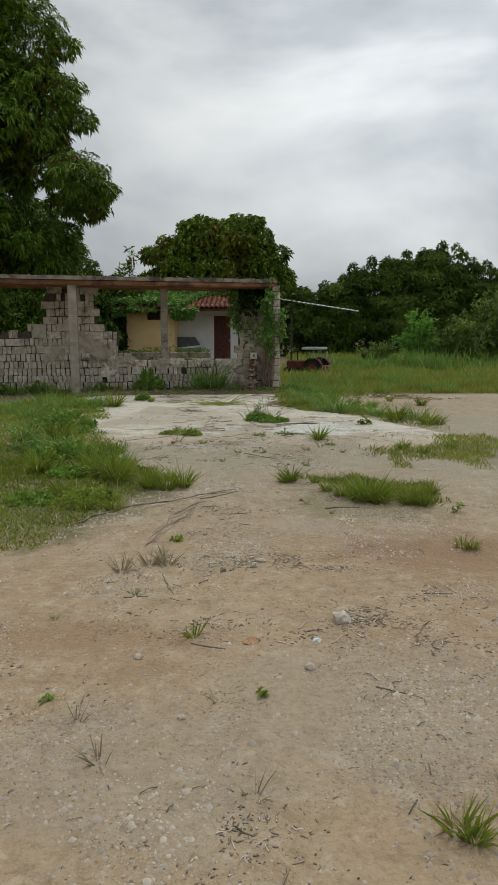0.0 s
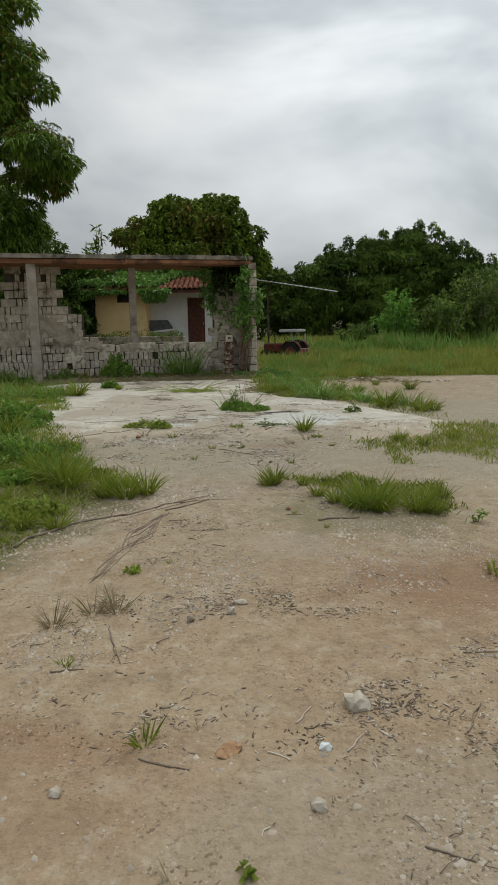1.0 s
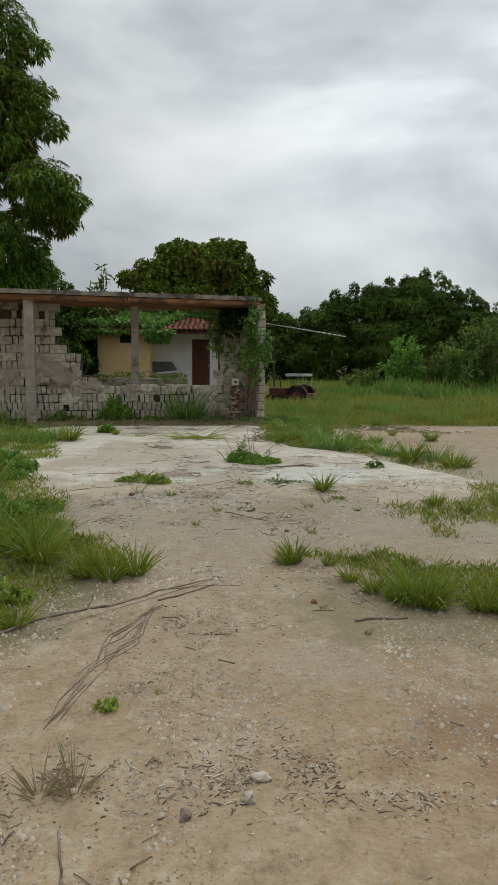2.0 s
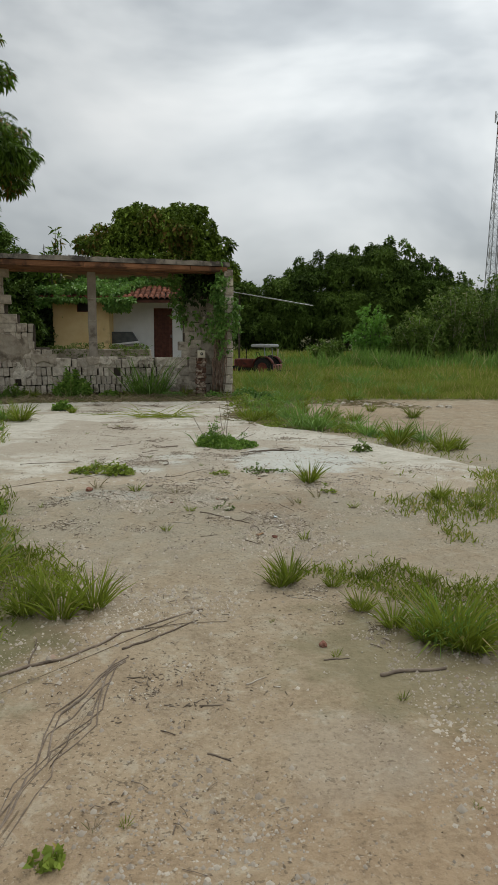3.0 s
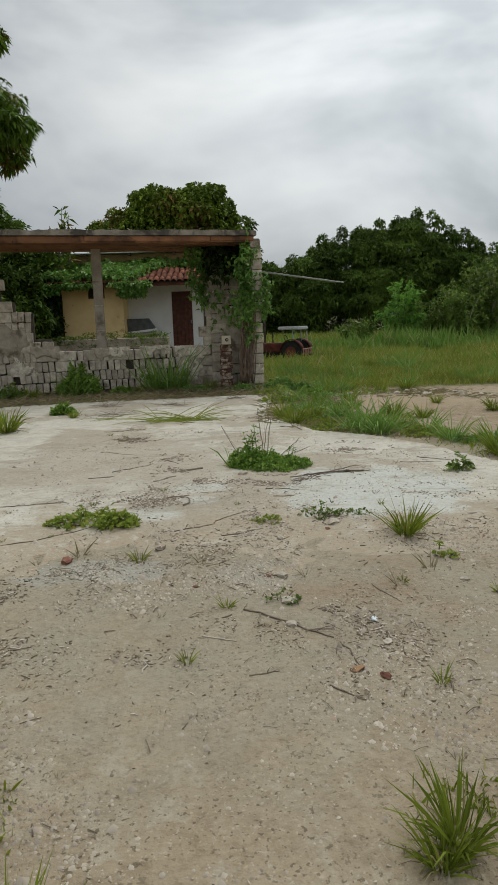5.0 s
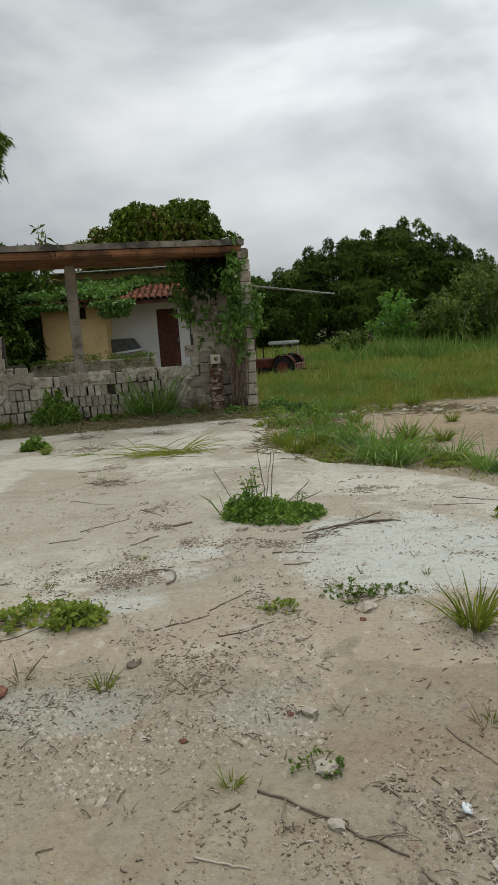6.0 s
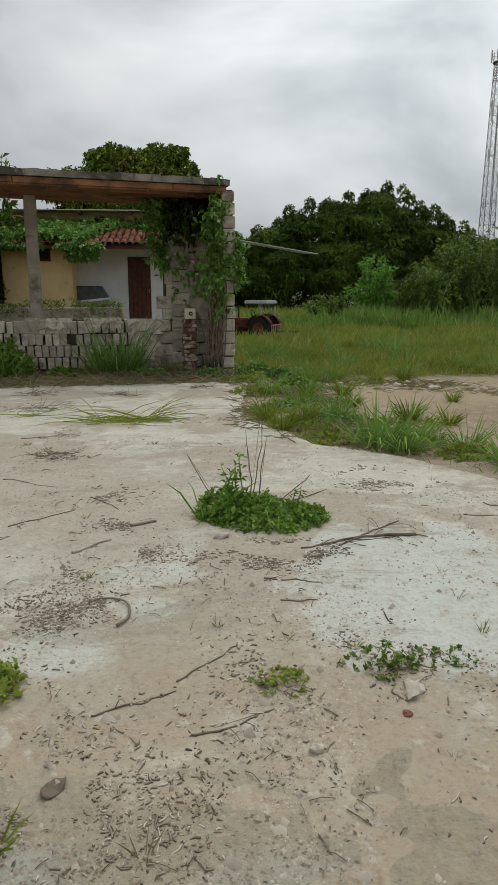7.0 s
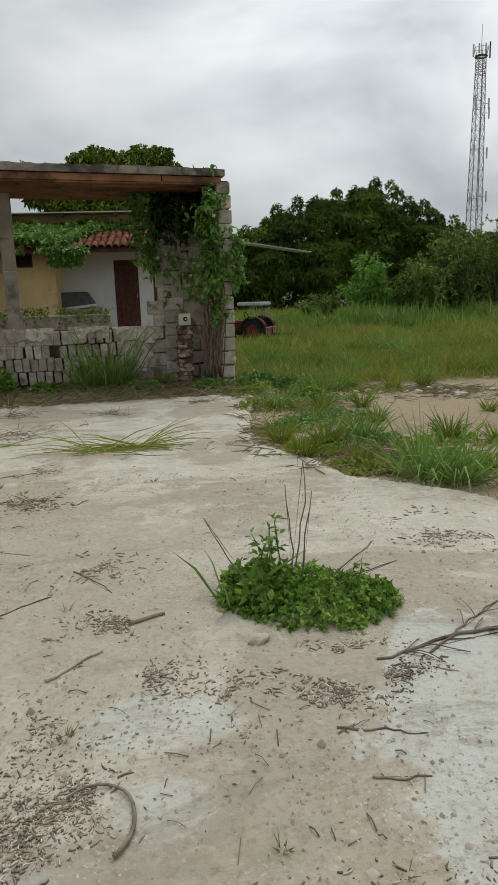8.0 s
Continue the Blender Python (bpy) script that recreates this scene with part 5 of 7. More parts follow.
def pillar_vine():
    ob = empty("pillar_vine", RUIN, "leafy green creeper climbing the porch pillar", "creeper")
    bits = []
    # (s, depth, height, spread, count): the mass on the pillar, narrower in the middle
    for s, d, z, sp, m in ((-0.16, -0.02, 2.68, 0.08, 28), (-0.22, -0.08, 2.48, 0.10, 46), (-0.2, -0.08, 2.25, 0.10, 50), (-0.22, -0.1, 2.0, 0.11, 55), (-0.2, -0.1, 1.75, 0.11, 52),
                           (-0.18, -0.08, 1.5, 0.10, 42), (-0.24, -0.06, 1.3, 0.09, 26), (0.0, -0.05, 1.75, 0.09, 20), (0.15, 0.0, 1.62, 0.10, 40), (0.15, 0.0, 1.95, 0.08, 25), (-0.32, -0.02, 1.6, 0.10, 35), (-0.34, 0.0, 2.3, 0.09, 25), (-0.14, -0.02, 1.08, 0.10, 18)):
        q = np.stack([s + rng.normal(0, sp * 0.62, m), d + rng.normal(0, 0.07, m), z + rng.normal(0, 0.13, m)], 1)
        bits.append(vine_leaves(q, np.tile([0, -0.8, 0.1], (m, 1)), 0.078, 6))
    part("foliage", joined(bits), M_VINE, ob)
    # the shaded mass that hangs inside, under the roof
    bits = []
    for s, d, z, sp, m in ((-1.0, 0.82, 2.62, 0.14, 50), (-0.98, 0.8, 2.35, 0.12, 40), (-0.98, 0.8, 2.05, 0.13, 45), (-0.92, 0.82, 1.82, 0.10, 30), (-0.45, 0.7, 2.62, 0.2, 40), (-0.55, 0.8, 1.75, 0.12, 16), (-0.35, 0.6, 1.5, 0.12, 20), (-0.7, 0.9, 1.35, 0.10, 10)):
        q = np.stack([s + rng.normal(0, sp * 0.7, m), d + rng.normal(0, 0.08, m), np.minimum(z + rng.normal(0, 0.16, m), 2.75)], 1)
        bits.append(vine_leaves(q, np.tile([0, -0.6, -0.1], (m, 1)), 0.10))
    part("hanging_foliage", joined(bits), M_VINE, ob)
    # near-black leaves fill the porch hollow, its shadow painted into their colour
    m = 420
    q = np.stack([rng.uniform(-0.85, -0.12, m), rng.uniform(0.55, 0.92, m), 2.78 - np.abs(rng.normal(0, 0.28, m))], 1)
    part("dark_foliage", vine_leaves(q, np.tile([0, -0.5, -0.4], (m, 1)), 0.11), M_VINE_SHADE, ob, "dark foliage under the roof, shade put into its colour")
    for k in range(16):
        s0 = rng.uniform(-0.42, -0.04)
        part("stem", tube(crooked((s0, -0.06 + rng.uniform(-0.04, 0.04), 0.14), (rng.uniform(-0.28, 0.0), -0.05, rng.uniform(1.1, 1.9)), 9, 0.06, 300 + k), rng.uniform(0.006, 0.014), 5), M_BRICKSTEM, ob, "reddish-brown dry stem")
    # a few pale flowers
    for s, d, z in ((-0.2, -0.2, 2.35), (-0.85, 0.7, 1.85), (-0.72, 0.7, 1.9), (-0.45, 0.6, 1.78), (-0.4, 0.55, 1.6), (0.02, -0.25, 0.42), (-0.05, -0.25, 0.5)):
        a = np.arange(5) * 1.2566
        q = np.tile([s, d, z], (5, 1))
        part("flower", leaf_quads(q, np.stack([np.cos(a), -0.4 * np.ones(5), np.sin(a)], 1), 0.035, 0.025, 0.1, 0), M_CREAM, ob, "small pale flower")


M_BRICKSTEM = surface("reddish_stems", (0.085, 0.055, 0.04), (0.23, 0.155, 0.11), 12.0, 0.85, 80)
roof_vine()
pillar_vine()

# ---------------------------------------------------------------- grass


def spread(n, x0, x1, y0, y1, inside):
    x, y = rng.uniform(x0, x1, n), rng.uniform(y0, y1, n)
    ok = inside(x, y) > rng.random(n)
    return x[ok], y[ok]


def sward(name, x, y, length, width, lean, droop, mat, label):
    n = len(x)
    p = np.stack([x, y, top(x, y) - 0.01], 1)
    d = np.stack([rng.normal(0, lean, n), rng.normal(0, lean, n), np.ones(n)], 1)
    ob = place(name, blade_quads(p, d, length * rng.uniform(0.5, 1.25, n), width * rng.uniform(0.7, 1.3, n), droop * rng.uniform(0.3, 1.4, n)), mat, None, label)
    return tagged(ob, "", "grass", kind="stuff")


def left_patch(x, y):
    edge = -np.interp(y, [3.5, 3.9, 4.6, 5.4, 5.9, 6.5, 7.2, 8.2, 9.5, 11.5, 13.5, 16.5], [2.2, 1.35, 1.05, 0.56, 0.42, 0.68, 1.2, 1.75, 2.35, 2.7, 3.3, 4.8])
    e = edge - x + 0.5 * fbm(x, y, 1.6, 3, 61)
    bare = fbm(x, y, 0.7, 3, 66)
    return smooth(e, 0.0, 0.35) * (0.4 + 0.6 * smooth(bare, -0.25, 0.1)) * smooth(y, 3.4, 3.9)


def right_wedge(x, y):
    """A band of grass that widens away from the path: its near edge runs slantwise, its far edge across."""
    near = (x - 0.45) * 0.72 + (y - 6.22) * 0.69
    far = np.interp(x, [0.3, 0.6, 1.2, 1.9], [6.45, 6.55, 6.5, 6.1]) - y
    e = np.minimum(np.minimum(near, far), np.minimum(x - 0.38, 1.95 - x)) + 0.22 * fbm(x, y, 2.6, 3, 71)
    return smooth(e, 0.0, 0.22) * (0.15 + 0.85 * smooth(fbm(x, y, 2.0, 3, 72), -0.2, 0.1))


def right_far(x, y):
    a = np.exp(-((x - 3.3) / 1.15) ** 2 - ((y - 8.0 - 0.1 * (x - 3)) / 0.85) ** 2) + np.exp(-((x - 2.15) / 0.5) ** 2 - ((y - 7.6) / 0.5) ** 2)
    return smooth(a + 0.9 * fbm(x, y, 2.2, 3, 75), 0.4, 0.85)


def slab_strip(x, y):
    e = x - slab_edge(y)
    w_ = np.interp(y, [9.0, 9.6, 11, 12.5, 14, 15.5], [0.1, 0.55, 0.9, 1.2, 1.1, 0.9])
    return smooth(e, -0.05, 0.1) * (1 - smooth(e, w_ * 0.6, w_)) * smooth(y, 9.2, 9.8) * (0.25 + 0.75 * smooth(fbm(x, y, 1.3, 3, 79), -0.15, 0.16))


def field(x, y):
    return smooth(y + 0.8 * fbm(x, y, 0.7, 3, 81), 17.3, 18.6) * smooth(x + 0.12 * (y - 17), 0.55, 0.9)


for nm, fn, ext, n, ln, wd, lean, dr, mt, lb in (
    ("low_grass", left_patch, (-5.5, -0.3, 3.4, 16.5), 130000, 0.085, 0.009, 0.5, 0.35, M_GRASS, "short green grass and clover on the dirt"),
    ("tall_grass", left_patch, (-5.5, -0.5, 4.4, 16.0), 3000, 0.30, 0.008, 0.35, 0.4, M_GRASS, "tall loose grass blades over the low sward"),
    ("low_grass", right_wedge, (0.3, 2.2, 4.6, 6.8), 24000, 0.075, 0.007, 0.5, 0.35, M_GRASS, "tangled short grass beside the path"),
    ("low_grass", right_far, (1.4, 5.5, 6.4, 10), 26000, 0.09, 0.010, 0.45, 0.3, M_FIELD, "short olive grass on the bare yard"),
    ("slab_grass", slab_strip, (0.2, 4.5, 9.0, 16.0), 13000, 0.15, 0.008, 0.5, 0.45, M_GRASS, "grass growing along the slab's broken edge"),
):
    x, y = spread(n, *ext, fn)
    sward(nm, x, y, ln, wd, lean, dr, mt, lb)

x, y = spread(52000, -3.2, -0.35, 3.7, 7.2, left_patch)
sward("low_grass", x, y, 0.055, 0.008, 0.7, 0.3, M_GRASS, "creeping olive turf on the dirt")
# the field, thinner with distance
x, y = spread(60000, 0.5, 9, 15, 24, field)
sward("field_grass", x, y, 0.16 + 0.26 * smooth(fbm(x, y, 0.8, 3, 83), -0.2, 0.3), 0.015, 0.4, 0.3, M_FIELD, "rough olive-green grass of the open field")
x, y = spread(52000, 0.5, 24, 23, 44, field)
sward("field_grass", x, y, 0.26 + 0.42 * smooth(fbm(x, y, 0.45, 3, 84), -0.2, 0.3), 0.028, 0.4, 0.35, M_FIELD, "rough olive-green grass of the open field")
x, y = spread(30000, 1, 60, 43, 68, lambda x, y: 0 * x + 1)
sward("field_grass", x, y, 0.7, 0.06, 0.3, 0.3, M_FIELD, "rough olive-green grass of the open field")
x, y = spread(12000, -30, 0.2, 17.5, 62, lambda x, y: 0 * x + 1)
ok = ~((x > -6.6) & (x < 0.6) & (y > 27) & (y < 33.5)) & (y - 17.55 - 0.2 * x > 1.6)
sward("field_grass", x[ok], y[ok], 0.35, 0.04, 0.3, 0.3, M_FIELD, "rough grass behind the ruin")
# the belt of tall bright grass before the wood
x, y = spread(26000, 2.2, 30, 34, 46, lambda x, y: smooth(y + 1.5 * fbm(x, y, 0.4, 3, 85) - 0.12 * x, 34.5, 37) * (0.12 + smooth(fbm(x, y, 0.5, 3, 88), -0.1, 0.2)))
sward("tall_grass", x, y, 0.7 + 0.9 * smooth(fbm(x, y, 0.45, 3, 93), -0.15, 0.3), 0.05, 0.25, 0.45, M_TALL, "tall bright grass before the wood")


def tuft(n, length, width, lean, droop, seed, mat, dry=0.15):
    """One clump of grass, to be copied."""
    r = np.random.default_rng(seed)
    a = r.uniform(0, 2 * np.pi, n)
    p = np.stack([0.04 * length * 4 * np.cos(a) * r.random(n), 0.04 * length * 4 * np.sin(a) * r.random(n), np.zeros(n) - 0.01], 1)
    d = np.stack([np.cos(a) * lean * r.uniform(0.2, 1.2, n), np.sin(a) * lean * r.uniform(0.2, 1.2, n), np.ones(n)], 1)
    ob = new("grass_tuft")
    part("green_growth", blade_quads(p, d, length * r.uniform(0.5, 1.15, n), width * r.uniform(0.7, 1.3, n), droop * r.uniform(0.2, 1.5, n)), mat, ob)
    m = max(3, int(n * dry))
    a = r.uniform(0, 2 * np.pi, m)
    d = np.stack([np.cos(a) * 1.2, np.sin(a) * 1.2, 0.6 * np.ones(m)], 1)
    part("dry_growth", blade_quads(np.zeros((m, 3)), d, length * r.uniform(0.5, 0.9, m), width * 0.7, 0.5), M_DRY, ob, "dry straw-coloured grass")
    return ob


GREEN_TUFT = "clump of green grass blades rising from the ground"
SPIKY = "sparse spiky grass clump on bare dirt"
kinds = {
    "big": (tuft(130, 0.40, 0.0095, 0.8, 0.45, 1, M_GRASS), GREEN_TUFT),
    "mid": (tuft(95, 0.25, 0.0075, 0.85, 0.35, 2, M_GRASS), GREEN_TUFT),
    "tall": (tuft(120, 0.72, 0.0115, 0.9, 0.65, 3, M_TALL, 0.2), "tall arching clump of broad green grass"),
    "spiky": (tuft(40, 0.18, 0.0042, 1.0, 0.1, 4, M_DRY, 0.3), SPIKY),
    "small": (tuft(22, 0.13, 0.006, 0.9, 0.2, 5, M_GRASS, 0.4), SPIKY),
    "sprig": (tuft(9, 0.11, 0.005, 0.8, 0.15, 6, M_DRY, 0.4), "few thin grass sprigs on bare dirt"),
}
kinds["reed"] = (tuft(85, 1.2, 0.015, 0.62, 0.6, 9, M_TALL, 0.45), "tall upright clump of broad green grass at the wall")
used = set()


def put_tuft(kind, x, y, size=1.0, turn=0.0):
    ob, label = kinds[kind]
    m = pose(x, y, t1(x, y) - 0.005, 0, 0, turn) @ Matrix.Scale(size, 4)
    if kind in used:
        c = copy_thing(ob, m)
        c.matrix_basis = m
    else:
        used.add(kind)
        ob.matrix_basis = m
        tagged(ob, label, "grass", "grass tufts in the yard")


r = random.Random(21)
TUFTS = (
    ("spiky", -0.56, 3.37, 0.95), ("spiky", -0.41, 3.52, 1.0), ("spiky", -0.31, 3.55, 1.05), ("small", -0.41, 3.02, 0.6), ("small", 0.0, 2.52, 1.1), ("sprig", 0.18, 2.6, 0.6), ("sprig", 0.17, 1.93, 0.9),
    ("mid", 0.54, 6.15, 1.0), ("mid", 0.48, 6.08, 0.8), ("mid", 1.12, 5.42, 1.0), ("big", 1.24, 5.36, 1.0), ("big", 1.30, 5.30, 0.85), ("mid", 1.0, 5.55, 0.85), ("big", 1.58, 5.26, 0.72), ("mid", 1.68, 5.20, 0.9), ("mid", 0.88, 5.75, 0.75), ("mid", 0.78, 6.05, 0.5), ("mid", 1.0, 6.2, 0.5), ("mid", 1.35, 6.1, 0.55), ("mid", 1.85, 5.6, 0.7), ("tall", 1.2, 5.42, 0.5), ("tall", 1.3, 5.36, 0.42),
    ("mid", 0.95, 8.40, 1.15), ("small", 0.72, 6.9, 0.8), ("small", 1.2, 7.6, 0.8),
    ("mid", -0.52, 5.78, 1.2), ("mid", -0.66, 5.66, 1.2), ("mid", -0.78, 5.85, 1.1), ("big", -0.85, 5.7, 0.7), ("big", -1.22, 5.98, 1.1), ("big", -1.4, 6.2, 1.25), ("tall", -1.35, 6.35, 0.75), ("big", -1.7, 6.6, 1.2), ("tall", -2.0, 7.2, 0.8), ("big", -1.25, 4.9, 0.7), ("mid", -1.0, 4.9, 0.9), ("big", -1.6, 5.4, 0.8),
    ("tall", -2.4, 7.6, 0.9), ("big", -2.2, 6.4, 1.2), ("tall", -3.1, 8.4, 0.9), ("tall", -2.75, 9.2, 0.8), ("big", -2.6, 8.4, 1.2),
    ("tall", -3.5, 12.7, 0.8), ("tall", -3.2, 12.9, 0.75), ("tall", -3.9, 12.6, 0.85), ("big", -2.95, 12.75, 1.2), ("tall", -4.4, 12.9, 0.9), ("tall", -4.6, 11.6, 0.9), ("tall", -3.9, 10.6, 0.9), ("mid", -2.45, 14.1, 0.9),
    ("tall", 1.35, 12.2, 1.1), ("tall", 1.55, 12.05, 1.0), ("mid", 1.05, 12.7, 1.0), ("mid", 1.9, 12.3, 1.0), ("big", 0.9, 13.4, 1.1), ("tall", 1.3, 13.6, 0.8), ("big", 0.62, 12.9, 0.9), ("big", 0.55, 13.6, 1.0), ("tall", 2.15, 11.4, 0.7), ("tall", 2.45, 11.0, 0.72), ("tall", 2.75, 10.8, 0.7), ("big", 2.35, 10.6, 1.1), ("mid", 3.0, 10.3, 1.1), ("big", 2.8, 10.2, 1.0), ("tall", 1.0, 14.6, 0.7), ("big", 2.0, 13.4, 0.9), ("mid", 2.3, 13.1, 1.1), ("big", 1.7, 15.3, 0.9), ("tall", 1.45, 16.6, 0.7), ("big", 2.0, 17.2, 1.0), ("big", 2.5, 16.7, 0.9), ("mid", 1.2, 15.1, 1.2), ("mid", 1.6, 14.3, 1.2), ("big", 1.25, 13.9, 0.8), ("mid", 2.9, 14.6, 1.0), ("big", 3.4, 13.6, 0.8), ("tall", 2.05, 12.0, 0.7), ("tall", 0.75, 15.4, 0.7), ("tall", 1.75, 16.9, 0.9), ("tall", 1.6, 17.1, 0.8), ("tall", 3.2, 17.6, 0.9), ("big", 3.0, 16.9, 1.0), ("tall", 0.9, 18.9, 0.9), ("tall", 1.3, 19.0, 0.9), ("tall", 2.3, 18.6, 0.8), ("big", 1.45, 16.6, 1.0),
    ("mid", 2.2, 7.6, 0.7), ("mid", 2.6, 7.9, 0.7), ("big", 2.0, 7.9, 0.6), ("small", 1.72, 4.05, 1.2), ("mid", 1.78, 4.02, 0.5), ("small", 0.97, 1.24, 1.4), ("mid", 1.0, 1.2, 0.5), ("sprig", -0.2, 1.5, 1.2), ("sprig", -0.35, 1.75, 1.0),
    ("sprig", 0.35, 1.35, 1.2), ("sprig", -0.25, 8.1, 0.9), ("sprig", -0.95, 8.25, 1.3), ("small", -0.1, 7.55, 0.8), ("sprig", 0.3, 7.9, 1.1), ("sprig", 0.95, 7.9, 1.4), ("small", -0.6, 8.15, 1.0), ("sprig", 0.75, 7.75, 1.2), ("small", -0.25, 7.1, 0.7),
)
for k, (kind, x, y, size) in enumerate(TUFTS):
    put_tuft(kind, x, y, size * r.uniform(0.92, 1.08), r.uniform(0, 360))
for k in range(110):
    x, y = r.uniform(-1.7, 2.2), r.choice([r.uniform(6.4, 9.4), r.uniform(6.4, 9.4), r.uniform(1.8, 6.4), r.uniform(9.4, 12.5)])
    put_tuft(r.choice(["sprig", "sprig", "small"]), x, y, r.uniform(0.22, 0.6), r.uniform(0, 360))
for k in range(46):
    y = r.uniform(18.2, 33)
    x = r.uniform(0.9, 2.0 + 0.36 * (y - 8))
    put_tuft(r.choice(["tall", "tall", "big"]), x, y, r.uniform(0.8, 1.4), r.uniform(0, 360))
# clumps at the foot of the wall
for s, d, kind, size in ((-1.75, 0.6, "reed", 1.25), (-1.55, 0.55, "reed", 1.0), (-1.95, 0.6, "reed", 0.9), (-1.65, 0.6, "tall", 0.9), (-3.4, 0.5, "tall", 1.2), (-3.55, 0.45, "tall", 1.0), (-4.3, 0.4, "big", 1.0), (-4.9, 0.3, "tall", 0.8), (-6.1, 0.3, "tall", 0.9), (-6.8, 0.2, "tall", 1.0), (-7.6, 0.2, "tall", 1.0), (-0.9, 0.5, "big", 0.9), (-0.15, -0.25, "big", 0.8), (0.2, -0.1, "big", 0.9), (-2.5, 0.6, "mid", 1.0), (-2.2, 0.55, "mid", 1.1), (-5.6, -0.3, "tall", 0.9)):
    p = at_ruin(s, d)
    put_tuft(kind, p.x, p.y, size, r.uniform(0, 360))


# ---------------------------------------------------------------- weeds


def weed(name, x, y, w_, d_, hgt, sprays, leaf, mat, label, seed, upright=0):
    rr = np.random.default_rng(seed)
    ob = empty(name, Matrix.Translation((x, y, t1(x, y) - 0.01)), label, "plant", "weeds in the yard")
    a, q = rr.uniform(0, 2 * np.pi, sprays), np.sqrt(rr.random(sprays))
    px, py = w_ / 2 * q * np.cos(a), d_ / 2 * q * np.sin(a)
    pz = hgt * (1 - 0.75 * q ** 2) * rr.uniform(0.25, 1.0, sprays) * (0.75 + 0.6 * fbm(px * 1.0, py * 1.0, 9.0, 2, seed))
    p = np.stack([px, py, np.maximum(pz, 0.01)], 1)
    part("leaves", rosettes(p, np.tile([0, 0, 1.0], (sprays, 1)), 4, leaf, leaf * 0.55, -0.1, 1.0), mat, ob)
    stems = []
    for k in range(10):
        i = rr.integers(sprays)
        stems.append(tube(crooked((px[i] * 0.3, py[i] * 0.3, 0), p[i], 4, 0.05, seed + k), 0.003, 4))
    part("stems", joined(stems), M_TWIG, ob)
    for k in range(upright):
        b = (rr.uniform(-0.25, 0.25) * w_, rr.uniform(-0.2, 0.2) * d_, 0.05)
        e = (b[0] + rr.normal() * 0.05, b[1], hgt * rr.uniform(0.95, 1.35))
        line = crooked(b, e, 6, 0.04, seed * 7 + k)
        sh = part("shoot", tube(line, np.linspace(0.004, 0.002, 6), 5), M_WEED, ob, "upright leafy shoot")
        m = 14
        q = line[rr.integers(2, 6, m)] + rr.normal(size=(m, 3)) * 0.006
        part("shoot_leaves", leaf_quads(q, np.stack([rr.normal(size=m), rr.normal(size=m), rr.uniform(-0.2, 0.7, m)], 1), leaf * 1.1, leaf * 0.38), mat, sh)
    return ob


weed("weed", 0.25, 10.3, 0.66, 0.5, 0.15, 900, 0.032, M_WEED, "lush low green weed growing through the slab", 5, 3)
weed("weed", 0.03, 10.38, 0.36, 0.32, 0.25, 330, 0.042, M_WEED, "lush taller green weed growing through the slab", 6, 6)
weed("weed", 0.02, 10.3, 0.3, 0.22, 0.22, 30, 0.06, M_WEED, "broad-leaved green weed growing through the slab", 27, 0)
stalks = empty("dry_stalks", Matrix.Translation((0.14, 10.38, t1(0.14, 10.38))), "thin dark dry stalks standing in the green weed", "plant")
for k, (bx, tx, tz) in enumerate(((0.0, 0.07, 0.56), (0.05, 0.10, 0.44), (-0.12, -0.34, 0.36), (0.12, 0.34, 0.24), (0.02, -0.02, 0.5), (0.1, 0.42, 0.17))):
    line = crooked((bx, 0, 0), (tx, -0.03 * k + 0.05, tz), 8, 0.05, 400 + k)
    part("stalk", tube(line, np.linspace(0.0045, 0.0018, 8), 5), M_TWIG, stalks)
arch = tuft(8, 0.42, 0.016, 1.3, 0.4, 37, M_TALL, 0.3)
arch.matrix_basis = pose(-0.1, 10.3, t1(-0.1, 10.3), 0, 0, 120)
tagged(arch, "broad arching grass blades beside the green weed", "grass")
weed("weed", -1.0, 8.78, 0.6, 0.3, 0.09, 150, 0.04, M_YELGREEN, "low yellow-green weed on the slab's edge", 7, 1)
weed("weed", -0.82, 8.72, 0.26, 0.2, 0.12, 90, 0.04, M_YELGREEN, "low yellow-green weed on the slab's edge", 8, 1)
weed("weed", 0.48, 8.80, 0.26, 0.2, 0.09, 34, 0.026, M_SCRUB, "small dusty green weed by the slab", 9, 1)
weed("weed", 0.69, 8.82, 0.3, 0.18, 0.05, 36, 0.024, M_SCRUB, "small dusty green weed by the slab", 10, 0)
weed("weed", 0.13, 8.73, 0.2, 0.16, 0.06, 54, 0.022, M_YELGREEN, "small dusty yellow-green weed on dirt", 11, 0)
weed("weed", 1.07, 8.04, 0.14, 0.1, 0.08, 18, 0.026, M_YELGREEN, "small yellow-green weed on dirt", 12, 1)
weed("weed", 0.17, 7.6, 0.18, 0.12, 0.08, 24, 0.020, M_SCRUB, "thin dusty weed beside a fallen twig", 13, 0)
weed("weed", 0.36, 1.96, 0.06, 0.05, 0.03, 4, 0.035, M_YELGREEN, "tiny yellow-green seedling on dirt", 14, 0)
weed("weed", -0.52, 1.9, 0.06, 0.05, 0.04, 4, 0.03, M_WEED, "tiny green seedling on dirt", 15, 0)
weed("weed", -0.32, 4.08, 0.08, 0.08, 0.03, 14, 0.04, M_YELGREEN, "tiny yellow-green seedling on dirt", 16, 0)
weed("weed", 1.91, 4.96, 0.1, 0.08, 0.09, 4, 0.04, M_SCRUB, "small reddish-stemmed seedling on dirt", 17, 1)
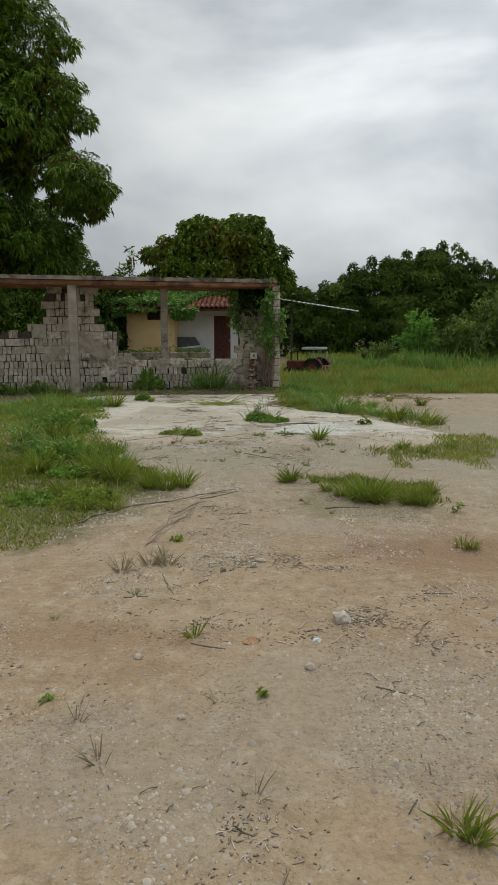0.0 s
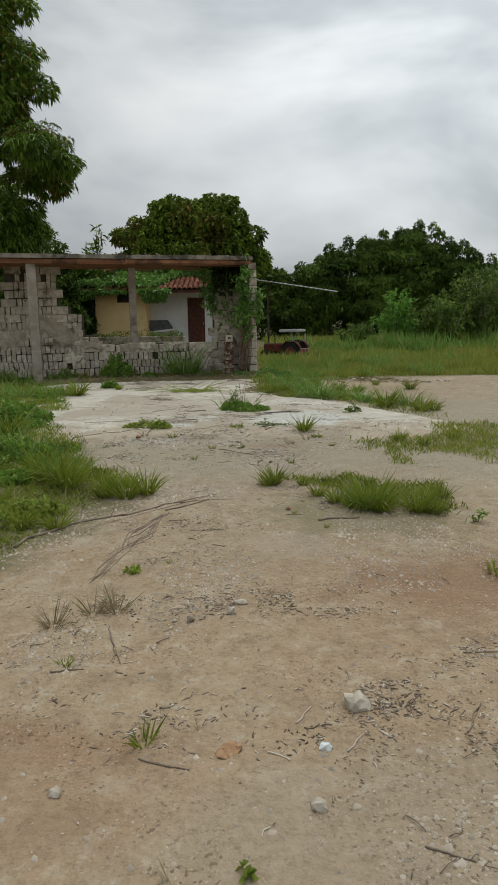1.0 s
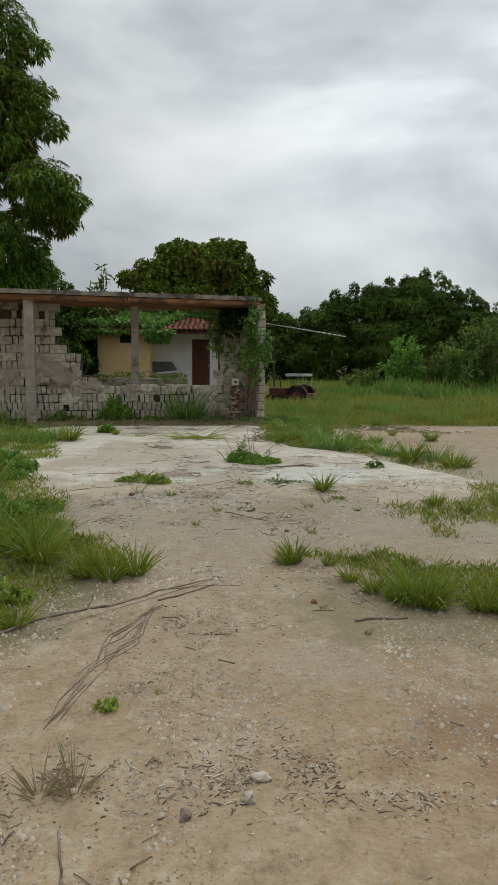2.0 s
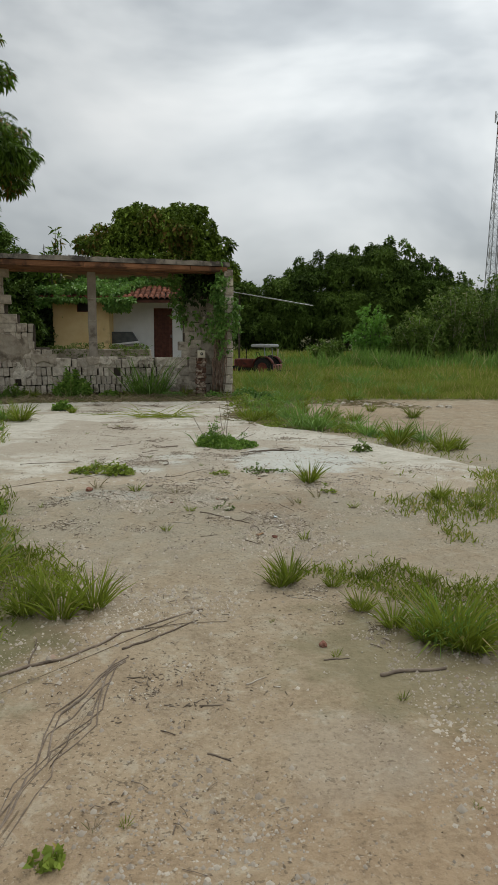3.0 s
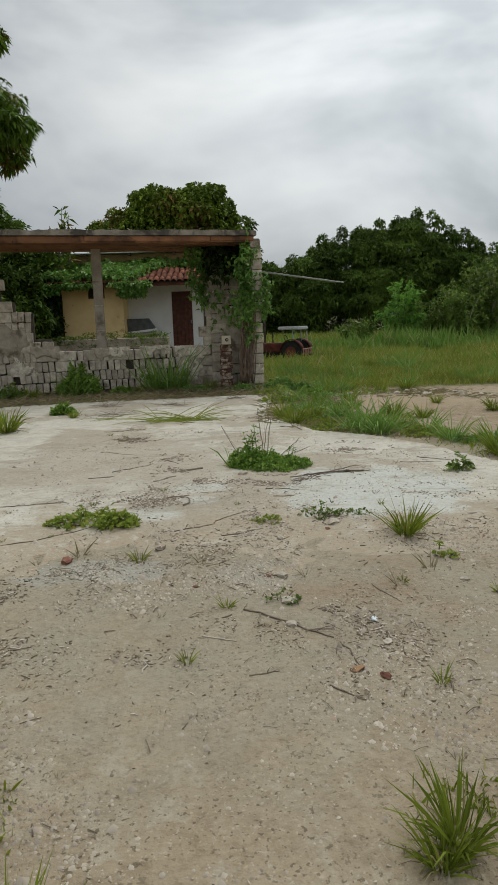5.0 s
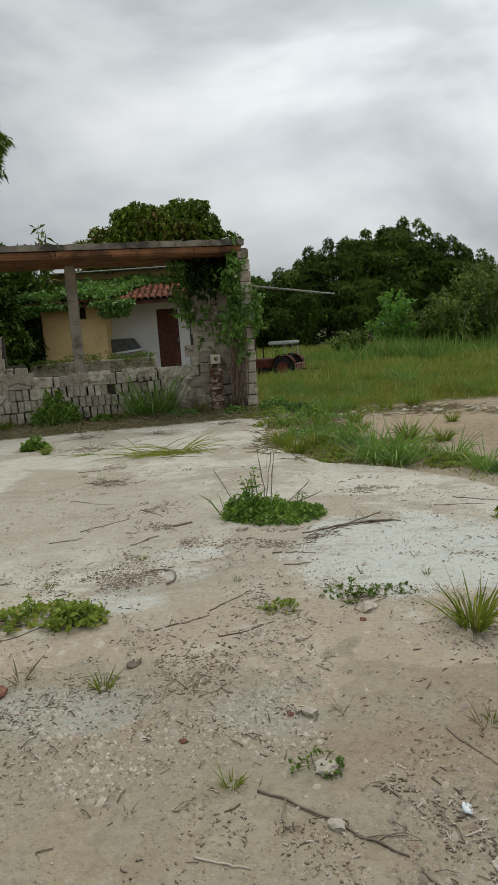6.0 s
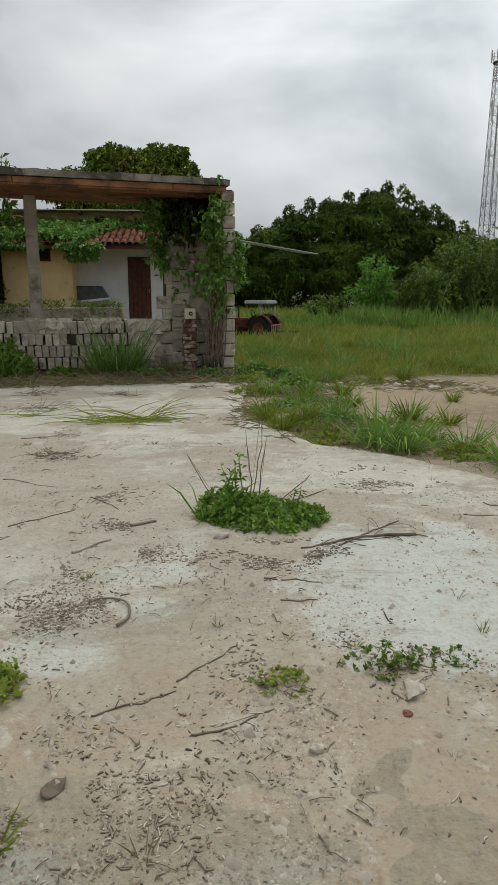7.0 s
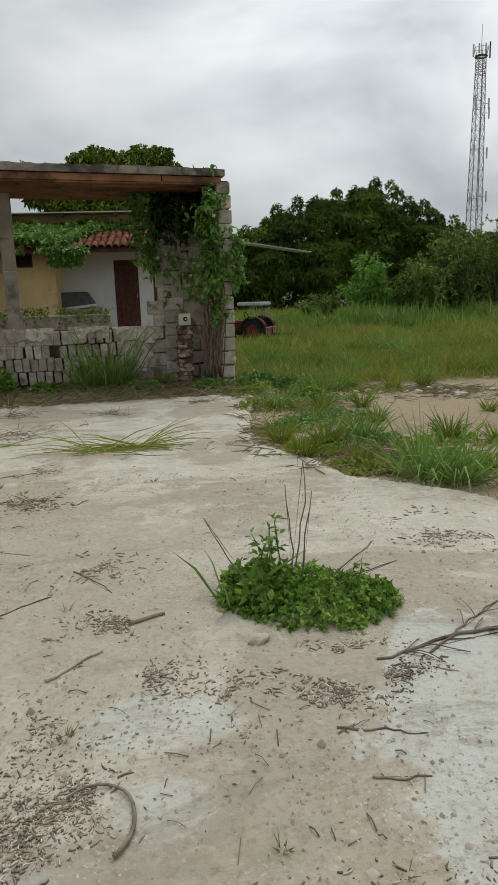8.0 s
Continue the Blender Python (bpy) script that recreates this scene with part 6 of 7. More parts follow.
weed("weed", -2.75, 14.6, 0.35, 0.3, 0.2, 110, 0.08, M_WEED, "small green weed on the slab", 18, 0)
weed("weed", 1.75, 9.9, 0.25, 0.12, 0.12, 30, 0.05, M_SCRUB, "sparse dusty weed on the slab", 20, 1)
weed("weed", -2.2, 7.3, 0.9, 0.7, 0.22, 420, 0.07, M_WEED, "leafy green weeds among the grass", 22, 0)
weed("weed", -1.75, 6.3, 0.6, 0.4, 0.15, 260, 0.06, M_WEED, "leafy green weeds among the grass", 23, 0)
weed("weed", -2.9, 9.4, 1.0, 0.8, 0.3, 420, 0.08, M_WEED, "leafy green weeds among the grass", 24, 0)
for k, (s, d, w_, hgt, n, mt) in enumerate(((-3.45, 0.55, 0.75, 0.72, 520, M_WEED), (-3.2, 0.6, 0.4, 0.45, 200, M_WEED), (-2.6, 0.6, 0.5, 0.2, 140, M_WEED), (-1.2, 0.3, 0.6, 0.16, 150, M_VINE), (-0.35, -0.2, 0.5, 0.2, 130, M_VINE), (-4.6, 0.5, 0.7, 0.35, 200, M_SCRUB), (-6.3, 0.4, 1.0, 0.4, 260, M_SCRUB), (-7.4, 0.3, 1.2, 0.5, 300, M_SCRUB), (0.35, -0.3, 0.7, 0.28, 240, M_VINE), (0.7, -0.7, 0.8, 0.25, 240, M_VINE), (0.6, -1.5, 0.6, 0.2, 180, M_WEED))):
    p = at_ruin(s, d)
    weed("weed", p.x, p.y, w_, 0.35, hgt, n, 0.09 if hgt > 0.4 else 0.065, mt, "leafy weed at the foot of the ruined wall", 40 + k, 1 if hgt > 0.5 else 0)

for k, (x, y, w_, hgt) in enumerate(((1.0, 12.5, 0.7, 0.12), (1.6, 12.6, 0.8, 0.14), (0.75, 13.2, 0.6, 0.12), (1.2, 13.4, 0.8, 0.15), (2.0, 11.8, 0.6, 0.12), (0.8, 14.2, 0.7, 0.15), (0.5, 16.6, 0.8, 0.2), (2.4, 11.3, 0.6, 0.12), (0.6, 15.4, 0.8, 0.2), (1.3, 14.6, 0.9, 0.12), (1.9, 13.2, 0.9, 0.08), (1.4, 15.9, 0.9, 0.14), (2.2, 16.6, 0.9, 0.12), (0.95, 17.0, 0.8, 0.2))):
    weed("weed", x, y, w_, w_ * 0.7, hgt, 150, 0.045, M_VINE if k % 2 else M_YELGREEN, "low leafy weed along the slab's broken edge", 150 + k, 0)
r = random.Random(91)
for k in range(16):
    y = r.uniform(4.6, 12.5)
    x = float(-np.interp(y, [4.6, 5.9, 7.2, 9.5, 12.5], [1.3, 0.8, 1.5, 2.5, 3.1])) - r.uniform(0.05, 1.3)
    weed("weed", x, y, r.uniform(0.3, 0.7), r.uniform(0.25, 0.5), r.uniform(0.07, 0.18), r.randrange(90, 200), r.uniform(0.03, 0.05), r.choice([M_WEED, M_YELGREEN, M_VINE]), "low clover-like weed among the grass", 100 + k, 0)

# ---------------------------------------------------------------- sticks, stones and litter


def stick(name, a, b, r0, r1, label, seed=0, twigs=0, mat=M_TWIG, amount=0.05, lift=0.0):
    """A fallen branch that follows the ground from a to b."""
    rr = np.random.default_rng(seed)
    line = crooked((*a, 0), (*b, 0), 12, amount, seed)
    z = top(line[:, 0], line[:, 1])
    rad = np.linspace(r0, r1, 12)
    line[:, 2] = z + rad * 0.7 + lift * np.sin(np.linspace(0, np.pi, 12)) * np.abs(np.sin(seed + np.linspace(0, 5, 12)))
    origin = line[0].copy()
    ob = empty(name, Matrix.Translation(origin), label, "stick", "fallen sticks")
    part("stem", tube(line - origin, rad, 7), mat, ob)
    for k in range(twigs):
        i = rr.integers(2, 11)
        ang = math.atan2(b[1] - a[1], b[0] - a[0]) + rr.choice([-1, 1]) * rr.uniform(0.4, 1.1)
        ln = np.hypot(b[0] - a[0], b[1] - a[1]) * rr.uniform(0.12, 0.3)
        p = line[i]
        e = np.array([p[0] + ln * math.cos(ang), p[1] + ln * math.sin(ang), 0])
        tw = crooked(p, e, 6, 0.06, seed * 31 + k)
        tw[:, 2] = top(tw[:, 0], tw[:, 1]) + rad[i] * 0.5 + 0.03 * rr.random() * np.sin(np.linspace(0, 3, 6))
        part("twig", tube(tw - origin, np.linspace(rad[i] * 0.6, rad[i] * 0.25, 6), 5), mat, ob)
    return ob


DEAD = "dry brown fallen branch lying on the ground"
stick("branch", (-1.15, 4.5), (0.05, 5.72), 0.0105, 0.0036, DEAD, 2, 2, amount=0.09)
stick("branch", (-0.3, 5.30), (0.03, 5.58), 0.006, 0.003, DEAD, 3, 0, amount=0.05)
for k in range(7):
    o = random.Random(k)
    stick("branch", (-0.29 + o.uniform(-0.03, 0.03), 5.15 + o.uniform(-0.15, 0.1)), (-0.52 + o.uniform(-0.06, 0.06), 4.0 + o.uniform(-0.15, 0.3)), 0.0030, 0.0014, "thin dry fibrous strand of a fallen frond", 131 + k % 2, 0, amount=0.07)
stick("branch", (0.82, 5.06), (1.12, 5.12), 0.0087, 0.0066, DEAD, 7, 0)
stick("branch", (0.36, 9.84), (0.98, 10.0), 0.0045, 0.0085, DEAD, 8, 7, amount=0.05)
stick("branch", (0.55, 9.85), (0.95, 10.2), 0.0050, 0.0030, DEAD, 9, 4)
stick("branch", (-0.02, 7.52), (0.36, 7.24), 0.0048, 0.003, DEAD, 10, 3)
stick("stick", (-0.74, 9.85), (-0.58, 10.02), 0.0074, 0.0066, "short bleached stick lying on the slab", 11, 0, M_PALETWIG)
stick("stick", (-0.50, 10.2), (-0.37, 10.27), 0.0087, 0.0072, "short thick brown stick on the slab", 12, 0)
for k, (xa, ya, xb, yb) in enumerate(((-1.45, 11.2, -1.05, 11.0), (-0.8, 10.75, -0.6, 10.5), (-1.15, 10.25, -0.85, 10.5), (-1.3, 10.0, -1.1, 10.1), (-1.7, 12.6, -1.35, 12.75), (-1.5, 13.4, -1.1, 13.6), (-0.9, 13.2, -0.4, 13.1), (0.15, 9.5, 0.4, 9.45), (0.2, 9.3, 0.35, 9.28), (-0.2, 8.75, 0.0, 8.95), (-0.45, 8.6, -0.2, 8.7), (-0.15, 8.5, 0.1, 8.6), (0.62, 7.75, 0.72, 7.55), (0.38, 7.2, 0.46, 6.95), (0.0, 7.0, 0.12, 7.02), (1.35, 10.3, 1.7, 10.25), (1.55, 10.5, 1.95, 10.2), (-1.9, 9.2, -1.3, 9.3), (-1.8, 8.2, -0.8, 8.85))):
    stick("stick", (xa, ya), (xb, yb), 0.0037, 0.0018, "thin dry stick lying on the ground", 50 + k, k % 3, amount=0.08)
for k, (xa, ya, xb, yb) in enumerate(((0.68, 2.46, 0.74, 2.55), (0.92, 2.70, 0.99, 2.78), (0.0, 2.42, 0.17, 2.36), (-0.30, 3.35, -0.18, 3.02), (0.52, 2.62, 0.58, 2.72), (1.1, 2.55, 1.2, 2.72), (1.25, 3.1, 1.42, 3.12), (-0.45, 2.95, -0.32, 2.98), (0.25, 5.0, 0.33, 5.06), (0.1, 4.55, 0.18, 4.5), (0.6, 5.2, 0.72, 5.22), (0.3, 6.9, 0.42, 6.8), (-0.2, 7.3, -0.05, 7.25), (0.83, 2.05, 0.95, 2.0))):
    stick("stick", (xa, ya), (xb, yb), 0.0037, 0.0024, "short dry twig lying on bare dirt", 80 + k, k % 2, M_TWIG if k % 4 else M_PALETWIG, 0.06)


def curl():
    """A stiff dry pod stem bent into a hook."""
    a = np.linspace(2.4, -0.9, 14)
    pts = np.stack([-0.50 + 0.10 * np.cos(a), 9.22 + 0.13 * np.sin(a), np.zeros(14)], 1)
    pts[:, 2] = top(pts[:, 0], pts[:, 1]) + 0.01
    ob = empty("curved_twig", Matrix.Translation(pts[0]), "dark dry twig curved like a hook on the slab", "stick")
    part("stem", tube(pts - pts[0], np.linspace(0.003, 0.006, 14), 6), M_TWIG, ob)


curl()


def stone_mesh(seed, sx, sy, sz, mat):
    bm = bmesh.new()
    bmesh.ops.create_icosphere(bm, subdivisions=2, radius=0.5)
    for v in bm.verts:
        n_ = v.co.normalized()
        flat_ = 1 + 0.55 * noise.noise(n_ * 1.3 + Vector((seed * 3.1, 0, 0))) + 0.2 * noise.noise(n_ * 3.5 + Vector((0, seed, 0)))
        v.co = Vector((v.co.x * sx * flat_, v.co.y * sy * flat_, max(v.co.z * sz * flat_, -0.28 * sz)))
    me = bpy.data.meshes.new("stone")
    bm.to_mesh(me)
    bm.free()
    me.materials.append(mat)
    return me


for k, (x, y, sx, sy, sz, mt, nm, lb) in enumerate((
    (0.75, 2.72, 0.095, 0.085, 0.075, M_STONE, "stone", "pale angular fist-sized stone on dirt"), (0.61, 2.48, 0.045, 0.04, 0.025, M_CYAN, "scrap", "small flat pale chip on dirt"), (0.56, 2.2, 0.055, 0.05, 0.035, M_STONE, "stone", "small rounded tan stone on dirt"),
    (-0.22, 2.25, 0.045, 0.04, 0.03, M_STONE, "stone", "small pale stone on dirt"), (0.30, 3.62, 0.06, 0.05, 0.03, M_STONE, "stone", "small pale stone on dirt"), (0.26, 3.5, 0.05, 0.05, 0.04, M_STONE, "stone", "small pale stone on dirt"), (0.07, 3.42, 0.05, 0.04, 0.035, M_TWIG, "clod", "dark clod of earth on dirt"),
    (0.19, 7.36, 0.05, 0.04, 0.025, M_STONE, "stone", "smooth pale stone on dirt"), (0.2, 7.6, 0.08, 0.07, 0.03, M_STONE, "stone", "flat pale stone on dirt"), (0.58, 7.2, 0.05, 0.035, 0.016, M_STONE, "stone", "flat pale stone on dirt"),
    (0.11, 7.9, 0.045, 0.03, 0.012, M_BRICK, "brick_piece", "broken piece of red brick on dirt"), (-0.26, 7.78, 0.035, 0.025, 0.01, M_BRICK, "brick_piece", "broken piece of red brick on dirt"), (0.5, 8.55, 0.03, 0.03, 0.015, M_BRICK, "brick_piece", "broken piece of red brick on dirt"), (0.55, 8.66, 0.10, 0.06, 0.03, M_STONE, "stone", "flat pale stone beside a weed"), (0.52, 6.95, 0.05, 0.035, 0.02, M_BRICK, "brick_piece", "crumbled red brick on dirt"),
    (1.08, 7.75, 0.05, 0.04, 0.015, M_STONE, "stone", "flat pale stone on dirt"), (1.2, 7.6, 0.05, 0.04, 0.02, M_TWIG, "clod", "flat dark clod on dirt"), (0.62, 5.35, 0.05, 0.04, 0.03, M_BRICK, "brick_piece", "small piece of red brick on dirt"), (0.18, 7.9, 0.06, 0.05, 0.04, M_STONE, "stone", "small white stone on dirt"), (0.2, 8.42, 0.04, 0.035, 0.03, M_STONE, "stone", "small white stone on dirt"), (-0.02, 10.02, 0.09, 0.06, 0.04, M_STONE, "stone", "flat pale stone beside the weed"),
    (-1.0, 8.15, 0.07, 0.06, 0.05, M_BRICK, "brick_piece", "small piece of red brick on dirt"), (0.05, 1.78, 0.03, 0.03, 0.02, M_STONE, "stone", "small pale stone on dirt"),
)):
    ob = new(nm, stone_mesh(k + 1, sx, sy, sz, mt))
    ob.matrix_basis = pose(x, y, t1(x, y) + 0.2 * sz, 0, 0, 47 * k)
    tagged(ob, lb, "stone", "loose stones")
# rubble at the pillar's foot and along the field's edge
r = random.Random(77)
RUBBLE = [stone_mesh(200 + k, 0.16, 0.13, 0.1, M_STONE) for k in range(5)]
for k in range(54):
    if k < 14:
        p = at_ruin(r.uniform(0.0, 0.6), r.uniform(-1.6, 0.1))
        x, y, s = p.x, p.y, r.uniform(0.4, 1.2)
    else:
        x = r.uniform(0.6, 4.8)
        y, s = 16.6 - 0.45 * (x - 2.1) + r.gauss(0, 0.25), r.uniform(0.3, 1.0)
    ob = new("rubble_stone", r.choice(RUBBLE))
    ob.matrix_basis = pose(x, y, t1(x, y) + 0.005, r.uniform(-10, 10), r.uniform(-10, 10), r.uniform(0, 360)) @ Matrix.Scale(s, 4)
    tagged(ob, "rough grey lump of broken concrete rubble", "stone", "rubble lumps")


def flat_scrap(name, x, y, size, mat, label, category, seed):
    """A thin crumpled sheet, such as a leaf or a scrap of wrapper."""
    n = 7
    g = np.linspace(-1, 1, n)
    gx, gy = np.meshgrid(g, g)
    rx = size * (1 - 0.25 * gy ** 2)
    v = np.stack([gx * rx, gy * size * 0.62 * (1 - 0.3 * gx ** 2), size * (0.25 + 0.5 * fbm(gx, gy, 1.3, 3, seed))], -1).reshape(-1, 3)
    i = (np.arange(n - 1)[:, None] * n + np.arange(n - 1)[None]).ravel()
    ob = place(name, (v, np.stack([i, i + 1, i + n + 1, i + n], 1)), mat, None, label)
    ob.modifiers.new("thick", "SOLIDIFY").thickness = 0.003
    ob.matrix_basis = pose(x, y, t1(x, y), 0, 0, seed * 40)
    tagged(ob, "", category)


flat_scrap("dry_leaf", 0.29, 2.46, 0.05, M_ORANGE, "curled orange dry leaf lying on dirt", "leaf", 1)
flat_scrap("wrapper", 0.56, 7.38, 0.024, M_CYAN, "crumpled pale wrapper lying on dirt", "litter", 2)
flat_scrap("dry_leaf", 0.42, 7.0, 0.03, M_ORANGE, "curled orange dry leaf lying on dirt", "leaf", 5)
flat_scrap("dry_leaf", -0.5, 8.32, 0.04, M_TWIG, "brown dry leaf lying on dirt", "leaf", 6)


def scatter(n, patches, x0, x1, y0, y1, base):
    """Random places: thin everywhere, thick in the patches (x, y, rx, ry, weight)."""
    x, y = rng.uniform(x0, x1, n), rng.uniform(y0, y1, n)
    w_ = np.full(n, base)
    for px, py, rx, ry, k in patches:
        w_ = w_ + k * np.exp(-((x - px) / rx) ** 2 - ((y - py) / ry) ** 2)
    w_ = w_ * (0.10 + 2.3 * smooth(fbm(x, y, 1.9, 4, 99), -0.02, 0.28)) * (1 - 0.8 * smooth(y, 8.4, 9.4)) * (1 - left_patch(x, y)) ** 3
    ok = rng.random(n) < w_
    return x[ok], y[ok]


def gravel():
    x, y = scatter(190000, ((0.3, 6.9, 1.4, 1.0, 0.35), (0.5, 2.6, 1.2, 0.8, 0.3), (0.85, 1.9, 0.7, 0.5, 0.5), (-0.1, 1.55, 0.6, 0.35, 0.5), (0.7, 2.5, 0.35, 0.3, 0.5), (1.2, 2.95, 0.35, 0.2, 0.6), (0.3, 7.6, 0.9, 0.6, 0.25), (-0.9, 9.3, 0.5, 0.6, 0.5), (0.0, 9.4, 0.35, 0.3, 0.3), (0.15, 8.2, 0.6, 0.5, 0.25), (1.1, 11.0, 0.4, 0.5, 0.3), (-0.2, 3.3, 0.5, 0.4, 0.15)), -2.2, 2.8, 0.5, 12.5, 0.30)
    n = len(x)
    s = 0.0042 * np.exp(rng.normal(0, 0.5, n)) * (1 + 0.012 * y)
    base_ = np.array([(1, 0, -0.1), (0.2, 0.9, 0.0), (-0.9, 0.3, -0.1), (-0.4, -0.9, 0.0), (0.55, -0.75, -0.1), (0.1, 0.1, 0.95), (0.1, -0.1, -0.4)])
    jit = base_[None] * (0.7 + 0.6 * rng.random((n, 7, 1)))
    a = rng.uniform(0, 6.28, n)
    c, q = np.cos(a)[:, None], np.sin(a)[:, None]
    v = np.stack([jit[..., 0] * c - jit[..., 1] * q, jit[..., 0] * q + jit[..., 1] * c, jit[..., 2]], -1) * s[:, None, None]
    v = v + np.stack([x, y, top(x, y)], 1)[:, None]
    tri = np.array([(0, 1, 5), (1, 2, 5), (2, 3, 5), (3, 4, 5), (4, 0, 5)])
    f = (7 * np.arange(n)[:, None, None] + tri[None]).reshape(-1, 3)
    tagged(place("gravel", (v.reshape(-1, 3), f), M_GRAVEL, None, "loose tan gravel and chips on the dirt"), "", "gravel", kind="stuff")


def litter():
    """Dry leaf bits, bark and straw."""
    patches = ((0.2, 7.0, 1.5, 1.0, 0.25), (0.4, 2.4, 1.3, 0.8, 0.2), (0.7, 2.6, 0.4, 0.3, 0.5), (1.2, 2.95, 0.35, 0.2, 0.7), (-0.2, 3.35, 0.5, 0.2, 0.3), (0.5, 3.6, 0.5, 0.25, 0.4), (-0.95, 9.25, 0.45, 0.5, 0.9), (-0.5, 9.9, 0.35, 0.5, 0.5), (0.12, 9.5, 0.3, 0.25, 0.8), (0.0, 8.2, 0.8, 0.6, 0.35), (0.3, 7.5, 0.7, 0.4, 0.3), (1.2, 10.9, 0.4, 0.4, 0.4), (0.7, 9.9, 0.5, 0.25, 0.4), (1.0, 8.8, 1.2, 0.35, 0.35), (-0.9, 7.9, 1.0, 0.4, 0.4), (-0.3, 4.5, 0.4, 0.5, 0.3))
    x, y = scatter(150000, patches, -2.6, 3.2, 0.8, 13.0, 0.13)
    xw = rng.uniform(-7, 0.7, 5200)
    k = rng.random(5200)
    xs_ = np.concatenate([x, xw])
    ys_ = np.concatenate([y, 17.55 + 0.203 * (xw - 0.3) - 0.55 + 1.35 * k * (0.5 + 0.5 * rng.random(5200))])
    n = len(xs_)
    p = np.stack([xs_, ys_, top(xs_, ys_) + 0.003], 1)
    a = rng.uniform(0, 6.28, n)
    d = np.stack([np.cos(a), np.sin(a), rng.normal(0.05, 0.2, n)], 1)
    ln = np.minimum(0.0072 * np.exp(rng.normal(0, 0.45, n)) * (1 + 0.05 * ys_), 0.018)
    tagged(place("leaf_litter", leaf_quads(p, d, ln, ln * rng.uniform(0.12, 0.5, n), 0.15, -0.02), M_LITTER, None, "dry brown leaf litter and straw bits"), "", "litter", kind="stuff")
    # fine twigs
    x, y = scatter(8000, patches, -2.4, 3.0, 0.9, 14.0, 0.06)
    bits = []
    for xx, yy in zip(x, y):
        aa, ll = rng.uniform(0, 6.28), rng.uniform(0.015, 0.075)
        e = (xx + ll * math.cos(aa), yy + ll * math.sin(aa))
        bits.append(tube([(xx, yy, t1(xx, yy) + 0.003), (xx * 0.5 + e[0] * 0.5, yy * 0.5 + e[1] * 0.5, t1(*e) + rng.uniform(0.003, 0.012)), (*e, t1(*e) + 0.003)], rng.uniform(0.0008, 0.0022), 4))
    if bits:
        tagged(place("twig_litter", joined(bits), M_TWIG, None, "fine broken twigs strewn over the yard"), "", "litter", kind="stuff")


def sprinkle(x, y, length, radius, angle, lift):
    """Three-sided splinters lying about: twigs, bark and stalks."""
    n = len(x)
    p = np.stack([x, y, top(x, y) + radius * 0.8], 1)
    d = np.stack([np.cos(angle), np.sin(angle), lift], 1) * length[:, None]
    side = np.stack([-np.sin(angle), np.cos(angle), np.zeros(n)], 1) * radius[:, None]
    bend = rng.normal(0, 0.12, n)[:, None] * length[:, None] * np.stack([-np.sin(angle), np.cos(angle), np.zeros(n)], 1)
    up_ = np.array([0, 0, 1.0]) * radius[:, None]
    rows = []
    for u, k in ((0.0, 0.9), (0.5, 1.0), (1.0, 0.5)):
        c = p + d * (u - 0.5) + bend * (1 - (2 * u - 1) ** 2)
        rows += [c + side * k - up_ * 0.6, c - side * k - up_ * 0.6, c + up_ * 1.1 * k]
    v = np.stack(rows, 1).reshape(-1, 3)
    quad = np.array([(j + k, j + (k + 1) % 3, j + 3 + (k + 1) % 3, j + 3 + k) for j in (0, 3) for k in range(3)])
    return v, (9 * np.arange(n)[:, None, None] + quad[None]).reshape(-1, 4)


def heaps(label, centres, count, spread_, long_):
    """Swept-up drifts of broken twigs and bark, thickest in their middles."""
    c = np.array(centres)[rng.integers(len(centres), size=count)]
    q = rng.normal(0, 1, (count, 2)) * np.sqrt(rng.random((count, 1))) * np.array([spread_ * 1.3, spread_])
    x, y = c[:, 0] + q[:, 0], c[:, 1] + q[:, 1]
    keep = fbm(x, y, 6.0, 3, 140) > -0.02
    x, y = x[keep], y[keep]
    n = len(x)
    ln = long_ * np.exp(rng.normal(-1.7, 0.75, n))
    rad = np.clip(ln * rng.uniform(0.1, 0.4, n), 0.0008, 0.0030)
    ob = place("debris", sprinkle(x, y, ln, rad, rng.uniform(0, 6.28, n), rng.normal(0, 0.12, n)), M_CHIPS, None, label)
    tagged(ob, "", "debris", kind="stuff")


gravel()
litter()
heaps("drift of broken twigs and bark on the slab", ((-0.07, 9.68), (0.04, 9.58), (0.19, 9.68), (-0.56, 10.22), (-0.69, 9.99), (-0.8, 9.8), (-0.82, 9.63), (-0.41, 9.82), (-0.56, 9.3), (-0.68, 9.18), (0.28, 9.9), (0.4, 9.76)), 8500, 0.09, 0.038)
heaps("dark crumbs and dead stalks on the slab", ((0.92, 11.27), (1.0, 10.95), (-0.68, 10.77), (-1.22, 11.83), (-1.53, 14.71), (-1.94, 14.09), (-1.43, 12.75), (-0.73, 13.37), (1.2, 10.87), (-2.5, 14.4), (0.1, 13.4), (-1.0, 12.0)), 2600, 0.12, 0.08)
heaps("drift of twigs and crumbled bark at the slab's edge", ((-0.8, 9.42), (-0.93, 9.29), (-0.98, 9.12), (-0.42, 8.3), (-0.14, 8.25), (0.31, 8.76), (0.14, 8.82), (-0.57, 8.2), (-0.85, 8.7), (0.55, 8.85), (1.45, 9.3), (1.67, 8.5), (2.03, 8.72)), 9000, 0.20, 0.034)
heaps("twigs and leaf crumbs strewn before the slab", ((0.28, 7.45), (0.43, 7.32), (0.04, 7.44), (0.58, 7.2), (-1.02, 7.2), (-0.94, 8.0), (-0.45, 7.1), (-0.1, 4.95), (0.1, 7.9), (0.7, 6.0), (0.85, 5.55), (-1.2, 7.7), (1.1, 8.1)), 9000, 0.21, 0.036)
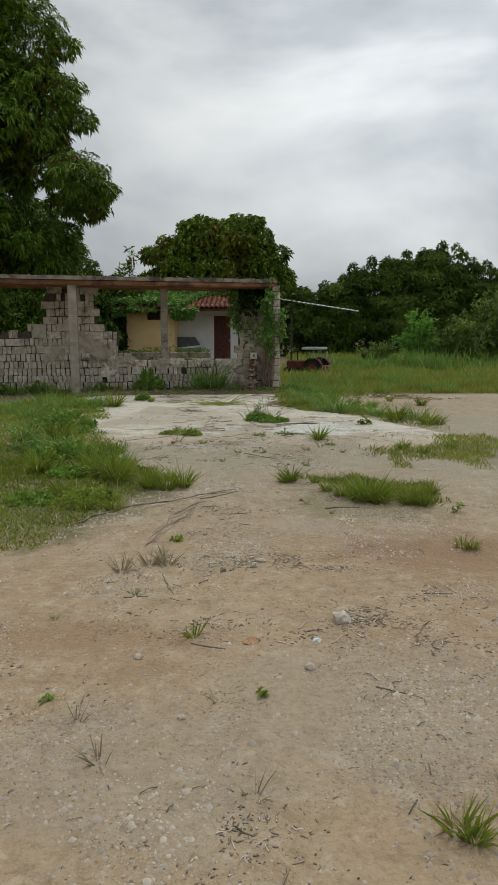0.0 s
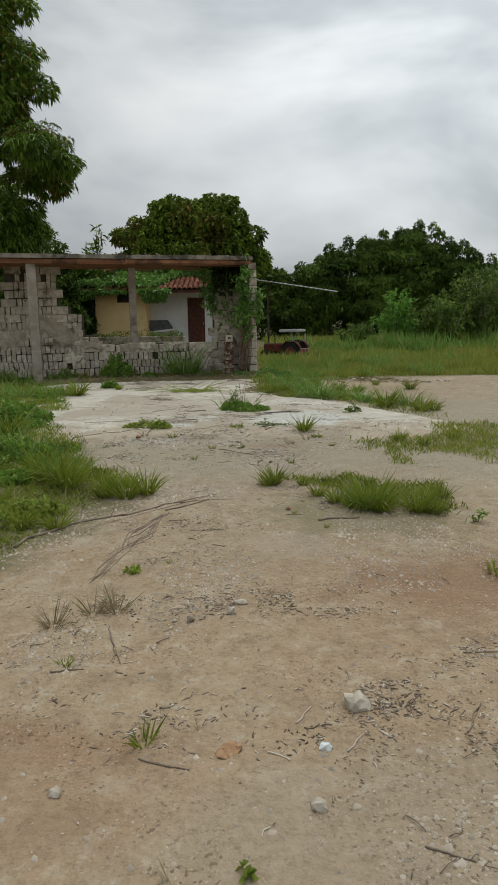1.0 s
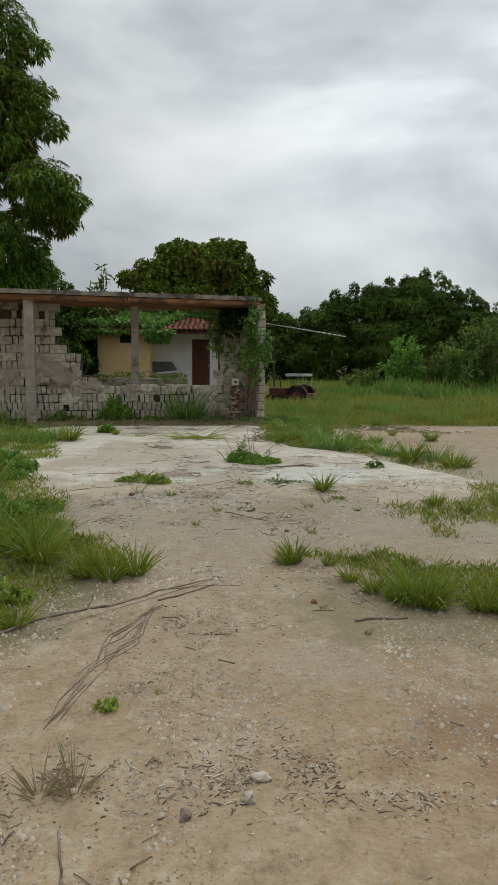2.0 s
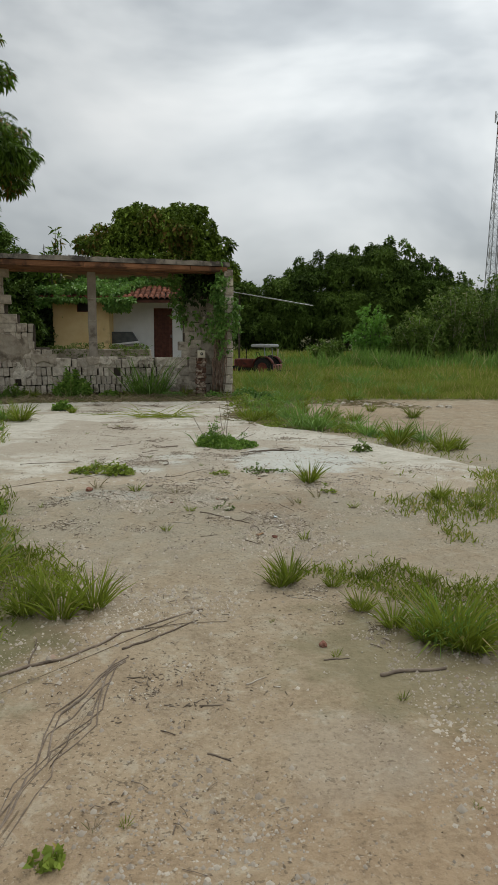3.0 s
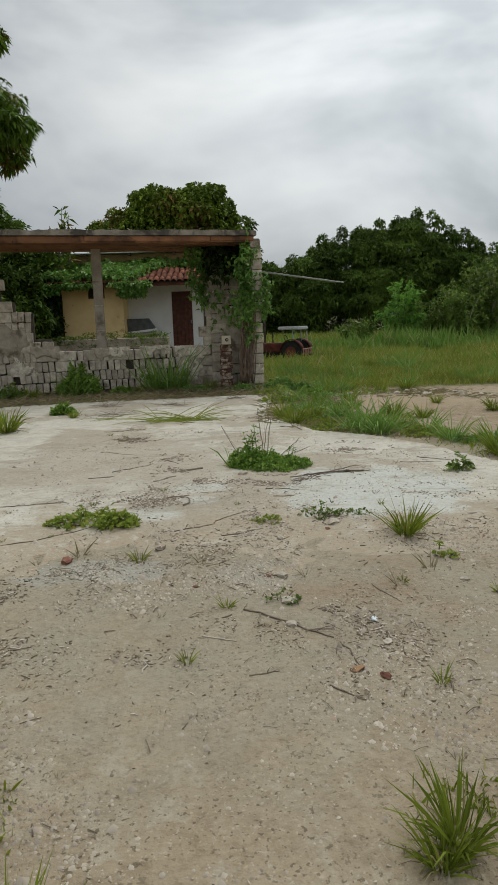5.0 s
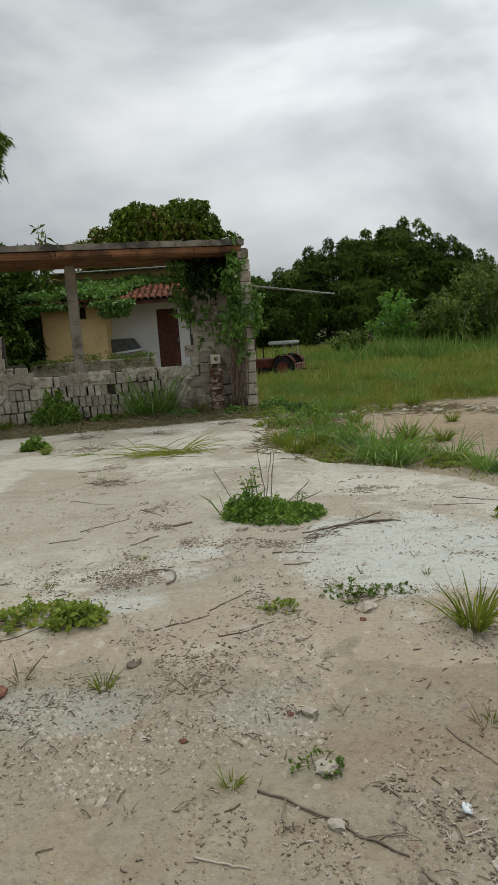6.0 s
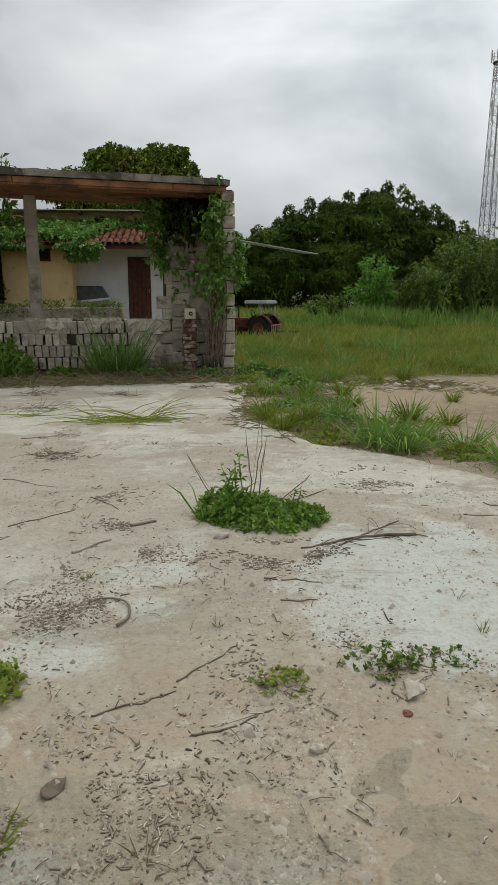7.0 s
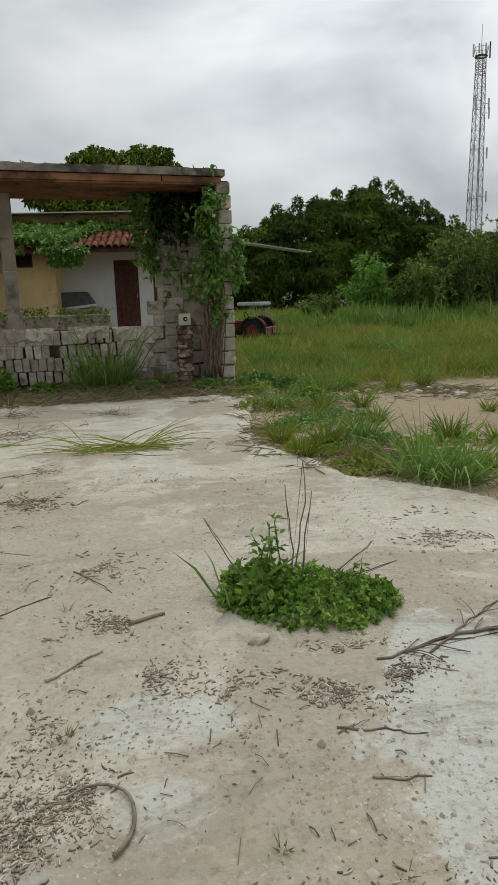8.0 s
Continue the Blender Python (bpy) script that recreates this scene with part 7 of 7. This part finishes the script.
heaps("twigs and dark crumbs strewn on the bare dirt", ((0.8, 2.8), (0.66, 2.52), (0.88, 2.7), (0.19, 3.58), (0.52, 3.7), (0.81, 3.6), (1.31, 3.09), (1.2, 2.48), (-0.69, 2.08), (-0.4, 3.6), (-0.05, 2.7), (0.3, 1.2)), 6000, 0.17, 0.040)


def straw_heap():
    """Cut grass and long fallen blades on the slab before the wall."""
    n = 110
    c = rng.choice(3, n, p=(0.6, 0.25, 0.15))
    cx, cy = np.array([-0.72, -1.05, -1.75])[c], np.array([13.38, 13.3, 13.75])[c]
    x, y = cx + rng.normal(0, 0.07, n), cy + rng.normal(0, 0.05, n)
    a = rng.normal(0.12, 0.45, n) + np.pi * (rng.random(n) < 0.6)
    p = np.stack([x, y, top(x, y) + 0.015], 1)
    d = np.stack([np.cos(a), 0.6 * np.sin(a), np.abs(rng.normal(0.12, 0.25, n))], 1)
    tagged(place("cut_grass", blade_quads(p, d, rng.uniform(0.2, 0.75, n), 0.0085, 0.2), M_FIELD, None, "fallen grass blades lying on the slab"), "", "grass", kind="stuff")


straw_heap()
for k, (x, y, w_) in enumerate(((-1.2, 15.3, 0.2), (-1.9, 14.25, 0.22), (-0.15, 15.9, 0.15), (-1.3, 11.9, 0.14), (-2.2, 15.4, 0.25))):
    n = 70
    px, py = x + rng.normal(0, w_, n) * 0.6, y + rng.normal(0, w_, n) * 0.35
    d = np.stack([rng.normal(0, 1, n), rng.normal(0, 0.6, n), np.abs(rng.normal(0.1, 0.3, n))], 1)
    tagged(place("dead_weed", blade_quads(np.stack([px, py, top(px, py) + 0.008], 1), d, rng.uniform(0.3, 1.0, n) * w_ * 1.1, 0.004, 0.2), M_LITTER, None, "small heap of dead brown weeds on the slab"), "", "dead weeds", kind="stuff")


def wall_straw():
    """Dry straw and fallen fronds along the foot of the wall."""
    n = 5600
    s_, d_ = rng.uniform(-5.2, 0.5, n), rng.uniform(-0.95, 0.95, n)
    x = 0.30 + s_ * math.cos(radians(11.5)) - d_ * math.sin(radians(11.5))
    y = 17.55 + s_ * math.sin(radians(11.5)) + d_ * math.cos(radians(11.5))
    a = rng.uniform(0, 6.28, n)
    p = np.stack([x, y, top(x, y) + 0.01], 1)
    d = np.stack([np.cos(a), np.sin(a), np.abs(rng.normal(0.1, 0.35, n))], 1)
    tagged(place("dry_straw", blade_quads(p, d, rng.uniform(0.08, 0.32, n), 0.014, 0.15), M_DRY, None, "dry straw heaped along the wall's foot"), "", "straw", kind="stuff")


def yard_straw():
    """Trampled straw on the bare earth between the slab's edge and the field."""
    n = 26000
    x, y = rng.uniform(0.2, 4.2, n), rng.uniform(12.2, 18.8, n)
    e = x - slab_edge(y)
    w_ = np.exp(-((e - 0.45) / 0.5) ** 2) + np.exp(-((x - 1.1) / 0.7) ** 2 - ((y - 17.3) / 1.0) ** 2) + np.exp(-((x - 3.0) / 1.4) ** 2 - ((y - 16.6 + 0.45 * (x - 2.1)) / 0.4) ** 2)
    ok = rng.random(n) < w_ * (0.1 + 1.3 * smooth(fbm(x, y, 1.7, 3, 123), -0.15, 0.2))
    x, y = x[ok], y[ok]
    n = len(x)
    a = rng.uniform(0, 6.28, n)
    d = np.stack([np.cos(a), np.sin(a), np.abs(rng.normal(0.05, 0.25, n))], 1)
    tagged(place("dry_straw", blade_quads(np.stack([x, y, top(x, y) + 0.008], 1), d, rng.uniform(0.06, 0.28, n), 0.011, 0.15), M_DRY, None, "trampled dry straw on bare earth by the field"), "", "straw", kind="stuff")


yard_straw()

wall_straw()

# ---------------------------------------------------------------- the block walls, piece by piece
rear_wall()
side_wall()
